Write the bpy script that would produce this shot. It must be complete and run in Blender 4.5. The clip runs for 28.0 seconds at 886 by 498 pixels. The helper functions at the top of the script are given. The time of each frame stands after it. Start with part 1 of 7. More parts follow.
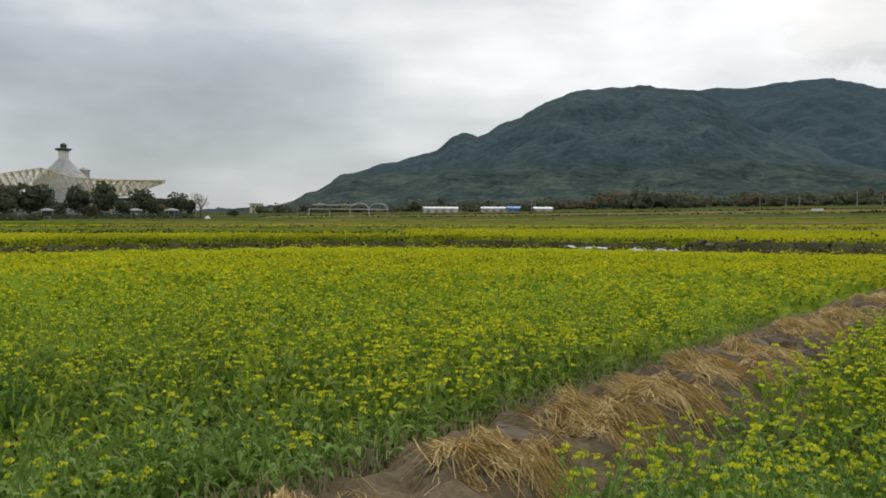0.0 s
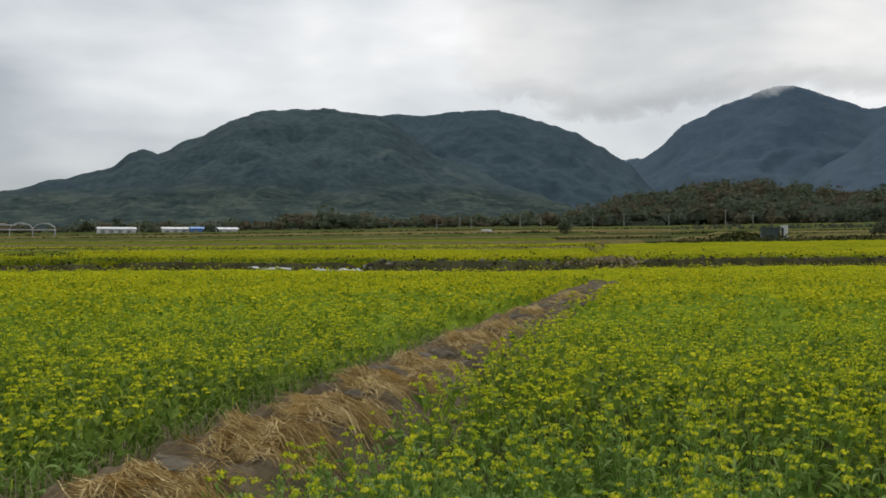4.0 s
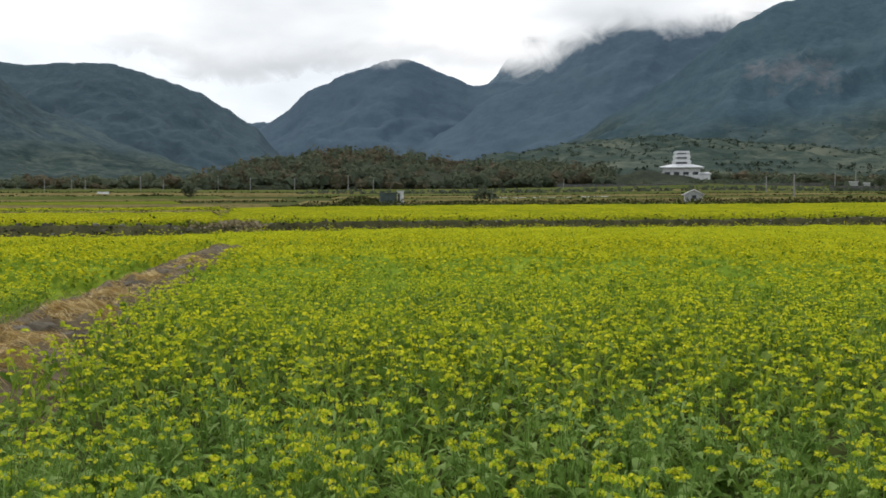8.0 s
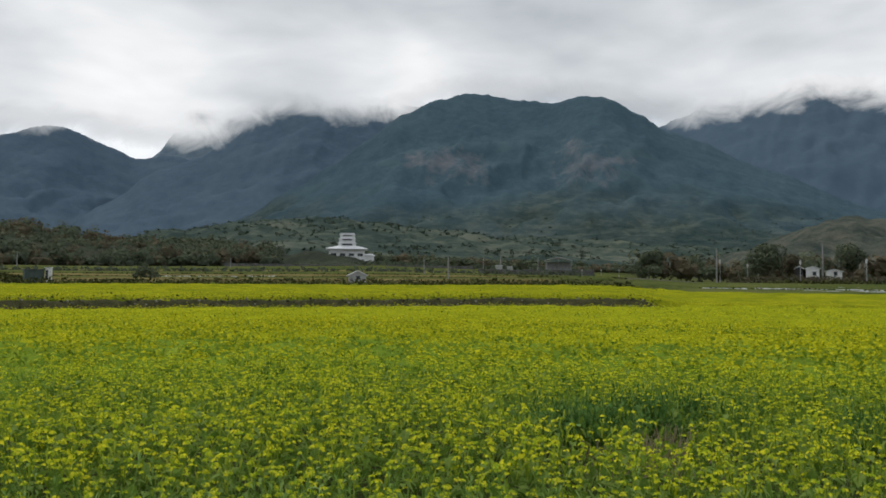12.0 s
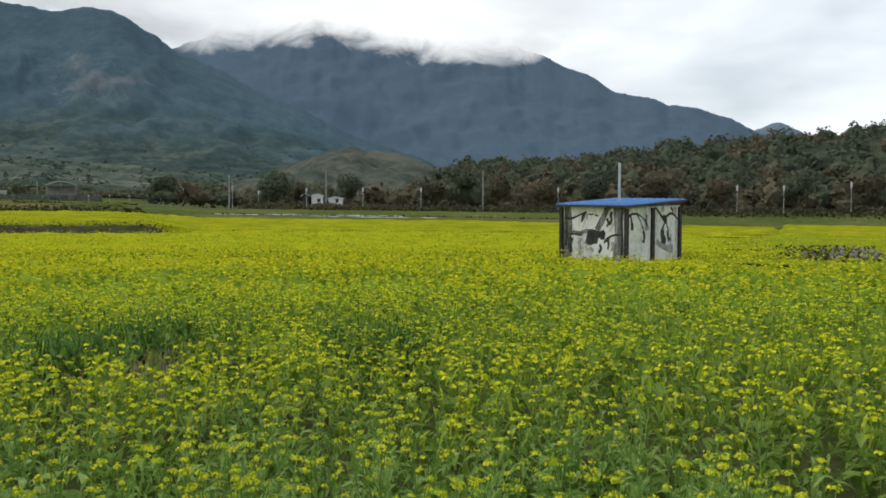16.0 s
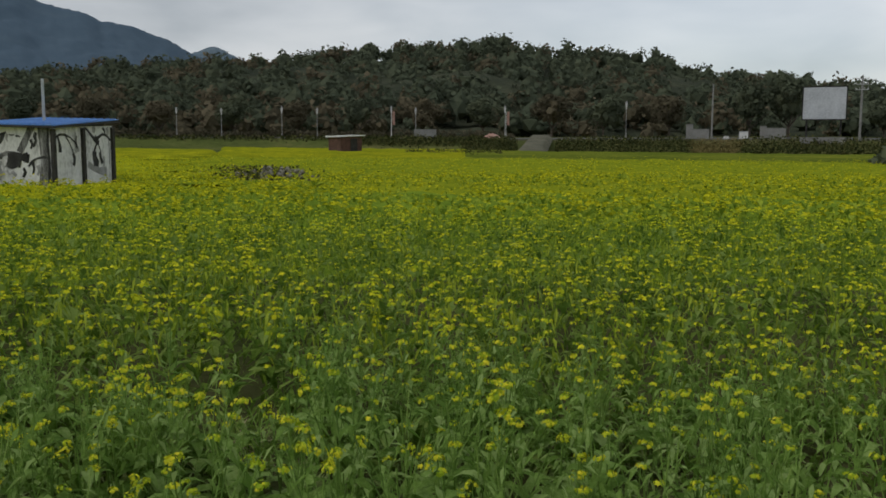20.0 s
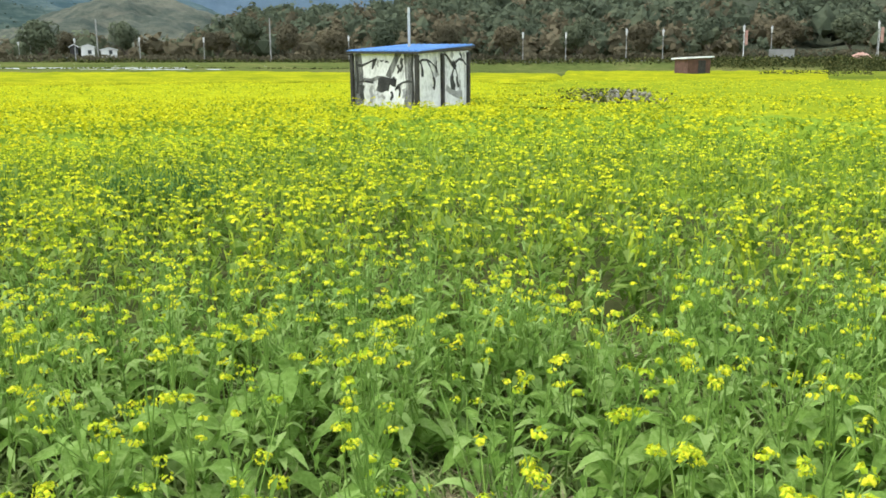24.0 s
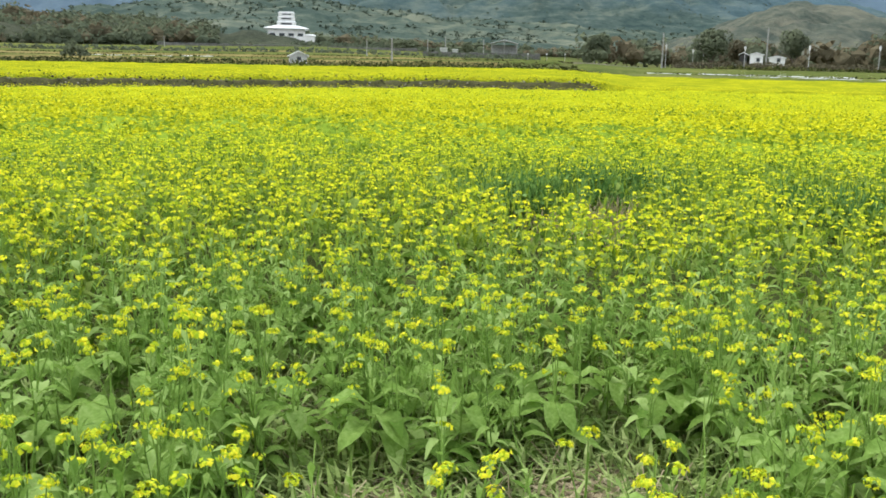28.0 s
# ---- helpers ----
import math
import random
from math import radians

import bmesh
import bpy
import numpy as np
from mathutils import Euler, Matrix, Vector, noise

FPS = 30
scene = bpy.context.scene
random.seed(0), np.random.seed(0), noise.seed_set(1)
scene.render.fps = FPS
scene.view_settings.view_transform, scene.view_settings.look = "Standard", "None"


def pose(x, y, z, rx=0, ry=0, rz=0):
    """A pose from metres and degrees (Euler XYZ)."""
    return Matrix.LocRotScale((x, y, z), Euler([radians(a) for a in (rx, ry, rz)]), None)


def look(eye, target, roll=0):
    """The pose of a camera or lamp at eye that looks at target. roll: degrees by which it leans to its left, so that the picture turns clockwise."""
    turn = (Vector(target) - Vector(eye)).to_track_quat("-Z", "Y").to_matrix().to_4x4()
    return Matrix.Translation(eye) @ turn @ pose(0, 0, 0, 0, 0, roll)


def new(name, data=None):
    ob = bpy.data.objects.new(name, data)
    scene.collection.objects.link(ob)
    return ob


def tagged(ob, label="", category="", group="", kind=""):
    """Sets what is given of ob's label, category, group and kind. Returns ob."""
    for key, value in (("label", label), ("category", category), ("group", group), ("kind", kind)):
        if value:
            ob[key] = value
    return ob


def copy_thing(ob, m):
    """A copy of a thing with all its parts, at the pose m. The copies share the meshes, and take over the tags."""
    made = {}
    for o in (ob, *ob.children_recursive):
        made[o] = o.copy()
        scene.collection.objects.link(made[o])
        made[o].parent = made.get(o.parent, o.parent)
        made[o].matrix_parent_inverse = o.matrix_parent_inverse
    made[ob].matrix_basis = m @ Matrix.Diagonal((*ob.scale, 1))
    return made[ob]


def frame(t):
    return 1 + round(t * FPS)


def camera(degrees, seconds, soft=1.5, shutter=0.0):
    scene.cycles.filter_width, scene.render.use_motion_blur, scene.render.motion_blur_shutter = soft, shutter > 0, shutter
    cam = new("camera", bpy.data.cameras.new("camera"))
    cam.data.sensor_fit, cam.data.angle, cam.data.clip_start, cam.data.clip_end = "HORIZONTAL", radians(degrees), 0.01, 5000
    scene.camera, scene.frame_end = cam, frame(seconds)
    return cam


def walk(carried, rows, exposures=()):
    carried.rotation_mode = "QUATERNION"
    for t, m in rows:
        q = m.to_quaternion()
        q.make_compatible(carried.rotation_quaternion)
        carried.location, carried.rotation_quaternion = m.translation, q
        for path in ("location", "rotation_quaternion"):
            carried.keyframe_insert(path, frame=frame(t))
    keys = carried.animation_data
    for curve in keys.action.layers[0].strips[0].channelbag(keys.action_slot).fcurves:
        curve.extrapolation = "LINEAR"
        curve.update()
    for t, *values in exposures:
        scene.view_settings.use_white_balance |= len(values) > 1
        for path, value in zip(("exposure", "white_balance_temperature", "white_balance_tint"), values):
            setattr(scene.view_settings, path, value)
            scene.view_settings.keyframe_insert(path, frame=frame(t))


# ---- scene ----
# Camera: a hand-held pan over flowering mustard fields.
cam = camera(52.86, 28.0, 1.7)
EYE = 1.6
ROWS = [
    (0.0, 0.000, 0.000, 0.000, 0.37, -1.66, -0.28),
    (0.5, 0.011, 0.005, 0.002, -1.82, -1.49, -0.37),
    (1.0, 0.021, 0.008, 0.003, -4.61, -0.98, -0.42),
    (1.5, 0.032, 0.007, 0.004, -6.75, -0.30, -0.52),
    (2.0, 0.049, 0.006, 0.003, -8.41, 0.22, -0.63),
    (2.5, 0.074, 0.004, 0.002, -11.01, 0.27, -0.42),
    (3.0, 0.102, 0.001, 0.001, -13.27, 0.16, 0.14),
    (3.5, 0.126, 0.002, -0.001, -16.26, -0.27, 0.16),
    (4.0, 0.147, 0.003, -0.004, -19.56, -0.29, 0.01),
    (4.5, 0.174, -0.001, -0.008, -23.71, -0.37, -0.16),
    (6.5, 0.204, -0.010, -0.014, -34.21, -0.68, -0.93),
    (7.0, 0.228, -0.019, -0.019, -37.44, -0.43, -0.58),
    (7.5, 0.244, -0.026, -0.022, -40.17, -1.31, -0.14),
    (8.0, 0.257, -0.036, -0.019, -43.19, -2.57, -0.16),
    (8.5, 0.269, -0.051, -0.008, -46.43, -2.70, -0.41),
    (9.0, 0.277, -0.069, 0.005, -48.45, -1.90, -0.71),
    (9.5, 0.282, -0.089, 0.017, -51.30, -0.25, -0.89),
    (10.0, 0.282, -0.110, 0.026, -54.16, 1.24, -0.93),
    (10.5, 0.282, -0.129, 0.029, -56.38, 2.47, -1.07),
    (11.0, 0.288, -0.148, 0.027, -58.84, 3.31, -0.91),
    (11.5, 0.301, -0.166, 0.022, -61.42, 3.04, -0.64),
    (12.0, 0.318, -0.188, 0.017, -64.27, 2.68, -0.59),
    (12.5, 0.334, -0.223, 0.011, -67.48, 2.22, -0.58),
    (14.5, 0.351, -0.270, 0.004, -78.37, -0.25, 0.26),
    (15.0, 0.369, -0.315, -0.003, -83.37, -0.65, 0.33),
    (15.5, 0.388, -0.355, -0.010, -88.75, -1.17, 0.33),
    (16.0, 0.401, -0.391, -0.017, -94.74, -1.81, -0.32),
    (16.5, 0.405, -0.423, -0.024, -100.43, -2.21, -0.46),
    (17.0, 0.404, -0.453, -0.030, -104.82, -2.37, -0.16),
    (17.5, 0.404, -0.486, -0.035, -109.52, -3.11, -0.02),
    (18.0, 0.400, -0.519, -0.039, -113.47, -4.10, -0.08),
    (18.5, 0.388, -0.545, -0.045, -118.63, -4.33, -0.20),
    (19.0, 0.371, -0.566, -0.052, -122.20, -4.24, -0.18),
    (19.5, 0.357, -0.588, -0.061, -126.25, -5.20, -0.12),
    (20.0, 0.351, -0.602, -0.071, -129.39, -6.58, -0.15),
    (20.5, 0.364, -0.586, -0.083, -131.53, -7.76, -0.03),
    (22.5, 0.390, -0.543, -0.098, -119.95, -11.04, 0.38),
    (23.0, 0.409, -0.498, -0.108, -115.74, -11.06, 0.76),
    (23.5, 0.416, -0.463, -0.112, -112.24, -11.21, 0.70),
    (24.0, 0.417, -0.429, -0.112, -107.95, -11.29, 0.54),
    (24.5, 0.414, -0.390, -0.110, -102.84, -11.26, 0.56),
    (25.0, 0.410, -0.351, -0.109, -97.39, -11.23, 0.43),
    (25.5, 0.404, -0.312, -0.108, -92.11, -11.09, 0.23),
    (26.0, 0.395, -0.275, -0.109, -87.19, -10.52, 0.07),
    (26.5, 0.384, -0.237, -0.111, -82.21, -10.30, -0.14),
    (27.0, 0.372, -0.199, -0.113, -76.83, -10.43, -0.66),
    (27.5, 0.360, -0.164, -0.115, -72.16, -10.89, -0.83),
    (28.0, 0.347, -0.132, -0.115, -67.84, -11.03, -1.20),
]
EXPOSURES = [(0.0, 0.24, 6750, 10), (3.0, 0.05, 6700, 10), (4.0, 0.04, 6650, 10), (7.0, 0.48, 6550, 10), (9.0, 0.48, 6550, 10), (11.0, -0.02, 6500, 10), (12.5, 0.27, 6500, 10), (15.0, 0.46, 6550, 10), (16.0, 0.48, 6500, 9), (17.0, 0.38, 6450, 9),
             (18.0, 0.34, 6450, 9), (19.0, -0.18, 6400, 9), (20.0, -0.26, 6550, 10), (22.5, 1.82, 6500, 6), (24.0, 1.60, 6400, 5), (25.0, 1.53, 6450, 6), (28.0, 1.60, 6550, 7)]
walk(cam, [(t, pose(x, y, EYE + z, 90 + pitch, roll, yaw)) for t, x, y, z, yaw, pitch, roll in ROWS], EXPOSURES)


# ---------------------------------------------------------------- node helpers
def link(tree, a, b):
    tree.links.new(a, b)


def math_node(tree, op, a, b=None, clamp=False):
    n = tree.nodes.new("ShaderNodeMath")
    n.operation, n.use_clamp = op, clamp
    for i, v in enumerate((a, b)):
        if v is None:
            continue
        if isinstance(v, (int, float)):
            n.inputs[i].default_value = v
        else:
            link(tree, v, n.inputs[i])
    return n.outputs[0]


def noise_node(tree, vec, scale, detail=4.0, rough=0.55, distortion=0.0):
    n = tree.nodes.new("ShaderNodeTexNoise")
    n.inputs["Scale"].default_value, n.inputs["Detail"].default_value = scale, detail
    n.inputs["Roughness"].default_value, n.inputs["Distortion"].default_value = rough, distortion
    if vec is not None:
        link(tree, vec, n.inputs["Vector"])
    return n.outputs["Fac"]


def ramp_node(tree, fac, stops):
    n = tree.nodes.new("ShaderNodeValToRGB")
    e = n.color_ramp.elements
    while len(e) < len(stops):
        e.new(0.5)
    for el, (p, c) in zip(e, stops):
        el.position, el.color = p, (*c, 1)
    link(tree, fac, n.inputs[0])
    return n.outputs[0]


def mix_node(tree, fac, a, b):
    n = tree.nodes.new("ShaderNodeMix")
    n.data_type = "RGBA"
    for sock, v in ((n.inputs[0], fac), (n.inputs[6], a), (n.inputs[7], b)):
        if isinstance(v, (int, float)):
            sock.default_value = v
        elif isinstance(v, tuple):
            sock.default_value = (*v, 1)
        else:
            link(tree, v, sock)
    return n.outputs[2]


def scaled(tree, vec, sx, sy, sz):
    n = tree.nodes.new("ShaderNodeMapping")
    n.inputs["Scale"].default_value = (sx, sy, sz)
    link(tree, vec, n.inputs["Vector"])
    return n.outputs[0]


def heading(az, el=0.0):
    """Unit vector by compass angle (clockwise from +y) and elevation."""
    a, e = radians(az), radians(el)
    return Vector((math.sin(a) * math.cos(e), math.cos(a) * math.cos(e), math.sin(e)))


def cloud_colour(tree, vec):
    """The overcast: layered cloud in a direction, white where the sun stands behind it."""
    norm = tree.nodes.new("ShaderNodeVectorMath")
    norm.operation = "NORMALIZE"
    link(tree, vec, norm.inputs[0])
    v = norm.outputs[0]
    big = noise_node(tree, scaled(tree, v, 1.0, 1.0, 2.6), 3.4, 3.0, 0.5, 0.2)
    small = noise_node(tree, scaled(tree, v, 1.0, 1.0, 3.0), 7.0, 6.0, 0.5, 0.25)
    total = math_node(tree, "ADD", math_node(tree, "MULTIPLY", math_node(tree, "SUBTRACT", big, 0.5), 0.95),
                      math_node(tree, "MULTIPLY", math_node(tree, "SUBTRACT", small, 0.5), 0.42))
    total = math_node(tree, "ADD", total, 0.50)
    for az, el, power, amount in SKY_LOBES:
        dot = tree.nodes.new("ShaderNodeVectorMath")
        dot.operation = "DOT_PRODUCT"
        link(tree, v, dot.inputs[0])
        dot.inputs[1].default_value = heading(az, el)
        lobe = math_node(tree, "POWER", math_node(tree, "MAXIMUM", dot.outputs["Value"], 0.0), power)
        total = math_node(tree, "ADD", total, math_node(tree, "MULTIPLY", lobe, amount))
    return ramp_node(tree, total, SKY_TONES)


# ---------------------------------------------------------------- sky and sun
SKY_LOBES = [(16, 13, 60, 0.30), (44, 12, 70, 0.27), (-19, 5, 45, -0.36), (60, 12, 150, 0.14), (71, 17, 160, -0.10), (62, 12, 150, 0.20), (84, 13, 120, 0.16), (94, 11, 140, 0.16), (-20, 14, 120, 0.12), (103, 13, 110, 0.14), (124, 12, 30, 0.08), (140, 9, 40, 0.22), (157, 11, 120, 0.6)]
SKY_TONES = [(0.0, (0.26, 0.29, 0.32)), (0.35, (0.42, 0.46, 0.50)), (0.65, (0.68, 0.71, 0.74)), (1.0, (1.0, 1.0, 1.0))]
SUN_AZ, SUN_EL = 20.0, 48.0
world = bpy.data.worlds.new("overcast_sky")
scene.world = world
world.use_nodes = True
wt = world.node_tree
wt.nodes.clear()
sky_tex = wt.nodes.new("ShaderNodeTexSky")
sky_tex.sky_type, sky_tex.sun_disc = "NISHITA", False
sky_tex.sun_elevation, sky_tex.sun_rotation = radians(SUN_EL), radians(SUN_AZ)
clear_bg, cloud_bg = wt.nodes.new("ShaderNodeBackground"), wt.nodes.new("ShaderNodeBackground")
link(wt, sky_tex.outputs[0], clear_bg.inputs[0])
clear_bg.inputs[1].default_value = 0.15
wco = wt.nodes.new("ShaderNodeTexCoord")
link(wt, cloud_colour(wt, wco.outputs["Generated"]), cloud_bg.inputs[0])
cloud_bg.inputs[1].default_value = 1.0
wmix, wout = wt.nodes.new("ShaderNodeMixShader"), wt.nodes.new("ShaderNodeOutputWorld")
thin = wt.nodes.new("ShaderNodeVectorMath")
thin.operation = "DOT_PRODUCT"
link(wt, wco.outputs["Generated"], thin.inputs[0])
thin.inputs[1].default_value = heading(146, 5)
thin_lobe = math_node(wt, "POWER", math_node(wt, "MAXIMUM", thin.outputs["Value"], 0.0), 14)
link(wt, math_node(wt, "SUBTRACT", 0.93, math_node(wt, "MULTIPLY", thin_lobe, 0.30)), wmix.inputs[0])
link(wt, clear_bg.outputs[0], wmix.inputs[1])
link(wt, cloud_bg.outputs[0], wmix.inputs[2])
link(wt, wmix.outputs[0], wout.inputs[0])
sun = new("sun", bpy.data.lights.new("sun", "SUN"))
sun.data.energy, sun.data.angle, sun.data.color = 0.9, radians(25), (1.0, 0.97, 0.92)
sun.matrix_world = look(heading(SUN_AZ, SUN_EL) * 100, (0, 0, 0))


# ---------------------------------------------------------------- materials
def material(name, stops, scale=1.0, fine=12.0, rough=0.85, bump=0.3, bump_scale=None, metal=0.0, island=0.0, obj_random=0.0,
             stretch=(1, 1, 1), contrast=1.0, transmission=0.0, coord="Object", spec=0.5):
    """Colour from two scales of noise through a ramp, with fine relief and wear."""
    m = bpy.data.materials.new(name)
    m.use_nodes = True
    t = m.node_tree
    b = t.nodes["Principled BSDF"]
    co = t.nodes.new("ShaderNodeTexCoord").outputs[coord]
    v = scaled(t, co, *stretch)
    n1, n2 = noise_node(t, v, scale, 4.0, 0.6), noise_node(t, v, fine * scale, 5.0, 0.65)
    f = math_node(t, "ADD", math_node(t, "MULTIPLY", n1, 0.55), math_node(t, "MULTIPLY", n2, 0.45))
    f = math_node(t, "ADD", math_node(t, "MULTIPLY", math_node(t, "SUBTRACT", f, 0.5), 2.2 * contrast), 0.5)
    if island:
        g = t.nodes.new("ShaderNodeNewGeometry").outputs["Random Per Island"]
        f = math_node(t, "ADD", f, math_node(t, "MULTIPLY", math_node(t, "SUBTRACT", g, 0.5), island))
    if obj_random:
        g = t.nodes.new("ShaderNodeObjectInfo").outputs["Random"]
        f = math_node(t, "ADD", f, math_node(t, "MULTIPLY", math_node(t, "SUBTRACT", g, 0.5), obj_random))
    link(t, ramp_node(t, f, stops), b.inputs["Base Color"])
    b.inputs["Roughness"].default_value, b.inputs["Metallic"].default_value = rough, metal
    b.inputs["Specular IOR Level"].default_value = spec
    if transmission:
        b.inputs["Subsurface Weight"].default_value = 0.0
        tr, mx = t.nodes.new("ShaderNodeBsdfTranslucent"), t.nodes.new("ShaderNodeMixShader")
        link(t, ramp_node(t, f, stops), tr.inputs[0])
        mx.inputs[0].default_value = transmission
        link(t, b.outputs[0], mx.inputs[1])
        link(t, tr.outputs[0], mx.inputs[2])
        link(t, mx.outputs[0], t.nodes["Material Output"].inputs[0])
    if bump:
        bn = t.nodes.new("ShaderNodeBump")
        bn.inputs["Strength"].default_value = bump
        bn.inputs["Distance"].default_value = 0.3 / (bump_scale or fine * scale)
        link(t, noise_node(t, v, bump_scale or fine * scale, 5.0, 0.6), bn.inputs["Height"])
        link(t, bn.outputs[0], b.inputs["Normal"])
    return m


def ramp3(a, b, c):
    return [(0.15, a), (0.5, b), (0.85, c)]


M = {}
M["leaf"] = material("mustard_leaf", ramp3((0.125, 0.225, 0.036), (0.240, 0.375, 0.080), (0.390, 0.520, 0.175)), 3.0, 20, 0.75, 0.2, island=0.7, transmission=0.45, spec=0.1)
M["stem"] = material("mustard_stem", ramp3((0.10, 0.18, 0.03), (0.17, 0.28, 0.05), (0.25, 0.36, 0.08)), 3.0, 20, 0.65, 0.0, island=0.6, spec=0.2)
M["leaf_mid"] = material("mustard_upper_leaf", ramp3((0.105, 0.180, 0.026), (0.195, 0.300, 0.052), (0.330, 0.430, 0.110)), 3.0, 20, 0.8, 0.0, island=0.9, transmission=0.45, spec=0.05)
M["leaf_lush"] = material("lush_mustard_leaf", ramp3((0.055, 0.125, 0.024), (0.110, 0.215, 0.045), (0.195, 0.320, 0.085)), 3.0, 20, 0.75, 0.0, island=0.8, transmission=0.35, spec=0.1)
M["bud"] = material("mustard_bud_stalk", ramp3((0.15, 0.23, 0.025), (0.27, 0.36, 0.035), (0.44, 0.51, 0.06)), 3.0, 20, 0.8, 0.0, island=0.8, transmission=0.3, spec=0.05)
M["petal"] = material("mustard_petal", ramp3((0.34, 0.47, 0.028), (0.60, 0.655, 0.034), (0.86, 0.78, 0.05)), 3.0, 20, 0.7, 0.0, island=0.9, transmission=0.3, spec=0.1)
M["petal_mid"] = material("mustard_flower_heads", ramp3((0.32, 0.42, 0.022), (0.54, 0.58, 0.025), (0.81, 0.745, 0.032)), 2.0, 20, 0.8, 0.0, island=0.9, transmission=0.2, spec=0.05)
M["ramp"] = material("dusty_dirt_ramp", ramp3((0.075, 0.072, 0.048), (0.125, 0.12, 0.082), (0.19, 0.18, 0.13)), 0.3, 14, 0.95, 0.3, spec=0.1)
M["blossom_far"] = material("mustard_blossom_clump", ramp3((0.33, 0.355, 0.013), (0.495, 0.49, 0.015), (0.71, 0.64, 0.022)), 1.5, 20, 0.8, 0.0, island=0.5, transmission=0.2, spec=0.05)
M["canopy"] = material("mustard_canopy", ramp3((0.13, 0.165, 0.012), (0.26, 0.275, 0.014), (0.42, 0.40, 0.016)), 0.35, 22, 1.0, 0.6, bump_scale=6.0, contrast=1.0, spec=0.0)
M["under"] = material("mustard_undergrowth", ramp3((0.09, 0.15, 0.018), (0.17, 0.25, 0.026), (0.27, 0.34, 0.035)), 1.0, 10, 1.0, 0.6, spec=0.0)
M["under_far"] = material("mustard_mixed_canopy", ramp3((0.18, 0.22, 0.012), (0.30, 0.325, 0.014), (0.44, 0.435, 0.016)), 0.8, 14, 1.0, 0.5, bump_scale=5.0, contrast=0.9, spec=0.0)
M["soil"] = material("field_soil", ramp3((0.066, 0.046, 0.021), (0.138, 0.099, 0.050), (0.235, 0.180, 0.100)), 1.2, 14, 0.95, 0.9)
M["clod"] = material("earth_clod", ramp3((0.075, 0.058, 0.036), (0.135, 0.108, 0.070), (0.215, 0.180, 0.125)), 3.0, 8, 0.95, 0.8, obj_random=0.4)
M["straw"] = material("rice_straw", ramp3((0.29, 0.185, 0.062), (0.56, 0.390, 0.148), (0.77, 0.60, 0.28)), 4.0, 10, 0.8, 0.0, island=0.8)
M["stubble"] = material("rice_stubble", ramp3((0.20, 0.155, 0.085), (0.33, 0.265, 0.155), (0.46, 0.38, 0.24)), 4.0, 10, 0.85, 0.0, island=0.6)
M["grass"] = material("meadow_grass", ramp3((0.055, 0.075, 0.022), (0.10, 0.12, 0.035), (0.17, 0.16, 0.06)), 0.05, 14, 0.95, 0.7, bump_scale=2.0, spec=0.0)
M["ground"] = material("valley_ground", ramp3((0.045, 0.055, 0.02), (0.085, 0.10, 0.035), (0.14, 0.12, 0.06)), 0.02, 30, 0.95, 0.8, bump_scale=2.5, spec=0.0)
M["paddy"] = material("green_crop", ramp3((0.075, 0.105, 0.016), (0.135, 0.165, 0.022), (0.23, 0.245, 0.032)), 0.08, 16, 0.9, 0.8, bump_scale=4.0, spec=0.0)
M["dry"] = material("dry_grass_field", ramp3((0.10, 0.09, 0.035), (0.18, 0.15, 0.06), (0.28, 0.23, 0.10)), 0.08, 16, 0.95, 0.8, bump_scale=4.0, spec=0.0)
M["darkstone"] = material("dark_field_stone", ramp3((0.036, 0.033, 0.026), (0.095, 0.087, 0.070), (0.29, 0.27, 0.225)), 2.0, 6, 1.0, 0.7, island=1.1, spec=0.0)
M["bankearth"] = material("dark_bank_earth", ramp3((0.040, 0.039, 0.020), (0.078, 0.075, 0.037), (0.14, 0.13, 0.065)), 1.2, 9, 1.0, 0.9, spec=0.0)
M["weed"] = material("dark_weeds", ramp3((0.030, 0.040, 0.014), (0.065, 0.075, 0.024), (0.13, 0.13, 0.045)), 1.5, 8, 0.95, 0.0, island=0.9, spec=0.05)
M["bankgrass"] = material("weedy_bank_grass", ramp3((0.05, 0.065, 0.018), (0.11, 0.125, 0.032), (0.21, 0.20, 0.07)), 1.5, 8, 0.95, 0.0, island=0.9, spec=0.05)
M["bark"] = material("tree_bark", ramp3((0.05, 0.04, 0.03), (0.10, 0.08, 0.06), (0.17, 0.14, 0.11)), 2.0, 8, 0.95, 0.5)
# dark end of the crown tones raised, painting in haze over the woods
M["crown"] = material("broadleaf_crown", ramp3((0.090, 0.109, 0.073), (0.118, 0.137, 0.087), (0.154, 0.172, 0.106)), 0.3, 10, 0.95, 0.0, island=0.4, obj_random=0.5, transmission=0.3, spec=0.0)
M["slope"] = material("slope_thicket_leaves", ramp3((0.068, 0.092, 0.070), (0.090, 0.114, 0.084), (0.118, 0.138, 0.100)), 0.05, 10, 1.0, 0.0, island=0.5, spec=0.0)
M["crown_brown"] = material("russet_crown", ramp3((0.102, 0.093, 0.061), (0.136, 0.119, 0.076), (0.180, 0.152, 0.098)), 0.3, 10, 0.95, 0.0, island=0.4, obj_random=0.5, transmission=0.3, spec=0.0)
M["concrete"] = material("weathered_concrete", ramp3((0.17, 0.165, 0.15), (0.27, 0.265, 0.25), (0.38, 0.37, 0.35)), 0.6, 14, 0.9, 0.3)
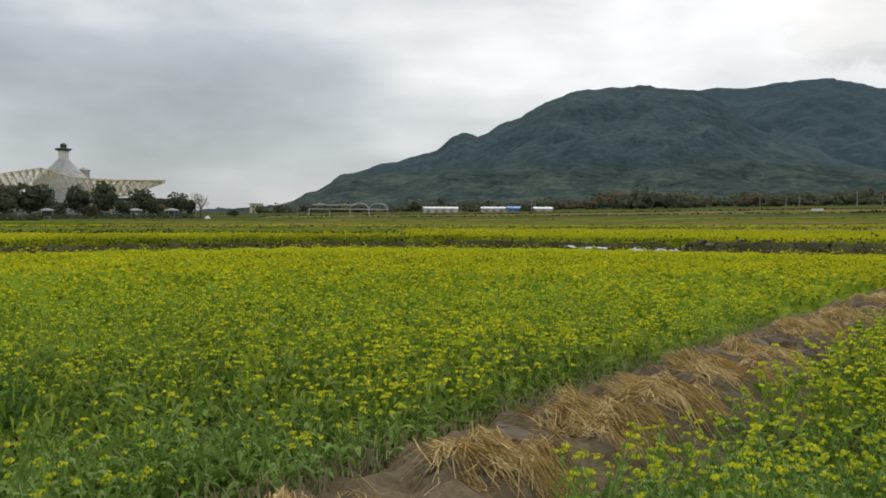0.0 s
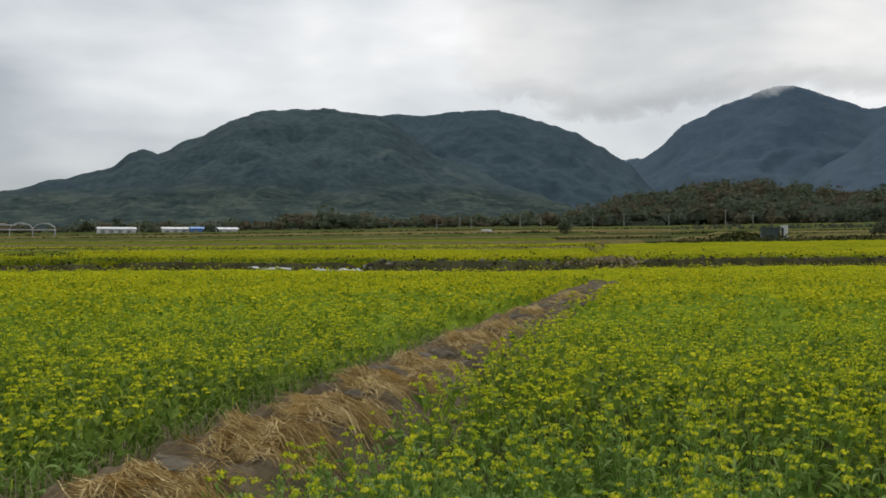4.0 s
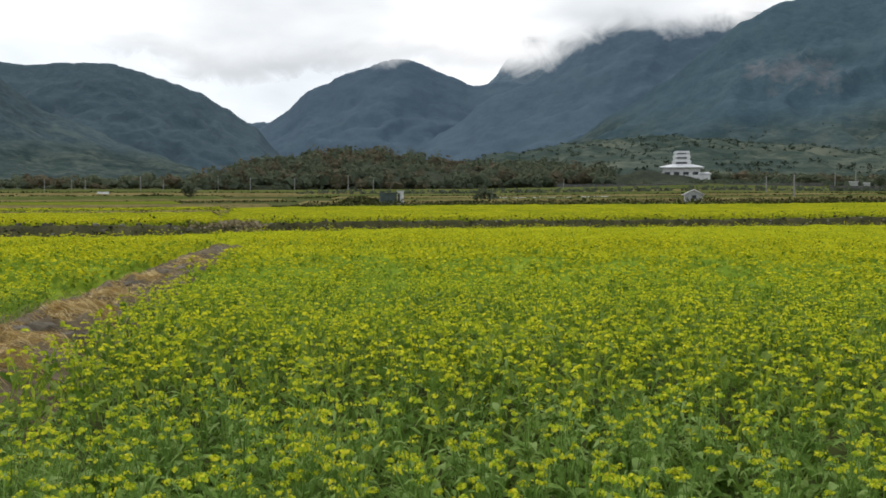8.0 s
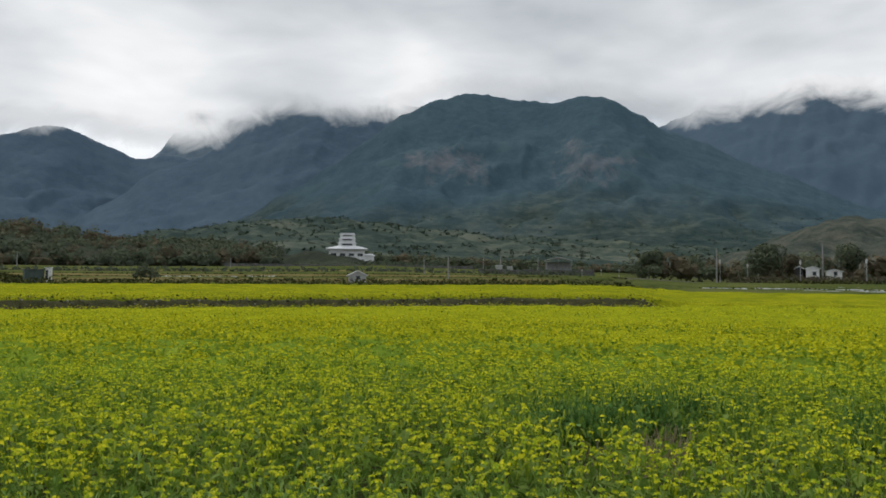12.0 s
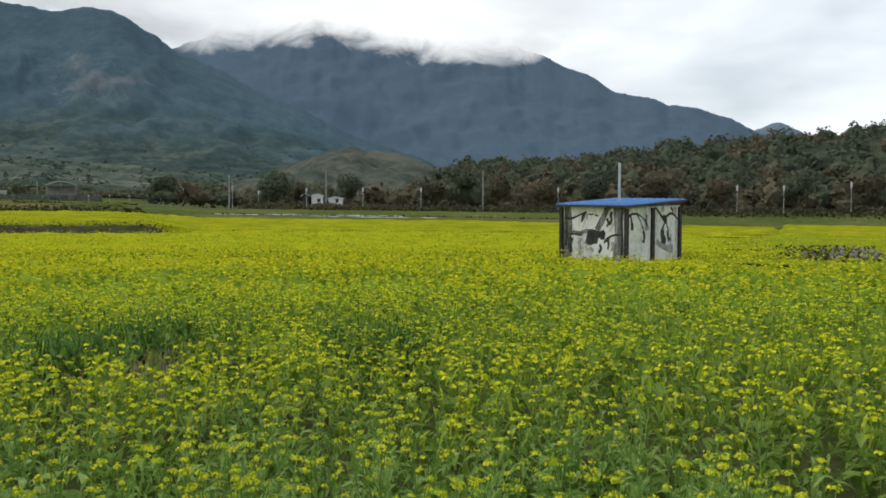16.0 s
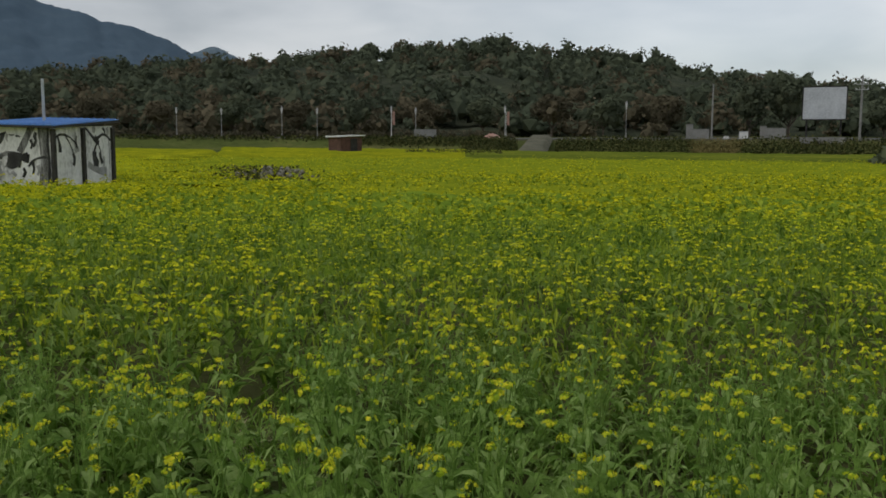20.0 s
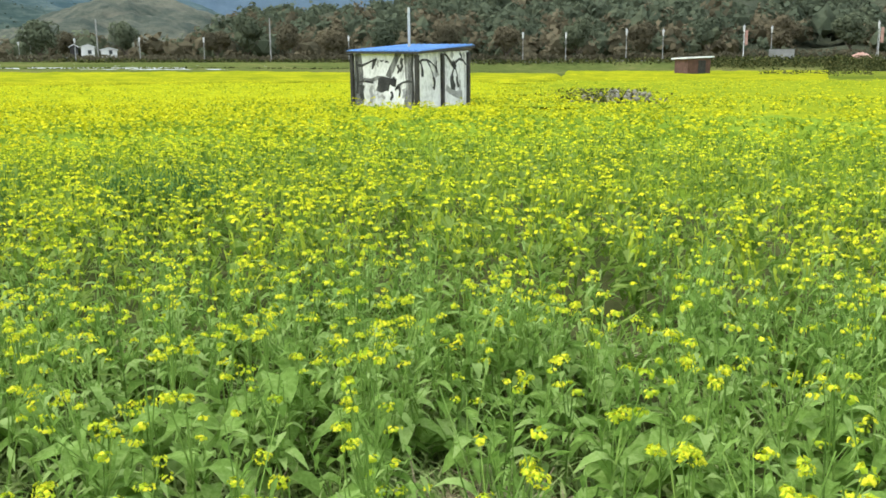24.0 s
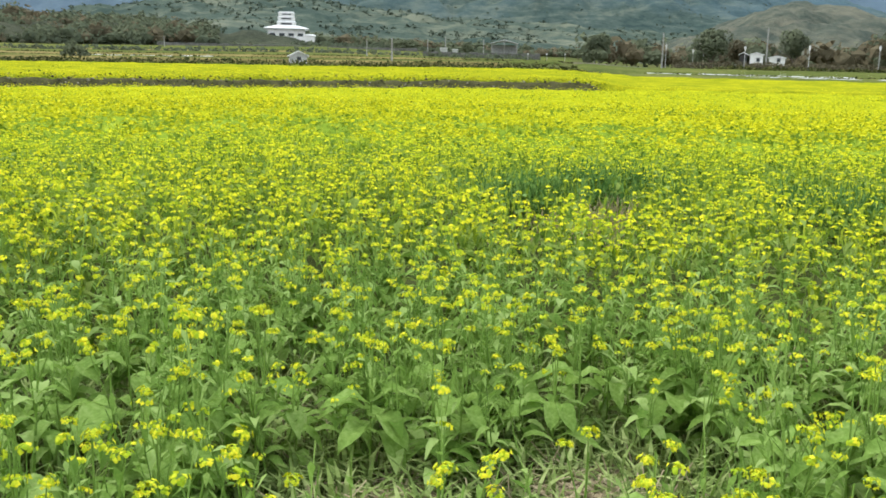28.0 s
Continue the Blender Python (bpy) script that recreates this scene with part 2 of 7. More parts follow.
M["stonewall"] = material("grey_stone_wall", ramp3((0.06, 0.06, 0.055), (0.11, 0.108, 0.10), (0.19, 0.185, 0.17)), 0.8, 8, 0.95, 0.7, island=0.6)
M["lamppost"] = material("grey_lamp_post", ramp3((0.28, 0.28, 0.27), (0.38, 0.38, 0.37), (0.48, 0.48, 0.47)), 2.0, 8, 0.7, 0.1)
M["whitewall"] = material("white_painted_wall", ramp3((0.55, 0.54, 0.52), (0.74, 0.73, 0.71), (0.82, 0.81, 0.80)), 0.8, 10, 0.8, 0.1)
M["shedwall"] = material("stained_white_plaster", ramp3((0.36, 0.36, 0.37), (0.66, 0.66, 0.67), (0.80, 0.80, 0.81)), 1.6, 8, 0.85, 0.1, contrast=1.2, stretch=(1, 1, 0.5))
M["greywall"] = material("grey_plaster", ramp3((0.30, 0.30, 0.29), (0.42, 0.42, 0.41), (0.55, 0.55, 0.54)), 0.8, 10, 0.85, 0.15)
M["whiteroof"] = material("white_metal_roof", ramp3((0.60, 0.60, 0.60), (0.76, 0.76, 0.76), (0.84, 0.84, 0.84)), 0.5, 12, 0.5, 0.1)
M["blueroof"] = material("blue_painted_steel", ramp3((0.05, 0.16, 0.42), (0.08, 0.24, 0.58), (0.14, 0.34, 0.70)), 0.9, 12, 0.45, 0.1)
M["darkpaint"] = material("black_ink_paint", ramp3((0.012, 0.012, 0.012), (0.03, 0.03, 0.03), (0.08, 0.08, 0.08)), 3.0, 10, 0.9, 0.1)
M["greypaint"] = material("grey_wash_paint", ramp3((0.16, 0.16, 0.16), (0.30, 0.30, 0.30), (0.45, 0.45, 0.45)), 3.0, 10, 0.9, 0.1)
M["washpaint"] = material("dark_grey_wash_paint", ramp3((0.05, 0.05, 0.05), (0.13, 0.13, 0.13), (0.27, 0.27, 0.27)), 5.0, 8, 0.9, 0.1, contrast=1.6, stretch=(1, 1, 0.35))
M["darkframe"] = material("dark_stained_post", ramp3((0.012, 0.011, 0.010), (0.025, 0.023, 0.021), (0.06, 0.055, 0.05)), 3.0, 10, 0.8, 0.2)
M["steel"] = material("galvanised_steel", ramp3((0.36, 0.37, 0.37), (0.50, 0.51, 0.51), (0.62, 0.63, 0.63)), 2.0, 10, 0.5, 0.1, metal=0.3)
M["ochre"] = material("ochre_painted_steel", ramp3((0.42, 0.32, 0.15), (0.56, 0.44, 0.22), (0.66, 0.55, 0.32)), 0.5, 12, 0.6, 0.1)
M["window"] = material("dark_window_glass", ramp3((0.012, 0.015, 0.018), (0.03, 0.035, 0.04), (0.06, 0.07, 0.08)), 1.0, 10, 0.15, 0.0)
M["brownwall"] = material("brown_brick_wall", ramp3((0.055, 0.026, 0.020), (0.10, 0.050, 0.038), (0.16, 0.085, 0.065)), 2.0, 10, 0.9, 0.4)
M["darkgreen"] = material("dark_green_sheet", ramp3((0.03, 0.045, 0.04), (0.06, 0.085, 0.075), (0.10, 0.13, 0.12)), 1.0, 10, 0.7, 0.1)
M["plastic"] = material("silver_mulch_film", ramp3((0.20, 0.21, 0.22), (0.40, 0.41, 0.42), (0.66, 0.66, 0.67)), 1.5, 8, 0.5, 0.5)
M["orange"] = material("faded_orange_cloth", ramp3((0.30, 0.15, 0.11), (0.42, 0.24, 0.19), (0.52, 0.36, 0.30)), 1.0, 10, 0.9, 0.1)
M["yellowwall"] = material("cream_rendered_wall", ramp3((0.42, 0.38, 0.24), (0.58, 0.53, 0.36), (0.68, 0.63, 0.46)), 0.5, 10, 0.85, 0.1)
M["board"] = material("white_board_sheet", ramp3((0.42, 0.44, 0.47), (0.55, 0.57, 0.60), (0.66, 0.68, 0.71)), 0.4, 8, 0.6, 0.05)
M["mulch"] = material("dusty_mulch_film", ramp3((0.27, 0.28, 0.28), (0.46, 0.47, 0.47), (0.68, 0.68, 0.68)), 0.3, 10, 0.6, 0.3)
M["groundweed"] = material("low_field_weeds", ramp3((0.10, 0.15, 0.040), (0.20, 0.27, 0.075), (0.33, 0.39, 0.15)), 3.0, 10, 0.85, 0.0, island=0.9, transmission=0.2, spec=0.1)
M["under_open"] = material("half_open_mustard_canopy", ramp3((0.13, 0.175, 0.014), (0.225, 0.265, 0.017), (0.35, 0.365, 0.02)), 0.8, 14, 1.0, 0.5, bump_scale=5.0, contrast=0.9, spec=0.0)
M["asphalt"] = material("asphalt_road", ramp3((0.045, 0.045, 0.045), (0.07, 0.07, 0.07), (0.11, 0.11, 0.105)), 0.4, 20, 0.95, 0.4)


def hill_material(name, low, mid, high, patch, patch_size=260.0, grain=22.0, patch_amount=0.5, rocks=(), zone=(), contrast=4.2, relief=0.9):
    """Forest seen from afar: crown-sized grain, gully-sized mottling and paler clearings."""
    m = bpy.data.materials.new(name)
    m.use_nodes = True
    t = m.node_tree
    b = t.nodes["Principled BSDF"]
    co = t.nodes.new("ShaderNodeTexCoord").outputs["Object"]
    n1 = noise_node(t, co, 1.0 / patch_size, 5.0, 0.6)
    n2 = noise_node(t, co, 1.0 / grain, 4.0, 0.75)
    n4 = noise_node(t, scaled(t, co, 1, 1, 1.6), 0.28 / grain, 4.0, 0.65, 0.5)
    f = math_node(t, "ADD", math_node(t, "MULTIPLY", n1, 0.30), math_node(t, "ADD", math_node(t, "MULTIPLY", n2, 0.40), math_node(t, "MULTIPLY", n4, 0.30)))
    f = math_node(t, "ADD", math_node(t, "MULTIPLY", math_node(t, "SUBTRACT", f, 0.5), contrast), 0.5)
    base = ramp_node(t, f, ramp3(low, mid, high))
    n3 = noise_node(t, scaled(t, co, 1.0, 1.0, 2.2), 1.0 / (patch_size * 0.7), 6.0, 0.65, 0.6)
    clear = ramp_node(t, n3, [(0.55, (0, 0, 0)), (0.66, (1, 1, 1))])
    colour = mix_node(t, math_node(t, "MULTIPLY", clear, patch_amount), base, patch)
    if zone:
        # lower slopes: paler scrub, clearings and dark clumps of trees
        z0, width, lo, mi, hi = zone
        sp = t.nodes.new("ShaderNodeSeparateXYZ")
        link(t, co, sp.inputs[0])
        fade = math_node(t, "DIVIDE", math_node(t, "SUBTRACT", z0, sp.outputs[2]), width)
        fade = math_node(t, "ADD", fade, math_node(t, "MULTIPLY", math_node(t, "SUBTRACT", n1, 0.5), 3.0), clamp=True)
        clump = noise_node(t, scaled(t, co, 1, 1, 2.5), 1 / 22.0, 6.0, 0.75, 0.4)
        stand = noise_node(t, scaled(t, co, 1, 1, 3.5), 1 / 95.0, 4.0, 0.6, 0.8)
        clump = math_node(t, "ADD", math_node(t, "MULTIPLY", clump, 0.5), math_node(t, "MULTIPLY", stand, 0.5))
        clump = math_node(t, "ADD", math_node(t, "MULTIPLY", math_node(t, "SUBTRACT", clump, 0.5), 3.6), 0.5)
        colour = mix_node(t, fade, colour, ramp_node(t, clump, ramp3(lo, mi, hi)))
    bare = None
    for az, el, r, half_w, half_h in rocks:
        # bare rock faces, ragged at their edges
        side = t.nodes.new("ShaderNodeVectorMath")
        side.operation = "DOT_PRODUCT"
        link(t, co, side.inputs[0])
        a = heading(az + 90)
        side.inputs[1].default_value = a
        sp = t.nodes.new("ShaderNodeSeparateXYZ")
        link(t, co, sp.inputs[0])
        across = math_node(t, "DIVIDE", side.outputs["Value"], half_w)
        upward = math_node(t, "DIVIDE", math_node(t, "SUBTRACT", sp.outputs[2], EYE + r * math.tan(radians(el))), half_h)
        far = math_node(t, "SQRT", math_node(t, "ADD", math_node(t, "MULTIPLY", across, across), math_node(t, "MULTIPLY", upward, upward)))
        near = math_node(t, "SUBTRACT", 1.25, far)
        bare = near if bare is None else math_node(t, "MAXIMUM", bare, near)
    if bare is not None:
        ragged = noise_node(t, scaled(t, co, 1, 1, 0.35), 1 / 22.0, 6.0, 0.7)
        mask = math_node(t, "ADD", math_node(t, "MULTIPLY", bare, 0.9), math_node(t, "MULTIPLY", math_node(t, "SUBTRACT", ragged, 0.53), 4.5), clamp=True)
        rock = ramp_node(t, noise_node(t, scaled(t, co, 1, 1, 0.3), 1 / 12.0, 5.0, 0.7), ramp3((0.10, 0.116, 0.132), (0.152, 0.164, 0.178), (0.23, 0.234, 0.242)))
        colour = mix_node(t, math_node(t, "MULTIPLY", mask, 0.9), colour, rock)
    link(t, colour, b.inputs["Base Color"])
    b.inputs["Roughness"].default_value, b.inputs["Specular IOR Level"].default_value = 1.0, 0.05
    bn = t.nodes.new("ShaderNodeBump")
    bn.inputs["Strength"].default_value, bn.inputs["Distance"].default_value = relief, grain * 0.35
    link(t, noise_node(t, co, 1.3 / grain, 4.0, 0.7), bn.inputs["Height"])
    link(t, bn.outputs[0], b.inputs["Normal"])
    return m


# ---------------------------------------------------------------- mesh helpers
def hash01(ix, iy, seed):
    h = (ix.astype(np.int64) * 374761393 + iy.astype(np.int64) * 668265263 + seed * 974634777) & 0x7FFFFFFF
    h = ((h ^ (h >> 13)) * 1274126177) & 0x7FFFFFFF
    return ((h ^ (h >> 16)) & 0xFFFFFF) / float(0xFFFFFF)


def vnoise(x, y, seed=0):
    """Smooth value noise on arrays, 0 to 1."""
    x, y = np.broadcast_arrays(np.asarray(x, float), np.asarray(y, float))
    ix, iy = np.floor(x), np.floor(y)
    fx, fy = x - ix, y - iy
    fx, fy = fx * fx * (3 - 2 * fx), fy * fy * (3 - 2 * fy)
    a, b = hash01(ix, iy, seed), hash01(ix + 1, iy, seed)
    c, d = hash01(ix, iy + 1, seed), hash01(ix + 1, iy + 1, seed)
    return (a * (1 - fx) + b * fx) * (1 - fy) + (c * (1 - fx) + d * fx) * fy


def fbm(x, y, seed=0, octaves=4, gain=0.5):
    total, amp, norm = 0.0, 1.0, 0.0
    for o in range(octaves):
        total = total + amp * vnoise(np.asarray(x) * 2**o + 17.3 * o, np.asarray(y) * 2**o - 9.1 * o, seed + o)
        norm, amp = norm + amp, amp * gain
    return total / norm


def mesh_np(name, verts, faces, mat, smooth=True, normals=None):
    """A mesh from arrays; all its faces have the same number of corners."""
    verts, faces = np.asarray(verts, np.float32), np.asarray(faces, np.int32)
    me = bpy.data.meshes.new(name)
    k = faces.shape[1]
    me.vertices.add(len(verts))
    me.vertices.foreach_set("co", verts.ravel())
    me.loops.add(faces.size)
    me.loops.foreach_set("vertex_index", faces.ravel())
    me.polygons.add(len(faces))
    me.polygons.foreach_set("loop_start", np.arange(0, faces.size, k, dtype=np.int32))
    me.polygons.foreach_set("use_smooth", np.full(len(faces), smooth))
    me.materials.append(mat)
    me.update(calc_edges=True)
    if normals is not None:
        me.polygons.foreach_set("use_smooth", np.full(len(faces), True))
        me.normals_split_custom_set_from_vertices(np.asarray(normals, float).tolist())
    return me


def grid_faces(nu, nv):
    i = np.arange(nu - 1)[:, None] * nv + np.arange(nv - 1)[None, :]
    return np.stack([i, i + nv, i + nv + 1, i + 1], -1).reshape(-1, 4)


def finish(bm, name, mat, smooth=False):
    me = bpy.data.meshes.new(name)
    bm.to_mesh(me)
    bm.free()
    me.materials.append(mat)
    if smooth:
        me.polygons.foreach_set("use_smooth", np.full(len(me.polygons), True))
    return me


def part(name, bm, mat, parent=None, label="", smooth=False):
    """Links a bmesh (or a finished mesh) as one object under a thing or a part."""
    me = finish(bm, name, mat, smooth) if isinstance(bm, bmesh.types.BMesh) else bm
    ob = new(name, me)
    if parent is not None:
        ob.parent = parent
    if label:
        ob["label"] = label
    return ob


def thing(name, m, label, category, group="", kind=""):
    ob = new(name)
    ob.matrix_basis = m
    return tagged(ob, label, category, group, kind)


def add_box(bm, cx, cy, cz, sx, sy, sz, rz=0.0, bevel=0.0):
    r = bmesh.ops.create_cube(bm, size=1.0, matrix=pose(cx, cy, cz, 0, 0, rz) @ Matrix.Diagonal((sx, sy, sz, 1)))
    if bevel:
        edges = list({e for v in r["verts"] for e in v.link_edges})
        bmesh.ops.bevel(bm, geom=edges, offset=bevel, segments=1, affect="EDGES")
    return bm


def box(cx, cy, cz, sx, sy, sz, rz=0.0, bevel=0.0):
    return add_box(bmesh.new(), cx, cy, cz, sx, sy, sz, rz, bevel)


def add_bar(bm, a, b, r1, r2=None, sides=6):
    a, b = Vector(a), Vector(b)
    m = Matrix.Translation((a + b) / 2) @ (b - a).to_track_quat("Z", "Y").to_matrix().to_4x4()
    bmesh.ops.create_cone(bm, cap_ends=True, segments=sides, radius1=r1, radius2=r1 if r2 is None else r2, depth=(b - a).length, matrix=m)
    return bm


def bar(a, b, r1, r2=None, sides=6):
    return add_bar(bmesh.new(), a, b, r1, r2, sides)


def prism(points, depth_vec):
    """A solid from an outline of 3D points pushed along a vector."""
    bm = bmesh.new()
    vs = [bm.verts.new(p) for p in points]
    f = bm.faces.new(vs)
    ext = bmesh.ops.extrude_face_region(bm, geom=[f])
    bmesh.ops.translate(bm, vec=Vector(depth_vec), verts=[v for v in ext["geom"] if isinstance(v, bmesh.types.BMVert)])
    bmesh.ops.recalc_face_normals(bm, faces=bm.faces)
    return bm


# ---------------------------------------------------------------- the lie of the land
RING = np.array([0, 40, 60, 110, 165, 250, 400, 900, 2000, 4800], float)
LAND_AZ = np.array([-60, -25, 0, 22, 45, 60, 78, 95, 112, 132, 152, 200], float)
LAND_Z = np.array([
    [0, 0.0, 0.0, 0.2, 0.6, 1.2, 2.5, 6, 10, 10],
    [0, 0.0, 0.0, 0.3, 0.9, 1.8, 3.5, 8, 15, 20],
    [0, 0.0, 0.0, 0.4, 1.4, 3.3, 6.5, 14, 30, 40],
    [0, 0.0, 0.0, 0.6, 2.0, 5.0, 9.0, 20, 40, 50],
    [0, 0.0, 0.1, 1.3, 2.8, 5.5, 11.0, 25, 50, 60],
    [0, 0.0, 0.1, 1.5, 3.2, 6.5, 13.0, 28, 50, 60],
    [0, 0.0, 0.3, 1.75, 3.6, 5.0, 9.0, 25, 50, 60],
    [0, 0.0, 0.3, 1.5, 3.4, 4.2, 7.0, 20, 50, 60],
    [0, 0.05, 0.2, 0.9, 3.1, 3.6, 6.0, 20, 50, 60],
    [0, 0.0, 0.1, 0.6, 3.2, 3.7, 6.0, 20, 50, 60],
    [0, 0.0, 0.05, 0.3, 3.4, 3.8, 6.0, 20, 50, 60],
    [0, 0.0, 0.0, 0.2, 0.6, 1.2, 2.5, 6, 10, 10]])
WALL_AZ = np.array([-60, -27, -7, 0, 18, 25, 30, 43, 51, 60, 69, 78, 90, 120], float)
WALL_R = np.array([36, 37, 46, 46, 41, 41, 46, 54, 57, 62, 64, 62, 62, 64], float)


def smooth01(x):
    x = np.clip(x, 0, 1)
    return x * x * (3 - 2 * x)


def wall_radius(az):
    return np.interp(az, WALL_AZ, WALL_R)


def land(x, y):
    """Height of the ground: a flat field, one terrace step behind its dark stone bank, a slow rise to the hills."""
    x, y = np.asarray(x, float), np.asarray(y, float)
    az, r = np.degrees(np.arctan2(x, y)), np.hypot(x, y)
    az = np.where(az < -120, az + 360, az)
    i = np.clip(np.searchsorted(LAND_AZ, az) - 1, 0, len(LAND_AZ) - 2)
    f = np.clip((az - LAND_AZ[i]) / (LAND_AZ[i + 1] - LAND_AZ[i]), 0, 1)
    j = np.clip(np.searchsorted(RING, r) - 1, 0, len(RING) - 2)
    g = np.clip((r - RING[j]) / (RING[j + 1] - RING[j]), 0, 1)
    z = (LAND_Z[i, j] * (1 - f) + LAND_Z[i + 1, j] * f) * (1 - g) + (LAND_Z[i, j + 1] * (1 - f) + LAND_Z[i + 1, j + 1] * f) * g
    # embankment of the road at the foot of the wooded hill
    bank = smooth01((az - 104) / 10)
    z = z - bank * 1.2 * smooth01((r - 110) / 20) * (1 - smooth01((r - 141) / 9)) * smooth01((170 - az) / 10)
    step = 0.48 * smooth01((r - wall_radius(az)) / 0.5 + 0.5) * (1 - smooth01((az - 76) / 4)) * smooth01((az + 58) / 10)
    return z + step


def lz(x, y):
    return float(land(x, y))


def at(az, r, dz=0.0):
    p = heading(az) * r
    return Vector((p.x, p.y, lz(p.x, p.y) + dz))


def facing(az, r, dz=0.0, turn=0.0):
    """Pose at a compass angle and distance, its -y side towards the field's middle."""
    p = at(az, r, dz)
    return pose(p.x, p.y, p.z, 0, 0, -az + turn)


# ground: one sheet out to the horizon
g_az = np.radians(np.concatenate([np.arange(-60, 200, 1.0), np.arange(200, 301, 5.0)]))
g_r = np.concatenate([[0.0, 1.0, 2, 3, 4, 5, 6, 8], np.arange(10, 36, 2.5), np.arange(36, 66, 0.75), np.arange(66, 180, 3.0), np.geomspace(180, 4800, 34)])
ga, gr = np.meshgrid(g_az, g_r, indexing="ij")
gx, gy = gr * np.sin(ga), gr * np.cos(ga)
gz = land(gx, gy) + (fbm(gx * 0.8, gy * 0.8, 3) - 0.5) * 0.10 * smooth01(gr / 3) - 0.02
ground = new("ground", mesh_np("ground", np.stack([gx, gy, gz], -1).reshape(-1, 3), grid_faces(len(g_az), len(g_r)), M["ground"]))
tagged(ground, "broad valley floor of grass and bare earth", "ground", kind="structure")


# ---------------------------------------------------------------- mountains
def mountain(name, crest, foot, top, mat, label, seed, gully=0.10, jag=0.05, steep=1.25, back=1.35, rows=50, step=0.18, foot_z=None):
    """A range with its crest given by compass angle and elevation, gullied down to its foot."""
    ca, ce = np.array(crest, float).T
    az = np.arange(ca[0], ca[-1] + step, step)
    t = (np.searchsorted(ca, az, side="right") - 1).clip(0, len(ca) - 2)
    f = ((az - ca[t]) / (ca[t + 1] - ca[t])).clip(0, 1)
    f = f * 0.6 + smooth01(f) * 0.4
    el = ce[t] * (1 - f) + ce[t + 1] * f
    el = el + (fbm(az * 0.9, 0 * az, seed, 3) - 0.5) * 0.30 + (fbm(az * 7, 0 * az + 5, seed + 9, 3) - 0.5) * jag * 2
    rt = top * (1 + (fbm(az * 0.12, 0 * az + 3, seed + 4, 2) - 0.5) * 0.12)
    high = EYE + rt * np.tan(np.radians(el))
    v = np.concatenate([np.linspace(0, 1, rows), np.linspace(1.03, back, 8)])
    A, V = np.meshgrid(az, v, indexing="ij")
    R = foot + (rt[:, None] - foot) * V
    X, Y = R * np.sin(np.radians(A)), R * np.cos(np.radians(A))
    base = land(X, Y) if foot_z is None else foot_z + 0 * X
    up = np.where(V <= 1, V**steep, 1 - (V - 1) * 1.1)
    span = (top - foot) * 0.20
    warp = (fbm(X / span, Y / span, seed + 21, 3) - 0.5) * 1.6
    ridge = 1 - np.abs(2 * fbm(X / span + warp, Y / span - warp, seed + 2, 4) - 1)
    small = 1 - np.abs(2 * fbm(X / span * 3.3 + warp, Y / span * 3.3, seed + 6, 3) - 1)
    room = np.clip(V * (1 - V) * 4, 0, 1) * (V < 1)
    Z = base + (high[:, None] - base) * np.maximum(up + room * gully * (2.0 * (ridge - 0.72) + 0.4 * (small - 0.75)), -0.05)
    Z = Z + room * (fbm(X / 26, Y / 26, seed + 30, 2) - 0.5) * 14
    Z = np.where(V == 0, base - 8, Z)
    ob = new(name, mesh_np(name, np.stack([X, Y, Z], -1).reshape(-1, 3), grid_faces(len(az), len(v)), mat))
    return tagged(ob, label, "mountain", kind="structure")


HM = hill_material
# front range: a thinner haze painted as blue into the forest green
M["mt_near"] = HM("haze_tinted_forest", (0.038, 0.062, 0.071), (0.058, 0.090, 0.101), (0.085, 0.121, 0.127), (0.115, 0.150, 0.135), 240, 15, 0.5, contrast=3.8, relief=0.8, zone=(125, 36, (0.026, 0.046, 0.045), (0.055, 0.082, 0.074), (0.105, 0.130, 0.106)))
# upper forest leans to blue-teal: the haze is put into its colour
M["mt_cliff"] = HM("haze_tinted_forest_with_rock", (0.050, 0.088, 0.112), (0.068, 0.114, 0.140), (0.090, 0.142, 0.164), (0.108, 0.158, 0.168), 220, 14, 0.35, contrast=2.4, relief=0.4,
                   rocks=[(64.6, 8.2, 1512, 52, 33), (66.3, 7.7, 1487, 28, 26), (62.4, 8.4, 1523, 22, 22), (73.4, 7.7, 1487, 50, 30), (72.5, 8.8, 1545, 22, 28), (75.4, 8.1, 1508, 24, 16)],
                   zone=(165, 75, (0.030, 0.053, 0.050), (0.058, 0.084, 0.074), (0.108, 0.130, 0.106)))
# distance haze painted into the base colours of the next four materials
M["mt_mid"] = HM("haze_blue_forest", (0.060, 0.092, 0.126), (0.076, 0.114, 0.152), (0.096, 0.140, 0.176), (0.105, 0.150, 0.178), 300, 22, 0.3, contrast=2.0, relief=0.3)
M["mt_back"] = HM("haze_teal_forest_ridge", (0.046, 0.074, 0.092), (0.064, 0.098, 0.118), (0.086, 0.124, 0.144), (0.10, 0.14, 0.15), 260, 18, 0.35, contrast=2.6, relief=0.5)
M["mt_east"] = HM("pale_haze_blue_forest", (0.072, 0.110, 0.150), (0.086, 0.127, 0.170), (0.104, 0.148, 0.190), (0.114, 0.158, 0.192), 300, 22, 0.3, contrast=1.6, relief=0.2)
M["mt_far"] = HM("far_haze_blue_slope", (0.12, 0.17, 0.215), (0.145, 0.20, 0.245), (0.17, 0.225, 0.265), (0.18, 0.235, 0.27), 380, 40, 0.25)
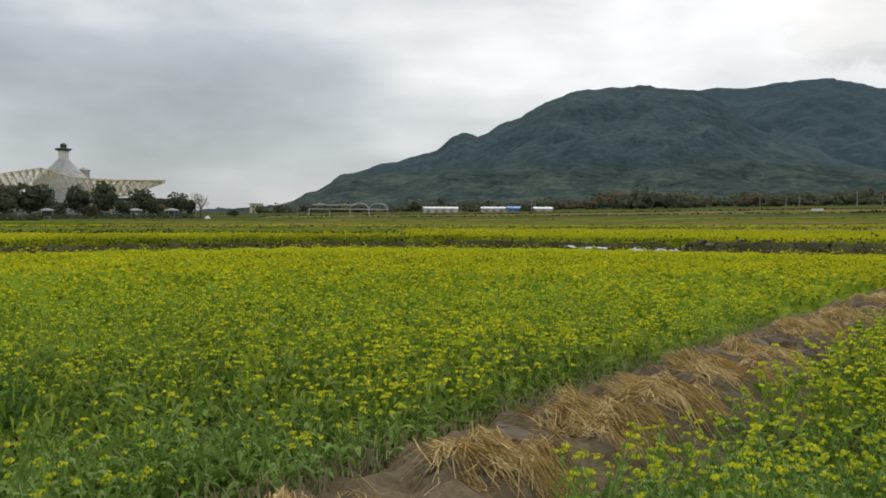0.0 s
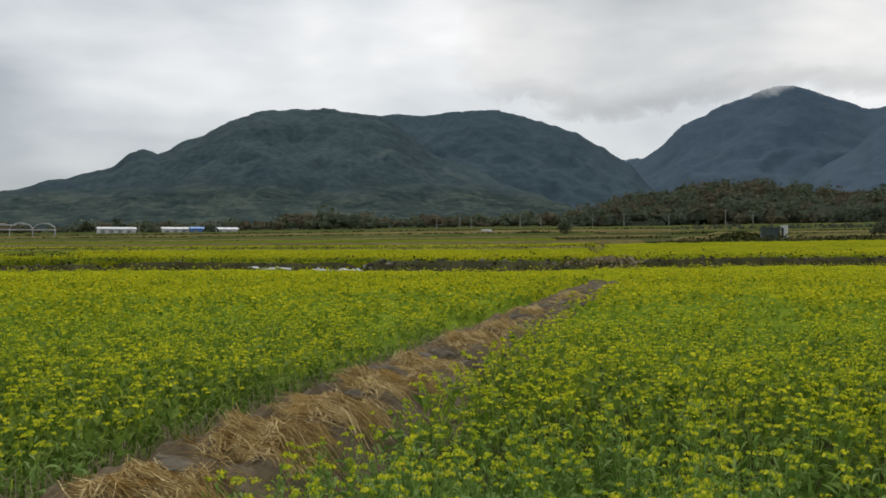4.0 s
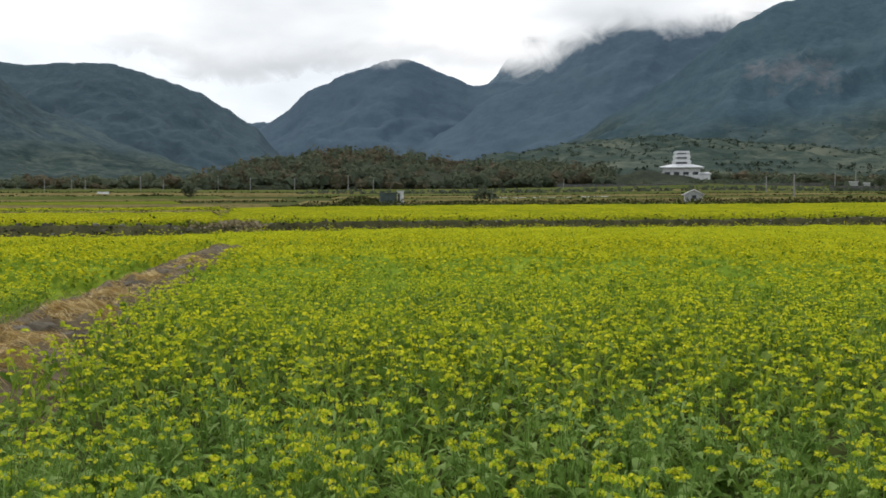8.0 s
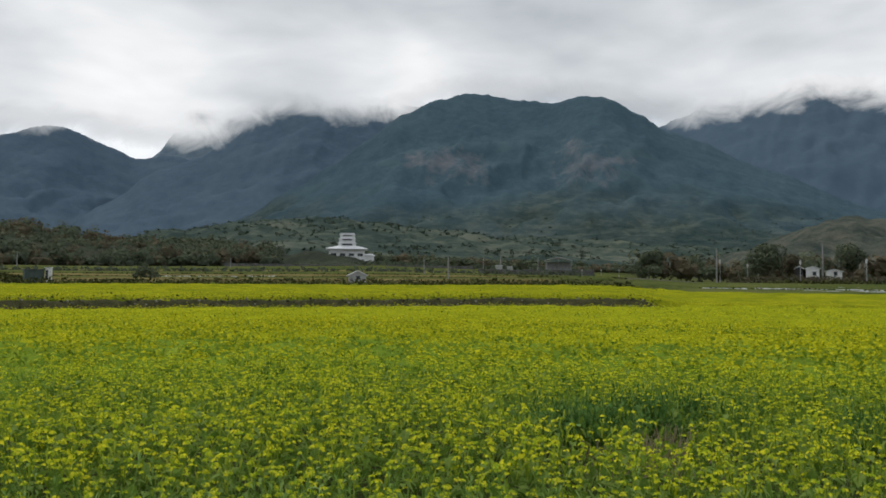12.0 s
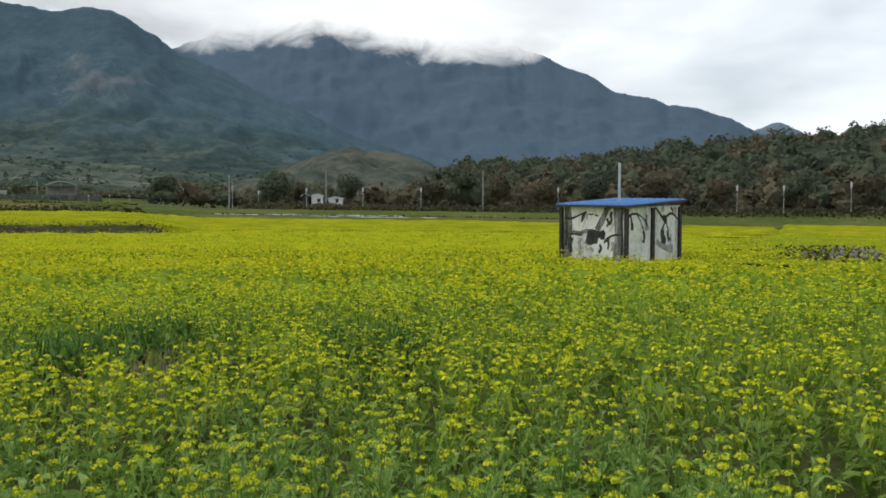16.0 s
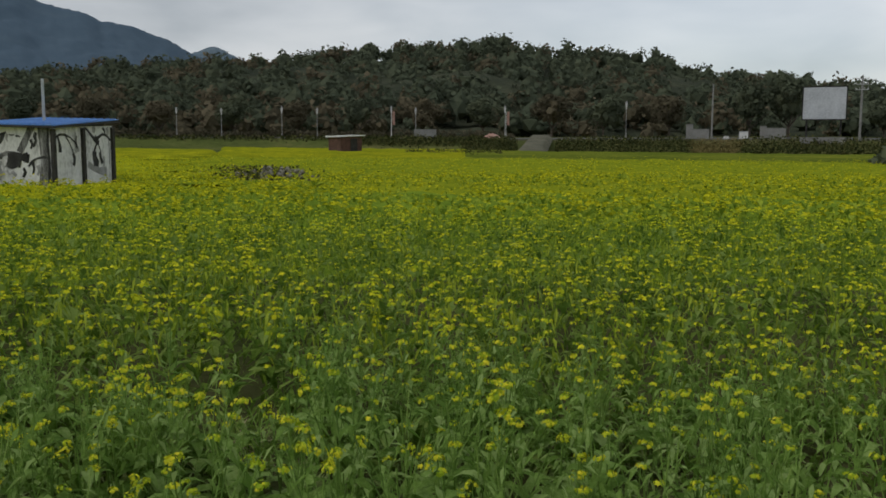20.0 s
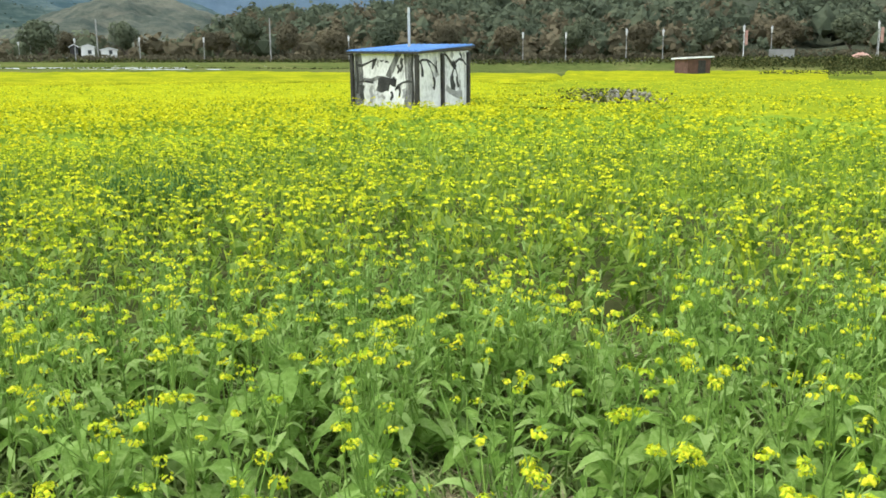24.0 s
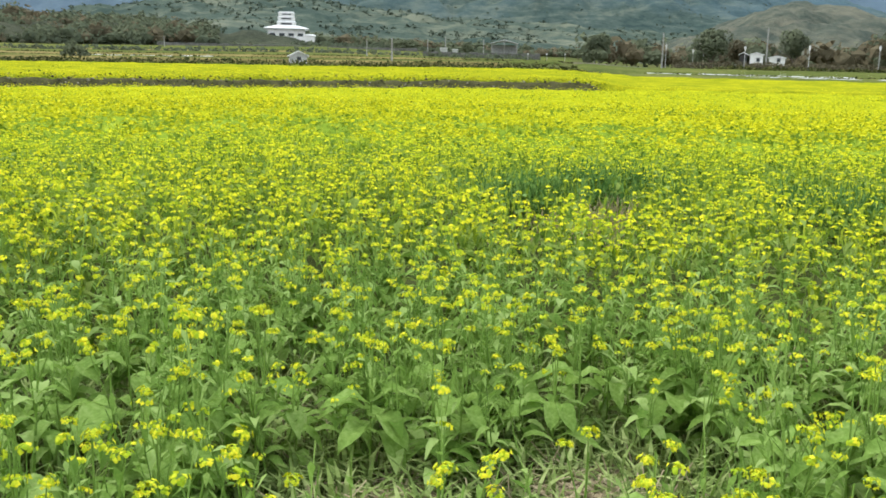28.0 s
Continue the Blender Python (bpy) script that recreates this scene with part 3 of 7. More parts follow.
M["foothill"] = HM("scrubby_foothill", (0.033, 0.055, 0.046), (0.056, 0.080, 0.064), (0.088, 0.112, 0.086), (0.125, 0.142, 0.108), 60, 9, 0.8, relief=0.7, zone=(420, 40, (0.030, 0.052, 0.044), (0.062, 0.086, 0.068), (0.135, 0.148, 0.108)))
M["woodfloor"] = HM("wooded_hillside", (0.034, 0.042, 0.028), (0.054, 0.062, 0.040), (0.082, 0.088, 0.056), (0.090, 0.090, 0.060), 60, 5, 0.4)
M["grasshill"] = HM("brown_grass_hill", (0.046, 0.060, 0.050), (0.080, 0.090, 0.070), (0.125, 0.125, 0.095), (0.155, 0.145, 0.110), 45, 9, 0.6)

mountain("mountain_far_notch", [(27, 3.0), (30, 5.2), (31.6, 5.45), (33, 5.2), (38, 3)], 3900, 4300, M["mt_far"], "mountain painted haze-blue far up the valley", 61, 0.05)
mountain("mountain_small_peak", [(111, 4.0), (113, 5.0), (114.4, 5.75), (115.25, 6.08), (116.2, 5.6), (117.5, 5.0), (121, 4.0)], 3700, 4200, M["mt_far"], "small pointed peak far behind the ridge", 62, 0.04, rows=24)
mountain("mountain_in_cloud", [(44, 6), (46.4, 8.2), (47.4, 9.6), (48.2, 11.4), (50, 11.8), (54, 12.1), (60, 12.2), (64, 11.5), (68, 9)], 3500, 4100, M["mt_far"], "mountain painted haze-blue, mostly hidden in the cloud", 60, 0.04, rows=24)
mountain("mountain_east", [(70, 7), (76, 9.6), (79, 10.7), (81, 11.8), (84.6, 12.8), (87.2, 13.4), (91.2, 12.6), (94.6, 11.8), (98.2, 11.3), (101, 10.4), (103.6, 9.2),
         (105.7, 8.1), (109.7, 7.1), (112.2, 6.5), (114, 5.4), (117, 4.4), (124, 2.6), (135, 1.2)], 1900, 2900, M["mt_east"], "long forested mountain painted pale haze-blue under low cloud", 63, gully=0.05)
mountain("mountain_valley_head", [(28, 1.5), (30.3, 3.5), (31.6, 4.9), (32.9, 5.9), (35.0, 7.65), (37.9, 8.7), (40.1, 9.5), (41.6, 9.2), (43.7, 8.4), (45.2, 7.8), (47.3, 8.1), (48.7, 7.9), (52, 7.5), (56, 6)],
         2300, 3300, M["mt_mid"], "forested mountain painted haze-blue, with a rounded summit", 64, gully=0.06)
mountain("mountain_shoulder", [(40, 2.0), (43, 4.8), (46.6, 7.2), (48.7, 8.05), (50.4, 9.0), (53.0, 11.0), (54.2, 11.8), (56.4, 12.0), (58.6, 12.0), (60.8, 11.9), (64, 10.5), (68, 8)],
         1850, 2700, M["mt_mid"], "haze-tinted forested mountain shoulder reaching into the cloud", 65, gully=0.06)
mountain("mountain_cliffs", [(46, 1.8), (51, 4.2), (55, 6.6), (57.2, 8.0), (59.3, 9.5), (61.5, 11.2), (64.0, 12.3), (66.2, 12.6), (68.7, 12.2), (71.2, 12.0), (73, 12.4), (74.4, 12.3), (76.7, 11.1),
         (78.3, 10.2), (80.3, 9.4), (84, 7.6), (90, 5.0), (97, 2.8), (104, 1.4)], 1120, 1750, M["mt_cliff"], "dark haze-tinted forested mountain with bare rock faces", 66, gully=0.065)
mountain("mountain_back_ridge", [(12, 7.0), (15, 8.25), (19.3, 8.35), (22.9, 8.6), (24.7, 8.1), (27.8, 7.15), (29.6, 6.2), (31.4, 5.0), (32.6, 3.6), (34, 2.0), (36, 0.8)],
         1950, 2700, M["mt_back"], "forested ridge painted haze-teal, falling to the valley mouth", 67)
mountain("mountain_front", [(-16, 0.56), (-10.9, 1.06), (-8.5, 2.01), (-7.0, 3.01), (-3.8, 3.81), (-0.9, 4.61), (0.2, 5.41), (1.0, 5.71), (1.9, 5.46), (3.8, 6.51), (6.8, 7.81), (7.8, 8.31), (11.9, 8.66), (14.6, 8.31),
         (16, 7.90), (19.6, 5.50), (24.6, 3.60), (28.7, 2.10), (32, 1.00)], 1300, 2100, M["mt_near"], "broad dark forested mountain painted hazy blue-green", 68, gully=0.09)
mountain("foothill_slope", [(38, 1.2), (42, 2.4), (47, 3.4), (52, 4.2), (56, 4.6), (60, 4.3), (64, 3.8), (70, 3.3), (76, 3.0), (82, 2.6), (88, 2.2), (96, 1.2)], 480, 1000, M["foothill"],
         "scrubby green foothills with old terraces and clearings", 69, gully=0.03, steep=1.0)
mountain("grassy_hill", [(80, 1.2), (83, 2.5), (85.5, 3.7), (88.5, 4.6), (91.2, 4.4), (94, 3.5), (97, 3.2), (101, 2.4), (105, 1.2)], 330, 560, M["grasshill"], "low brown grassy hill with terraces", 70, gully=0.2, rows=40)

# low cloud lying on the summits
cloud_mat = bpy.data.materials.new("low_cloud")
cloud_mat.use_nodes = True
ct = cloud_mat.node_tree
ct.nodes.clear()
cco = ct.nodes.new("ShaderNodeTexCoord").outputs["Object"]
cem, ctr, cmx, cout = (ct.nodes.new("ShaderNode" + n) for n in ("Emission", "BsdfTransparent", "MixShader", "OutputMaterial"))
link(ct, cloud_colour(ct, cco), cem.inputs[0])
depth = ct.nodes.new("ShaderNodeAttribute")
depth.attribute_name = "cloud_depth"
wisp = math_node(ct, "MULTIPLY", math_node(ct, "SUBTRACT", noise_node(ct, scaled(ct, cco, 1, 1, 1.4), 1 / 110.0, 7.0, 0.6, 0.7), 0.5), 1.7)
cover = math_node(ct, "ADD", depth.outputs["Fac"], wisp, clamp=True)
# shade painted on the cloud's underside: emission drops to 0.65 at its base
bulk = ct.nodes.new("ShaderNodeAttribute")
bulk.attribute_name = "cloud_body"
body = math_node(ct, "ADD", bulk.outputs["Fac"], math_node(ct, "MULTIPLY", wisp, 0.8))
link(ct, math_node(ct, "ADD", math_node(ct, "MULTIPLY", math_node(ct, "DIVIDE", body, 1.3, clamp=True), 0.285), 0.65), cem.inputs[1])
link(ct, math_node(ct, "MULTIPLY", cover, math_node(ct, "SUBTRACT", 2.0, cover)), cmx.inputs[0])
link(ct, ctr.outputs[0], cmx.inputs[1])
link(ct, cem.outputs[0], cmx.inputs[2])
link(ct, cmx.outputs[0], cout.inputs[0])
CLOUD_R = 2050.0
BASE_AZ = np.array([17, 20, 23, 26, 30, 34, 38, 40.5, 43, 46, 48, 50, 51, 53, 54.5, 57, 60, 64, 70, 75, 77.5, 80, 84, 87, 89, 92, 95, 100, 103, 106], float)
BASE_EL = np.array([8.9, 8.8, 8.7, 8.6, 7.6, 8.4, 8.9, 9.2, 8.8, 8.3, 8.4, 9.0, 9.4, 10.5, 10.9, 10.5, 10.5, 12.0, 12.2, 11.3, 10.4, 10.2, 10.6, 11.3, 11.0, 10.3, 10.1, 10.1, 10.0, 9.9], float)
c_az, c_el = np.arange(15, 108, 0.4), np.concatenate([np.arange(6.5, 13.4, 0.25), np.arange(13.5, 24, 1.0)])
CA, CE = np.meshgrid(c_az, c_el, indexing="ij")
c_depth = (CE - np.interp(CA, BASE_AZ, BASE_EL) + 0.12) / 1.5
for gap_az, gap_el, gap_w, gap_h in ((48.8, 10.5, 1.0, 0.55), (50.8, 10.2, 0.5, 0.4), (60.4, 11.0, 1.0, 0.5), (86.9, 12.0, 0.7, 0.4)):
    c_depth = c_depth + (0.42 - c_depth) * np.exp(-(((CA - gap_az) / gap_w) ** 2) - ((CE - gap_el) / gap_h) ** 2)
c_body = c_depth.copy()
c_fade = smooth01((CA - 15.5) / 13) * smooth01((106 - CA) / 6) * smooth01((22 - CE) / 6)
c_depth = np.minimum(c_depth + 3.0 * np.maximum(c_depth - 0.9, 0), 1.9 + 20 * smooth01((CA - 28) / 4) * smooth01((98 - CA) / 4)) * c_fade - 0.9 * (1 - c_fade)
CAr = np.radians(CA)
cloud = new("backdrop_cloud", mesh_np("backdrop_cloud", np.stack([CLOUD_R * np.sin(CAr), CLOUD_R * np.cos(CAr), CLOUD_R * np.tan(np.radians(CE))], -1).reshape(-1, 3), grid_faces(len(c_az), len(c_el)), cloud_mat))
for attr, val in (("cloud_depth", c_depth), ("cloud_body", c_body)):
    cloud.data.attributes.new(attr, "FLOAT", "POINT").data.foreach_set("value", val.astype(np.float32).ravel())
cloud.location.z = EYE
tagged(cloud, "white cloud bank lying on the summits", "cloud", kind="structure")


# ---------------------------------------------------------------- trees and woods
def quads_cloud(centres, sizes, rng, flat=0.0, outward=None):
    """Small bent leaf sprays scattered in space, facing outward and up where a direction is given."""
    n = len(centres)
    d = rng.normal(size=(n, 3))
    if outward is not None:
        d = d * 0.45 + outward
    d[:, 2] += flat
    d /= np.linalg.norm(d, axis=1, keepdims=True)
    e = np.cross(d, rng.normal(size=(n, 3)))
    e /= np.linalg.norm(e, axis=1, keepdims=True)
    g = np.cross(d, e)
    s = np.asarray(sizes)[:, None]
    a = 0.55 + 0.45 * rng.random((n, 1))
    v = np.stack([centres - e * s * a, centres - e * s * 0.2 + g * s * 0.7 - d * s * 0.15, centres + e * s, centres + e * s * 0.1 - g * s * 0.8 + d * s * 0.12], 1)
    return v.reshape(-1, 3), np.arange(4 * n).reshape(-1, 4)[:, ::-1]


def crown_points(rng, n, w, h, z0, lobes=9, shape=1.0):
    """Points over a lumpy crown made of several overlapping clumps, and the way each one faces."""
    c = rng.normal(size=(lobes, 3))
    c /= np.linalg.norm(c, axis=1, keepdims=True)
    c *= rng.uniform(0.25, 0.62, (lobes, 1))
    rad = rng.uniform(0.30, 0.48, lobes)
    k = rng.integers(0, lobes, n)
    d = rng.normal(size=(n, 3))
    d[:, 2] += 0.25
    d /= np.linalg.norm(d, axis=1, keepdims=True)
    p = c[k] + d * rad[k][:, None] * rng.uniform(0.72, 1.05, (n, 1))
    taper = 1.0 - (1 - shape) * (p[:, 2:3] * 0.5 + 0.5)
    return p * np.array([w / 2, w / 2, h / 2]) * np.concatenate([taper, taper, np.ones_like(taper)], 1) + np.array([0, 0, z0 + h / 2]), d


def core_blob(rng, w, h, z0, sub):
    """The dense inner mass of a crown: a lumpy closed form."""
    bm = bmesh.new()
    bmesh.ops.create_icosphere(bm, subdivisions=sub, radius=1.0)
    off = Vector(rng.uniform(0, 50, 3))
    for v in bm.verts:
        k = 0.74 + 0.34 * noise.noise(v.co * 1.6 + off) + 0.42 * noise.noise(v.co * 4.3 + off)
        v.co = Vector((v.co.x * k * w / 2, v.co.y * k * w / 2, v.co.z * k * h / 2 + z0 + h / 2))
    V = np.array([v.co[:] for v in bm.verts])
    F = np.array([[v.index for v in f.verts] for f in bm.faces])
    bm.free()
    return V, np.concatenate([F, F[:, 2:3]], 1)


def tree(name, m, height, width, label, seed, mat="crown", sprays=420, bare=0.22, group="", shape=1.0, spray=0.036, dense=12):
    rng = np.random.default_rng(seed)
    t = thing(name, m, label, "tree", group)
    bm = bmesh.new()
    r0 = height * 0.022 + 0.03
    add_bar(bm, (0, 0, -0.2), (0.02 * height, 0, height * bare * 1.3), r0, r0 * 0.7, 7)
    for i in range(6):
        a = i * 1.05 + rng.uniform(-0.4, 0.4)
        z = height * rng.uniform(bare * 0.9, bare * 1.6)
        add_bar(bm, (0.01 * height, 0, z), (math.cos(a) * width * 0.32, math.sin(a) * width * 0.32, z + height * rng.uniform(0.2, 0.45)), r0 * 0.5, r0 * 0.12, 5)
    part("trunk", bm, M["bark"], t)
    pts, out = crown_points(rng, sprays, width, height * (1 - bare), height * bare, dense, shape)
    v, f = quads_cloud(pts, rng.uniform(0.7, 1.3, sprays) * spray * (width + height) * 0.5, rng, 0.35, out)
    nn = np.repeat(out + (0, 0, 0.25), 4, 0) + rng.normal(size=(len(v), 3)) * 0.12
    cr = part("crown", mesh_np("crown", v, f, M[mat], False, nn / np.linalg.norm(nn, axis=1, keepdims=True)), M[mat], t)
    if spray >= 0.03 and mat != "stubble":
        cv, cf = core_blob(rng, width * 0.58, height * (1 - bare) * 0.6, height * (bare + (1 - bare) * 0.16), 3)
        part("inner_foliage", mesh_np("inner_foliage", cv, cf[:, :3], M[mat], False), M[mat], cr)
    return t


def wood(name, places, mat, label, seed, sprays=70, fine=0.045, core=True):
    """Many crowns as one stretch of wood: places are rows of x, y, z, width, height."""
    rng = np.random.default_rng(seed)
    V, F, N, o, CV, CF, co = [], [], [], 0, [], [], 0
    cores = [core_blob(rng, 1.0, 1.0, 0.0, 1) for _ in range(8)]
    for i, (x, y, z, w, h) in enumerate(places):
        p, out = crown_points(rng, sprays, w, h, 0.0, 7)
        v, f = quads_cloud(p, rng.uniform(0.6, 1.3, sprays) * fine * (w + h), rng, 0.35, out)
        V.append(v + (x, y, z))
        N.append(np.repeat(out * (1, 1, 1) + (0, 0, 0.25), 4, 0) + rng.normal(size=(len(v), 3)) * 0.12)
        F.append(f + o)
        o += len(v)
        if not core:
            continue
        cv, cf = cores[i % 8]
        CV.append(cv * (w * 0.66, w * 0.66, h * 0.66) + (x, y, z + h * 0.14))
        CF.append(cf[:, :3] + co)
        co += len(cv)
    nn = np.concatenate(N)
    ob = new(name, mesh_np(name, np.concatenate(V), np.concatenate(F), M[mat], False, nn / np.linalg.norm(nn, axis=1, keepdims=True)))
    if core:
        part("inner_foliage", mesh_np("inner_foliage", np.concatenate(CV), np.concatenate(CF), M[mat], False), M[mat], ob)["kind"] = "stuff"
    return tagged(ob, label, "wood", kind="stuff")


rng = np.random.default_rng(11)
# wooded hill across the road: ground form, then its crowns
H3 = [(92, 1.0), (94, 2.2), (96, 3.4), (101.8, 3.5), (107, 4.2), (112.5, 4.7), (116.3, 4.75), (121.4, 5.3), (126.3, 5.9), (131.5, 6.1), (133.8, 6.2), (137, 5.7), (139.1, 5.5), (142.5, 5.2), (144.4, 4.4),
      (147.2, 4.1), (150, 3.9), (155.5, 2.9), (165, 1.8), (180, 0.8)]
H3 = [(a, max(0.6, e - 0.45)) for a, e in H3]
mountain("wooded_hill_by_road", H3, 185, 330, M["woodfloor"], "low hill covered in mixed dark woodland", 71, gully=0.12, jag=0.02, rows=40, step=0.5, steep=0.9)
H1 = [(27.5, 0.8), (29, 1.6), (31.1, 2.5), (35.8, 3.3), (38.7, 3.4), (40.9, 3.1), (43.8, 2.6), (47.3, 2.5), (50.5, 2.3), (55.2, 1.6), (60, 1.0)]
H1 = [(a, max(0.6, e - 0.05)) for a, e in H1]
mountain("wooded_hill_by_temple", H1, 330, 470, M["woodfloor"], "low hill of brown scrub and dark trees", 72, gully=0.15, jag=0.02, rows=36, step=0.4, steep=0.9)


def on_hill(crest, foot, top, az, v, steep=0.9):
    ca, ce = np.array(crest).T
    el = np.interp(az, ca, ce)
    r = foot + (top - foot) * v
    p = heading(az) * r
    b = lz(p.x, p.y)
    return p.x, p.y, b + (EYE + top * math.tan(radians(el)) - b) * v**steep


for k, (mat, n, lab) in enumerate((("crown", 1150, "dense dark green woodland on a low hill"), ("crown_brown", 330, "russet winter trees among dark woodland"))):
    places = []
    for i in range(n):
        v = rng.random() ** (1.05 if mat == "crown" else 1.6)
        az = rng.uniform(93, 160)
        x, y, z = on_hill(H3, 185, 330, az, min(v, 1.0))
        w = rng.uniform(5.5, 11)
        places.append((x, y, z - 1.5, w, w * rng.uniform(0.7, 1.0)))
    for i in range(n // 5):
        az = rng.uniform(96, 160)
        x, y, z = on_hill(H3, 185, 330, az, rng.uniform(0.92, 1.04))
        w = rng.uniform(4, 9)
        places.append((x, y, z - 1.0, w, w * rng.uniform(0.8, 1.2)))
    wood("roadside_wood", places, mat, lab, 30 + k, 68, 0.040)
    places = []
    for i in range(int(n * 0.7)):
        x, y, z = on_hill(H1, 330, 470, rng.uniform(28, 57.2), rng.random() ** 1.15)
        w = rng.uniform(7, 13) if math.degrees(math.atan2(x, y)) < 53.8 else rng.uniform(2.5, 4.5)
        places.append((x, y, z - 2, w, w * rng.uniform(0.6, 0.9)))
    wood("temple_wood", places, mat, lab.replace("on a low hill", "on a knoll"), 40 + k, 42, 0.040)

# scattered trees and thickets on the old terraces of the slopes
for hill, n, seed, low in (("foothill_slope", 4200, 55, 0.0), ("mountain_cliffs", 1500, 56, 0.0)):
    me = bpy.data.objects[hill].data
    co = np.zeros(len(me.vertices) * 3, np.float32)
    me.vertices.foreach_get("co", co)
    co = co.reshape(-1, 3)
    if hill != "foothill_slope":
        co = co[co[:, 2] < 120]
    dense = fbm(co[:, 0] / 55, co[:, 1] / 55, seed, 3)
    co = co[(dense > 0.42) & (co[:, 2] > lz(300, 300) - 2)]
    sel = co[np.random.default_rng(seed).integers(0, len(co), n)] + np.random.default_rng(seed + 1).normal(size=(n, 3)) * (5, 5, 0)
    w = np.random.default_rng(seed + 2).uniform(2.6, 7, n)
    wood("slope_thicket", [(x, y, z - 1.6, k, k * 0.6) for (x, y, z), k in zip(sel, w)], "slope", "dark thickets of trees on the mountain's lower slopes", seed, 16, 0.085, False)

# belts of trees along the foot of the mountains
belt = {"crown": [], "crown_brown": []}
for i in range(520):
    az = rng.uniform(-12, 31)
    r = rng.uniform(390, 620)
    p = at(az, r)
    w = rng.uniform(4, 9) * (0.7 + 0.5 * fbm(az * 0.8, 0.0, 5, 2)) * (1 + 0.55 * smooth01((az - 5) / 6))
    belt["crown" if rng.random() < 0.72 else "crown_brown"].append((p.x, p.y, p.z - 1, w * 1.3, w * rng.uniform(0.6, 1.0)))
for i in range(420):
    az = rng.uniform(58.5, 86)
    p = at(az, rng.uniform(405, 480))
    w = rng.uniform(5, 10)
    belt["crown" if rng.random() < 0.7 else "crown_brown"].append((p.x, p.y, p.z - 1, w * 1.2, w * rng.uniform(0.5, 0.85)))
for i in range(230):
    az = rng.uniform(76.5, 120)
    p = at(az, rng.uniform(182, 225))
    w = rng.uniform(5, 9) * (0.75 + 0.5 * fbm(az * 0.6, 2.0, 6, 2))
    belt["crown" if rng.random() < 0.45 else "crown_brown"].append((p.x, p.y, p.z - 0.5, w, w * rng.uniform(0.7, 1.0)))
wood("valley_tree_belt", belt["crown"], "crown", "dark evergreen tree belt along the valley floor", 50, 46)
wood("russet_tree_belt", belt["crown_brown"], "crown_brown", "brown half-bare trees in the valley tree belt", 51, 46)


# ---------------------------------------------------------------- fields beyond the bank
def field(name, az0, az1, r0, r1, mat, label, height=0.45, follow=False, seed=1, fray=0.5, step=0.6, ease=0.0):
    """A crop as a low slab of canopy with an uneven top, laid over the ground."""
    az = np.arange(az0, az1 + 1e-6, step)
    ri = (wall_radius(az) + r0) if follow else np.full(len(az), float(r0))
    n = max(4, int(abs(r1 - r0) / 1.2) if r1 < 140 else 24)
    v = np.linspace(0, 1, min(n, 60))
    A, V = np.meshgrid(az, v, indexing="ij")
    ro = np.interp(az, [az1 - 9, az1], [r1, ri[-1] + 14]) if ease else np.full(len(az), float(r1))
    R = ri[:, None] + (ro - ri)[:, None] * V
    R = R + (fbm(A * 1.7, V * 3, seed, 3) - 0.5) * fray * 2
    X, Y = R * np.sin(np.radians(A)), R * np.cos(np.radians(A))
    Z = land(X, Y) + height * (0.75 + 0.5 * fbm(X * 0.9, Y * 0.9, seed + 3, 3))
    if ease:
        k = smooth01((az1 - A) / ease)
        Z = land(X, Y) * 1.0 + (Z - land(X, Y)) * (0.15 + 0.85 * k)
    rim = np.zeros_like(Z, bool)
    rim[0], rim[-1], rim[:, 0], rim[:, -1] = True, True, True, True
    Z = np.where(rim, land(X, Y) - 0.1, Z)
    ob = new(name, mesh_np(name, np.stack([X, Y, Z], -1).reshape(-1, 3), grid_faces(len(az), len(v)), mat))
    return tagged(ob, label, "field", kind="stuff")


field("mustard_terrace", -50, -3, 1.6, 50.5, M["canopy"], "narrow strip of flowering mustard on a terrace", 0.5, True, 5)
field("terrace_crop", -50, -1, 52.5, 63, M["paddy"], "olive-green crop strip behind the mustard", 0.4, False, 51, 0.8)
field("terrace_crop", -50, 1, 64.5, 80, M["paddy"], "yellow-green crop strip on a terrace", 0.45, False, 53, 0.8)
field("mustard_terrace", -3, 29.4, 1.6, 78, M["canopy"], "bright yellow flowering mustard on a terrace", 0.5, True, 54)
field("terrace_crop", -50, 31, 82.5, 93, M["dry"], "tan grass strip behind the mustard", 0.4, False, 52, 0.8)
field("mustard_terrace", 29.4, 82.5, 1.9, 101, M["canopy"], "bright yellow flowering mustard above the stone bank", 0.5, True, 6, 0.9, ease=3.0)
field("mustard_slope", 77.4, 116, 1.2, 96, M["canopy"], "yellow mustard running up towards the road", 0.5, True, 14, 1.5)
field("grass_slope", 79, 117, 98.5, 119, M["grass"], "rough grass below the road", 0.3, False, 18, 1.5)
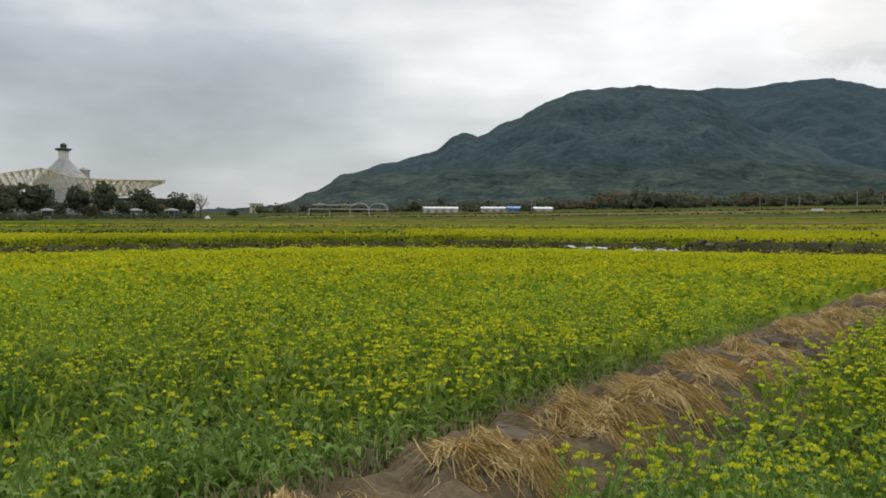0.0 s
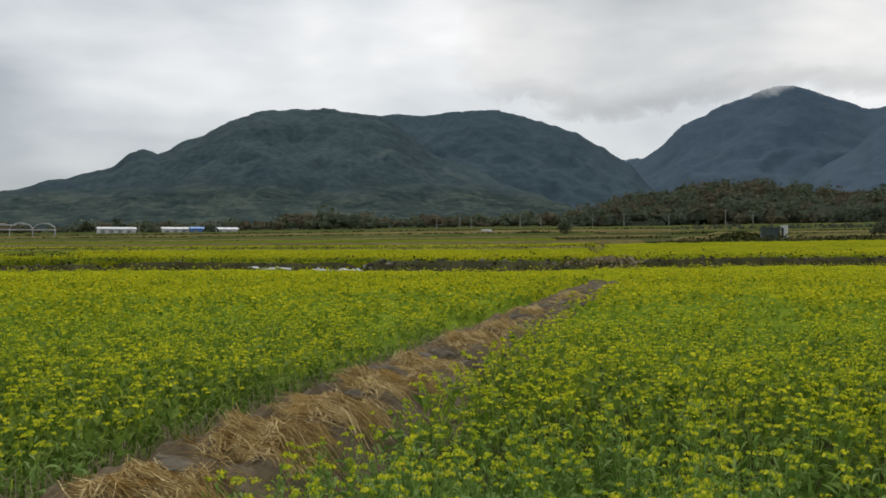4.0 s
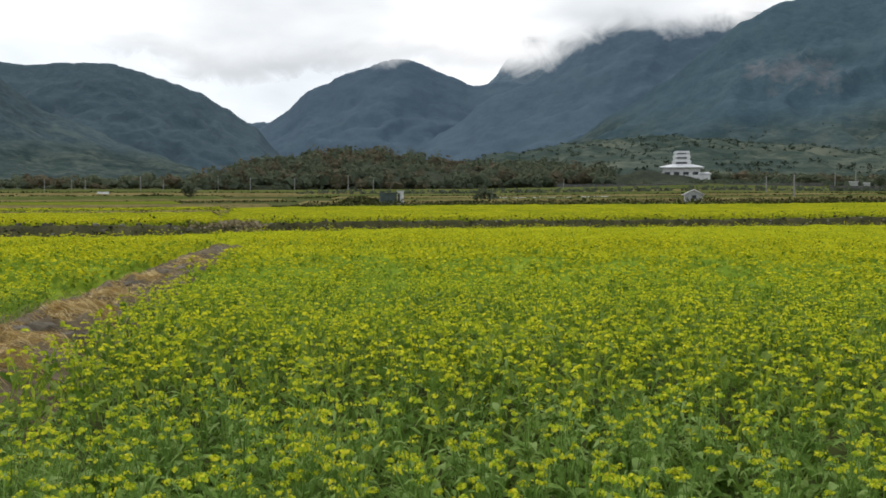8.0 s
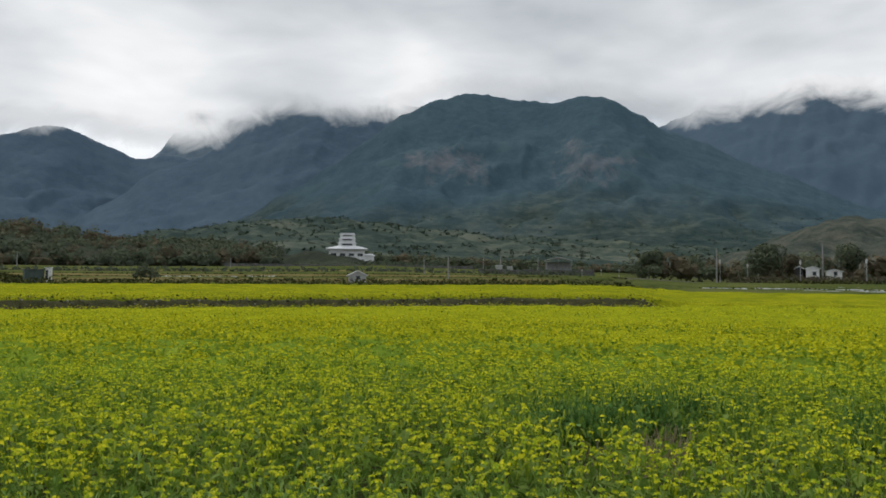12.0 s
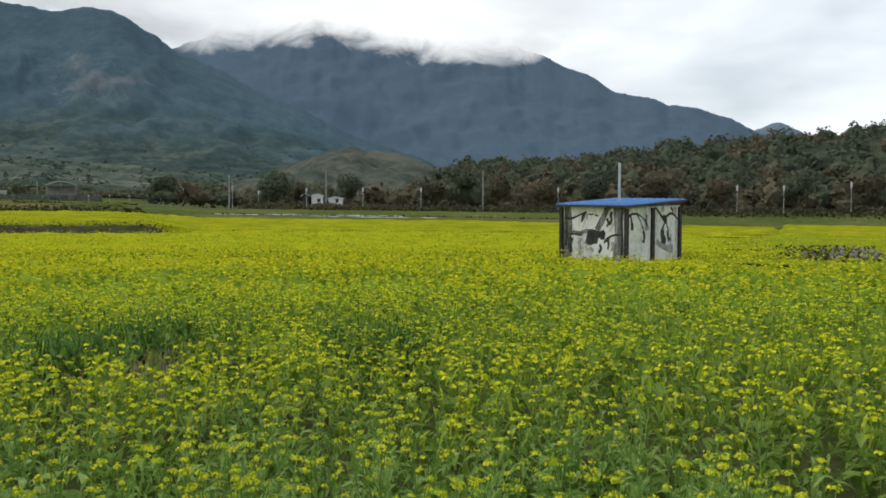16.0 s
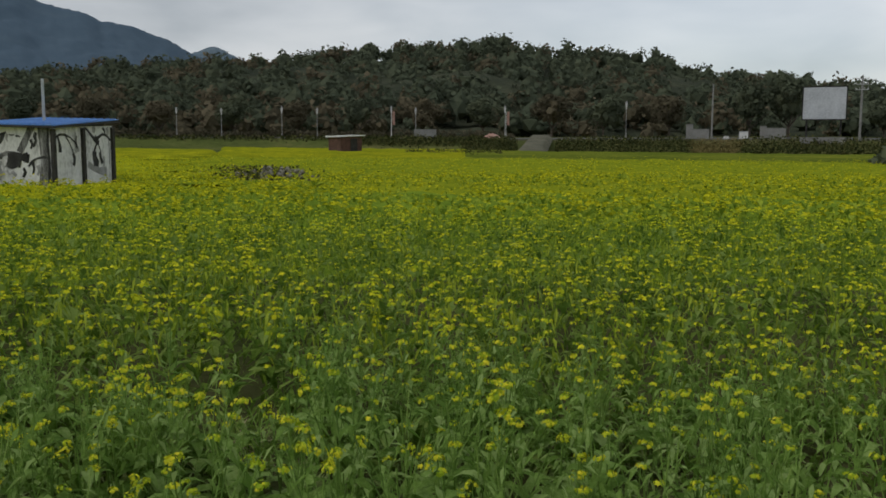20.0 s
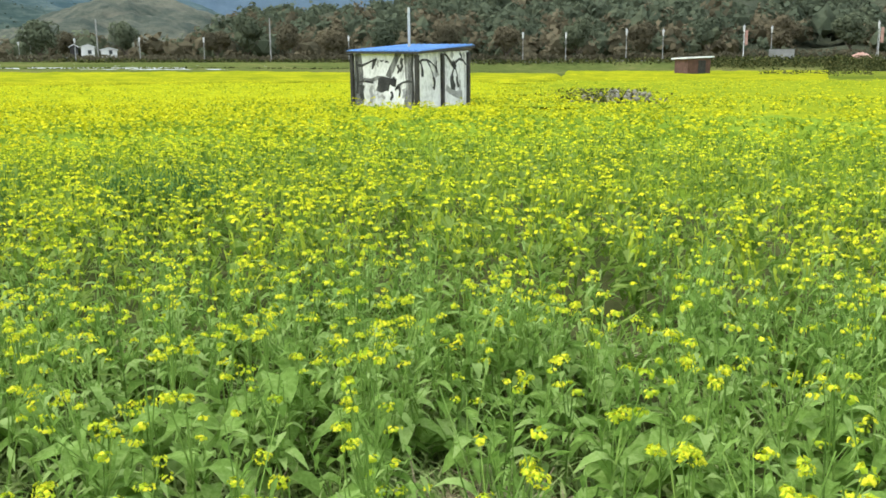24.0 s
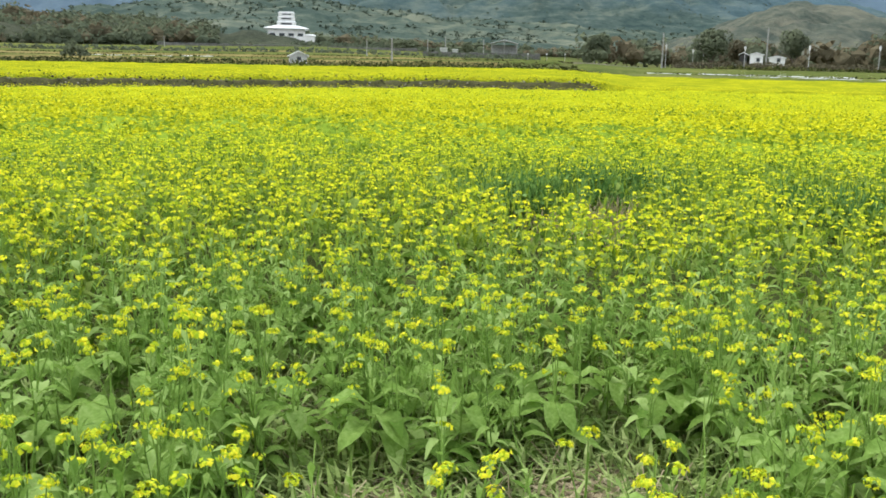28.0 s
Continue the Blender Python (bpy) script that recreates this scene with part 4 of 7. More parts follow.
for k, (a0, a1, r0, r1, mat, lab) in enumerate((
        (-50, 24, 95, 106, "paddy", "yellow-green young crop on a terrace"), (-50, 30, 109, 118, "canopy", "thin strip of flowering mustard"), (-22, 33, 121, 134, "dry", "dry tan grass strip"),
        (-30, 27, 137, 158, "paddy", "green crop strip on the plain"), (-12, 34, 162, 172, "dry", "dry grass strip below the sheds"), (-25, 30, 176, 202, "grass", "rough grass strip"), (-12, 38, 209, 240, "dry", "pale dry grass terrace"),
        (-12, 40, 246, 310, "grass", "mown grass terrace below the trees"),
        (34, 77, 106, 115.5, "paddy", "thin green crop strip behind the mustard"), (34, 72, 136, 150, "dry", "dry grass terrace behind the huts"), (36, 76, 154, 164, "grass", "rough green terrace"), (36, 70, 175, 188, "dry", "tan grass terrace"),
        (34, 76, 194, 222, "grass", "rough green terrace"), (34, 66, 228, 245, "dry", "tan grass terrace"), (34, 76, 251, 318, "grass", "rough grass below the stone wall"))):
    field("terrace_crop", a0, a1, r0, r1, M[mat], lab, 0.35, seed=20 + k, fray=1.2)
field("mustard_slope", 115.3, 131.5, 66, 112, M["canopy"], "yellow-green mustard reaching up to the pump hut", 0.5, seed=17, fray=2.5)
field("mustard_slope", 130.2, 160, 66, 110, M["paddy"], "half-open green mustard below the road bank", 0.45, seed=15, fray=1.5)
field("grass_bank", 76, 132, 120, 150, M["grass"], "rough green grass bank below the road", 0.35, seed=16)


# ---------------------------------------------------------------- flowering mustard
def strip_leaf(length, width, lean, az, base, rng, segs=3):
    """A curved leaf folded along its midrib."""
    prof = np.interp(np.linspace(0, 1, segs + 1), [0, 0.25, 0.6, 1], [0.12, 0.75, 1.0, 0.06])
    s = np.linspace(0, 1, segs + 1)
    out = length * s * np.cos(lean - 1.1 * s)
    up = length * s * np.sin(lean - 1.1 * s)
    d, q = np.array([math.cos(az), math.sin(az)]), np.array([-math.sin(az), math.cos(az)])
    V = []
    for k in range(segs + 1):
        c = np.array([*(d * out[k]), up[k]]) + base
        w = np.array([*(q * width * prof[k] / 2), 0])
        V += [c - w + (0, 0, width * 0.18 * prof[k]), c, c + w + (0, 0, width * 0.18 * prof[k])]
    F = []
    for k in range(segs):
        for j in range(2):
            a = 3 * k + j
            F.append((a, a + 1, a + 4, a + 3))
    return np.array(V), np.array(F)


def flat_leaf(length, width, lean, az, base):
    d = np.array([math.cos(az) * math.cos(lean), math.sin(az) * math.cos(lean), math.sin(lean)])
    q = np.array([-math.sin(az), math.cos(az), 0.0]) * width / 2
    b = np.asarray(base, float)
    return np.array([b, b + d * length * 0.55 - q, b + d * length + (0, 0, -0.25 * length), b + d * length * 0.55 + q]), np.array([[0, 1, 2, 3]])


def stalk(a, b, r):
    a, b = np.asarray(a, float), np.asarray(b, float)
    off = np.array([[r, 0, 0], [-r / 2, r * 0.87, 0], [-r / 2, -r * 0.87, 0]])
    V = np.concatenate([a + off, b + off * 0.6])
    return V, np.array([(0, 1, 4, 3), (1, 2, 5, 4), (2, 0, 3, 5)])


def blossoms(top, n, spread, size, rng, upright=0.8, single=False):
    """A rounded head of small flowers: each is two crossed petal pairs, or one open cup."""
    V, F = [], []
    for i in range(n):
        d = rng.normal(size=3)
        d[2] = abs(d[2]) * upright
        d /= np.linalg.norm(d)
        c = top + d * np.array([1.4, 1.4, 0.85]) * spread * rng.uniform(0.4, 1.0)
        e = np.cross(d, rng.normal(size=3))
        e /= np.linalg.norm(e)
        g = np.cross(d, e)
        s = size * rng.uniform(0.75, 1.2)
        for u, w in ((e, g),) if single else ((e, g), (g, e)):
            k = len(V)
            q = 0.95 if single else 0.62
            V += [c - u * s + d * s * 0.3, c - w * s * q, c + u * s + d * s * 0.3, c + w * s * q]
            F.append((k, k + 1, k + 2, k + 3))
    return np.array(V), np.array(F)


def cap(tip, width, height, rng):
    """A flower head seen from some way off: a ragged dome of two steep leaves of blossom."""
    a = rng.uniform(0, 6.28)
    u, w = np.array([math.cos(a), math.sin(a), 0]) * width / 2, np.array([-math.sin(a), math.cos(a), 0]) * width / 2
    j = lambda: rng.normal(size=3) * width * 0.12
    up = np.array([0, 0, height])
    V = [tip - u * 0.5 + up * 0.8 + j(), tip + u * 0.5 + up + j(), tip + u - w + j(), tip - u * 0.8 - w + j(),
         tip + u * 0.5 + up + j(), tip - u * 0.5 + up * 0.8 + j(), tip - u + w + j(), tip + u * 0.9 + w + j()]
    return np.array(V), np.array([(0, 1, 2, 3), (4, 5, 6, 7)])


def umbel(tip, width, rng):
    """A rounded flower head: four or five tufts of blossom standing round a dome."""
    V, F = [], []
    n = rng.integers(5, 8)
    a0 = rng.uniform(0, 6.28)
    for k in range(n):
        el = rng.uniform(0.45, 1.05) if k else 1.35
        a = a0 + 6.28 * k / (n - 1) + rng.normal() * 0.25
        d = np.array([math.cos(a) * math.cos(el), math.sin(a) * math.cos(el), math.sin(el)])
        c = tip + d * np.array([1, 1, 0.5]) * width * rng.uniform(0.26, 0.46)
        b = rng.uniform(0, 6.28)
        e = np.cross(d, [0.1, 0.05, 1.0])
        e /= np.linalg.norm(e)
        g = np.cross(d, e)
        s = width * rng.uniform(0.16, 0.25)
        u, w = (e * math.cos(b) + g * math.sin(b)) * s, (g * math.cos(b) - e * math.sin(b)) * s
        m = len(V)
        V += [c - u, c - w * rng.uniform(0.6, 1), c + u * rng.uniform(0.7, 1.1), c + w * rng.uniform(0.6, 1)]
        F.append((m, m + 1, m + 2, m + 3))
    return np.array(V), np.array(F)


def gather(pieces):
    V, F, o = [], [], 0
    for v, f in pieces:
        V.append(v)
        F.append(f + o)
        o += len(v)
    return np.concatenate(V), np.concatenate(F)


def near_plant(rng):
    h = rng.uniform(0.38, 0.58)
    green, stems, flowers = [], [], []
    stems.append(stalk((0, 0, 0), (rng.normal() * 0.02, rng.normal() * 0.02, h * 0.8), 0.005))
    for i in range(rng.integers(6, 9)):
        z = h * rng.uniform(0.02, 0.60)
        size = rng.uniform(0.10, 0.20) * (1.25 - z / h)
        green.append(strip_leaf(size, size * rng.uniform(0.26, 0.56), rng.uniform(0.5, 1.35), rng.uniform(0, 6.28), (0, 0, z), rng, 4))
    for i in range(rng.integers(2, 5)):
        a, z0 = rng.uniform(0, 6.28), h * rng.uniform(0.35, 0.7)
        tip = np.array([math.cos(a) * rng.uniform(0.02, 0.13), math.sin(a) * rng.uniform(0.02, 0.13), h * rng.uniform(0.78, 1.14)])
        stems.append(stalk((0, 0, z0), tip, 0.003))
        flowers.append(blossoms(tip, rng.integers(9, 20), rng.uniform(0.015, 0.027), 0.0083, rng, 0.8, True))
        for k in range(3):
            green.append(flat_leaf(rng.uniform(0.05, 0.10), 0.020, rng.uniform(0.5, 1.3), rng.uniform(0, 6.28), tip * (0.6 + 0.12 * k)))
    return gather(green), gather(stems), gather(flowers)


def mid_plant(rng):
    h = rng.uniform(0.40, 0.60)
    green, stems, flowers = [], [], []
    for i in range(5):
        z = h * rng.uniform(0.15, 0.75)
        size = rng.uniform(0.08, 0.16)
        green.append(flat_leaf(size, size * rng.uniform(0.3, 0.55), rng.uniform(0.2, 1.2), rng.uniform(0, 6.28), (rng.normal() * 0.03, rng.normal() * 0.03, z)))
    for i in range(rng.integers(3, 6)):
        a = rng.uniform(0, 6.28)
        tip = np.array([math.cos(a) * 0.15 * rng.random(), math.sin(a) * 0.15 * rng.random(), h * rng.uniform(0.74, 1.12)])
        flowers.append(umbel(tip, rng.uniform(0.044, 0.080), rng))
        stems.append(flat_leaf(rng.uniform(0.08, 0.18), rng.uniform(0.012, 0.026), rng.uniform(0.9, 1.5), rng.uniform(0, 6.28), tip * (1, 1, rng.uniform(0.62, 0.84))))
    return gather(green), gather(stems), gather(flowers)


def far_plant(rng):
    h = rng.uniform(0.40, 0.60)
    green, flowers = [], []
    for i in range(2):
        green.append(flat_leaf(0.19, 0.09, rng.uniform(0.5, 1.3), rng.uniform(0, 6.28), (rng.normal() * 0.06, rng.normal() * 0.06, h * rng.uniform(0.40, 0.75))))
    for i in range(3):
        tip = np.array([rng.normal() * 0.12, rng.normal() * 0.11, h * rng.uniform(0.84, 1.08)])
        flowers.append(cap(tip, rng.uniform(0.058, 0.098), rng.uniform(0.020, 0.034), rng))
    stems = [flat_leaf(rng.uniform(0.10, 0.18), 0.035, rng.uniform(0.8, 1.4), rng.uniform(0, 6.28), (rng.normal() * 0.09, rng.normal() * 0.09, h * rng.uniform(0.6, 0.8)))]
    return gather(green), gather(stems), gather(flowers)


BUND = np.array([(-2.6, 0.6), (-1.35, 2.6), (-0.15, 4.5), (0.5, 5.5), (1.25, 6.5), (2.0, 7.6), (3.35, 9.6), (4.65, 11.5), (6.4, 14.0), (9.6, 18.6), (13.2, 23.8), (16.8, 29.0)])
WEEDY = [(-3.0, 5.0, 2.4, 0.3), (-4.8, 4.2, 2.2, 0.4), (8.9, -0.3, 0.9, 0.25), (11.0, -0.6, 1.0, 0.4), (6.4, -8.2, 1.4, 0.3), (8.9, 1.9, 2.0, 0.15), (2.3, 1.2, 1.6, 0.6), (2.7, -0.6, 1.6, 0.6), (-1.0, 6.0, 1.3, 0.5)]
TRACKS = [((15.1, 19.4), (7.7, 8.6)), ((26.4, 15.5), (12.7, 6.5)), ((20.5, 26.3), (9.9, 11.4)), ((40.3, 24.5), (9.8, 4.9)), ((31.0, -6.0), (8.0, -3.5))]
BARE = [(-2.5, 5.8, 0.42), (-1.75, 6.1, 0.35), (8.3, 1.75, 0.36), (8.9, 1.55, 0.25), (2.7, 1.05, 0.46), (3.15, 0.4, 0.48), (2.9, -1.4, 0.3), (3.1, -0.7, 0.2), (3.4, 1.75, 0.22), (5.1, -0.2, 0.2), (4.2, -2.5, 0.25)]


def bund_distance(x, y):
    """Signed distance to the field bund's centre line (positive on its right), and how far along."""
    best, sign = np.full(np.shape(x), 1e9), np.ones(np.shape(x))
    for (ax, ay), (bx, by) in zip(BUND[:-1], BUND[1:]):
        dx, dy = bx - ax, by - ay
        t = np.clip(((x - ax) * dx + (y - ay) * dy) / (dx * dx + dy * dy), 0, 1)
        d = np.hypot(x - ax - t * dx, y - ay - t * dy)
        s = np.where((x - ax) * dy - (y - ay) * dx > 0, 1.0, -1.0)
        sign = np.where(d < best, s, sign)
        best = np.minimum(d, best)
    return best * sign


def sow(r0, r1, density, rng):
    """Places for plants in the field between two distances, thinned in bare spots, rows and along the bund."""
    n = int(density * math.radians(196) / 2 * (r1 * r1 - r0 * r0))
    r = np.sqrt(rng.uniform(r0 * r0, r1 * r1, n))
    az = np.radians(rng.uniform(-33, 163, n))
    x, y = r * np.sin(az), r * np.cos(az)
    keep = rng.random(n) < smooth01((r1 - r) / 1.5) * smooth01((r - r0) / 1.5 if r0 > 3 else (r - r0) / 0.3)
    bd = bund_distance(x, y)
    keep &= np.where(bd > 0, bd - 0.24, -bd) > 0.50 + 0.22 * fbm(x * 2, y * 2, 8, 2)
    azd = np.degrees(az)
    keep &= (r < wall_radius(azd) - 1.0) | (azd > 79)
    thick = fbm(x * 0.55, y * 0.55, 4, 3)
    keep &= rng.random(n) < 0.62 + 0.75 * thick
    for bx, by, br in BARE:
        keep &= np.hypot(x - bx, y - by) > br * rng.uniform(0.75, 1.2, n)
    for sx, sy, half in ((SHED[0], SHED[1], 1.9), (HEAP[0], HEAP[1], 1.5)):
        keep &= np.hypot(x - sx, y - sy) > half
    return x[keep], y[keep]


def plant(makers, x, y, rng, flower_share=1.0, squash=1.0):
    """Plants every place with one of several plants, turned, leaning and sized at random."""
    out = [[], [], []]
    size = (0.82 + 0.36 * fbm(x * 0.4, y * 0.4, 9, 3)) * rng.uniform(0.82, 1.14, len(x))
    which = rng.integers(0, len(makers), len(x))
    z = land(x, y)
    for k, kinds in enumerate(makers):
        sel = which == k
        n = int(sel.sum())
        if not n:
            continue
        a = rng.uniform(0, 6.28, n)
        c, s = np.cos(a), np.sin(a)
        lx, ly = rng.normal(size=n) * 0.10, rng.normal(size=n) * 0.10
        for slot, piece in enumerate(kinds):
            if piece is None:
                continue
            V, F = piece
            pick = np.arange(n)
            if slot == 2:
                px0, py0 = x[sel], y[sel]
                share = np.clip(0.58 + 0.85 * fbm(px0 * 0.5, py0 * 0.5, 19, 3), 0, 1)
                for wx, wy, wr, ws in WEEDY:
                    share = share * (1 - (1 - ws) * smooth01((wr - np.hypot(px0 - wx, py0 - wy)) / (wr * 0.6)))
                for (ax, ay), (bx, by) in TRACKS:
                    tt = np.clip(((px0 - ax) * (bx - ax) + (py0 - ay) * (by - ay)) / ((bx - ax) ** 2 + (by - ay) ** 2), 0, 1)
                    off = np.hypot(px0 - ax - tt * (bx - ax), py0 - ay - tt * (by - ay)) + (fbm(px0, py0, 23, 2) - 0.5) * 0.8
                    share = share * (0.35 + 0.65 * smooth01((off - 0.15) / 0.35))
                azp = np.degrees(np.arctan2(px0, py0))
                share = share * (1 - 0.48 * smooth01((azp - 82) / 45)) * (1 - 0.30 * smooth01((-4 - azp) / 16))
                pick = pick[rng.random(n) < share * flower_share]
            P = V[None] * size[sel][pick][:, None, None]
            cc, ss = c[pick][:, None], s[pick][:, None]
            px, py = P[..., 0] * cc - P[..., 1] * ss, P[..., 0] * ss + P[..., 1] * cc
            px, py = px + P[..., 2] * lx[pick][:, None], py + P[..., 2] * ly[pick][:, None]
            Q = np.stack([px + x[sel][pick][:, None], py + y[sel][pick][:, None], P[..., 2] * squash + z[sel][pick][:, None]], -1).reshape(-1, 3)
            G = (F[None] + (np.arange(len(pick)) * len(V))[:, None, None]).reshape(-1, 4)
            out[slot].append((Q, G))
    return [gather(o) if o else None for o in out]


SHED = heading(106.9) * 29.9
HEAP = heading(119.3) * 31.0
rng = np.random.default_rng(5)


def fringe(name, az0, az1, off, deep, n, label, seed, mats):
    """Loose mustard heads over and along the near edge of a terrace."""
    rg = np.random.default_rng(seed)
    makers = [far_plant(rg) for _ in range(8)]
    az = rg.uniform(az0, az1, n)
    r = wall_radius(az) + off + deep * rg.random(n) ** 2.2
    x, y = r * np.sin(np.radians(az)), r * np.cos(np.radians(az))
    green, _, flowers = plant(makers, x, y, rg)
    body = new(name, mesh_np(name, *green, mats[0], False))
    tagged(body, label, "mustard", kind="stuff")
    part("blossom", mesh_np("blossom", *flowers, mats[1], False), mats[1], body)
    return body


def crop(name, maker, variants, r0, r1, density, label, mats, share=1.0, smooth=False):
    rg = np.random.default_rng(int(r0 * 10) + 3)
    makers = [maker(rg) for _ in range(variants)]
    x, y = sow(r0, r1, density, rg)
    green, stems, flowers = plant(makers, x, y, rg, share)
    body = new(name, mesh_np(name, *green, mats[0], smooth))
    tagged(body, label, "mustard", kind="stuff")
    if stems:
        part("stems", mesh_np("stems", *stems, mats[1], False), mats[1], body)
    part("blossom", mesh_np("blossom", *flowers, mats[2], False), mats[2], body, "small bright yellow four-petalled flowers")
    return body


crop("mustard_plants", near_plant, 18, 1.15, 6.4, 41, "flowering mustard plants with broad green leaves", (M["leaf"], M["stem"], M["petal"]), 1.0, True)
crop("mustard_plants", mid_plant, 18, 4.9, 15.4, 31, "flowering mustard plants, yellow over green", (M["leaf_mid"], M["bud"], M["petal_mid"]), 0.95)
crop("mustard_plants", far_plant, 16, 13.9, 35.0, 14.5, "flowering mustard crop seen across the field", (M["bud"], M["bud"], M["blossom_far"]), 0.9)
crop("mustard_plants", far_plant, 8, 34.0, 68.0, 3.4, "flowering mustard crop towards the far bank", (M["bud"], M["bud"], M["blossom_far"]), 0.9)

fringe("mustard_fringe", -30, -3, 1.0, 10, 2000, "ragged mustard edge of the narrow terrace", 73, (M["bud"], M["blossom_far"]))
fringe("mustard_fringe", -3, 29.4, 1.0, 33, 4000, "ragged mustard edge of the upper terrace", 71, (M["bud"], M["blossom_far"]))
fringe("mustard_fringe", 29.4, 78.5, 1.7, 34, 6200, "ragged mustard edge above the stone bank", 72, (M["bud"], M["blossom_far"]))

# clumps that have run to leaf, with hardly a flower on them
rg = np.random.default_rng(64)
lush_makers = [mid_plant(rg) for _ in range(8)]
for cx, cy, spread in ((10.3, 1.9, 0.95), (9.7, -0.5, 0.75), (8.8, 2.5, 0.5), (-3.6, 6.3, 0.6)):
    n = int(150 * spread)
    lx, ly = cx + rg.normal(size=n) * spread * 0.5, cy + rg.normal(size=n) * spread * 0.42
    leafy = [plant(lush_makers, lx + dx, ly, rg, 0.06) for dx in (0.0, 0.05)]
    green, stems, flowers = (gather([leafy[0][k], leafy[1][k]]) for k in range(3))
    clump = new("leafy_mustard", mesh_np("leafy_mustard", *green, M["leaf_lush"], False))
    tagged(clump, "dense dark green clump of mustard without flowers", "mustard", kind="stuff")
    part("stems", mesh_np("stems", *stems, M["leaf_lush"], False), M["leaf_lush"], clump)
    part("blossom", mesh_np("blossom", *flowers, M["petal_mid"], False), M["petal_mid"], clump, "a few small yellow flowers")

# low undergrowth that closes the crop from 10 m outwards, thick with flowers farther off
for u_r, u_a, mat, lab in ((np.arange(9.5, 22.1, 0.5), (-33, 163.1), M["under"], "green undergrowth below the mustard flowers"), (np.arange(21, 70, 1.0), (-33, 122.6), M["under_far"], "dense mustard canopy, green and yellow mixed"),
                           (np.arange(21, 70, 1.0), (106.5, 163.1), M["under_open"], "greener half-open mustard canopy towards the road")):
    u_az = np.arange(u_a[0], u_a[1], 0.75)
    UA, UR = np.meshgrid(np.radians(u_az), u_r, indexing="ij")
    if u_a[0] > 0:
        edge = 1 - smooth01((np.degrees(UA) - u_a[0]) / 16)
        UA = UA + np.radians(14 * edge * (fbm(UR * 0.45, UR * 0 + 3, 44, 3)))
    UX, UY = UR * np.sin(UA), UR * np.cos(UA)
    bd = np.abs(bund_distance(UX, UY))
    lift = (0.40 + 0.06 * smooth01((UR - 16) / 8)) * smooth01((UR - 9.5) / 9) * smooth01((bd - 0.55) / 0.35) * (0.7 + 0.6 * fbm(UX * 1.5, UY * 1.5, 12, 3))
    lift = lift * np.where(np.degrees(UA) < 79, smooth01((wall_radius(np.degrees(UA)) - 0.6 - UR) / 0.8), 1.0)
    for px, py, half in ((SHED[0], SHED[1], 1.6), (HEAP[0], HEAP[1], 1.6)):
        lift = lift * smooth01((np.hypot(UX - px, UY - py) - half) / 0.6)
    UZ = land(UX, UY) + lift - 0.06 + (0.03 if u_a[0] > 0 else 0.0) - np.where((UR < 21.5) & (u_r[0] > 20), 0.2, 0.0)
    ob = new("mustard_undergrowth", mesh_np("mustard_undergrowth", np.stack([UX, UY, UZ], -1).reshape(-1, 3), grid_faces(len(u_az), len(u_r)), mat))
    tagged(ob, lab, "mustard", kind="stuff")

def grass_blades(x, y, rng, length=(0.07, 0.22), width=(0.004, 0.011)):
    """Thin bent blades of weed, two to a spot, rising from the ground."""
    x, y = np.repeat(x, 2) + rng.normal(size=2 * len(x)) * 0.02, np.repeat(y, 2) + rng.normal(size=2 * len(y)) * 0.02
    n = len(x)
    a, lean, L = rng.uniform(0, 6.28, n), rng.uniform(0.5, 1.4, n), rng.uniform(*length, n)
    w = rng.uniform(*width, n)
    d, q = np.stack([np.cos(a), np.sin(a)], -1), np.stack([-np.sin(a), np.cos(a)], -1)
    z = land(x, y)
    b = np.stack([x, y], -1)
    mid, tip = b + d * (L * 0.45 * np.cos(lean))[:, None], b + d * (L * np.cos(lean * 0.75))[:, None]
    V = np.stack([np.column_stack([b, z - 0.01]), np.column_stack([mid - q * w[:, None], z + L * 0.5 * np.sin(lean)]), np.column_stack([tip, z + L * 0.85 * np.sin(lean * 0.75)]), np.column_stack([mid + q * w[:, None], z + L * 0.5 * np.sin(lean)])], 1)
    return V.reshape(-1, 3), np.arange(4 * n).reshape(-1, 4)


# low weeds between the plants and in the thin spots
rg = np.random.default_rng(88)
wx, wy = [], []
for cx, cy, cr, _ in WEEDY:
    n = int(1500 * cr) if math.hypot(cx, cy) < 8 else int(350 * cr)
    wx.append(cx + rg.normal(size=n) * cr * 0.5), wy.append(cy + rg.normal(size=n) * cr * 0.5)
a_w, r_w = np.radians(rg.uniform(25, 150, 9000)), rg.uniform(1.5, 5.2, 9000)
wx, wy = np.concatenate(wx + [r_w * np.sin(a_w)]), np.concatenate(wy + [r_w * np.cos(a_w)])
free = np.abs(bund_distance(wx, wy)) > 0.75
wx, wy = wx[free], wy[free]
v, f = grass_blades(wx, wy, rg)
tagged(new("field_weeds", mesh_np("field_weeds", v, f, M["groundweed"], False)), "low green weeds between the mustard plants", "weeds", kind="stuff")
a_w, r_w = np.radians(np.concatenate([rg.uniform(-33, 163, 8000), rg.uniform(-33, 12, 5000)])), rg.uniform(4.6, 10.5, 13000)
wx, wy = r_w * np.sin(a_w), r_w * np.cos(a_w)
free = np.abs(bund_distance(wx, wy)) > 0.8
v, f = grass_blades(wx[free], wy[free], rg, (0.12, 0.32), (0.008, 0.026))
tagged(new("field_weeds", mesh_np("field_weeds", v, f, M["leaf_mid"], False)), "leafy green weeds and seedlings under the mustard", "weeds", kind="stuff")


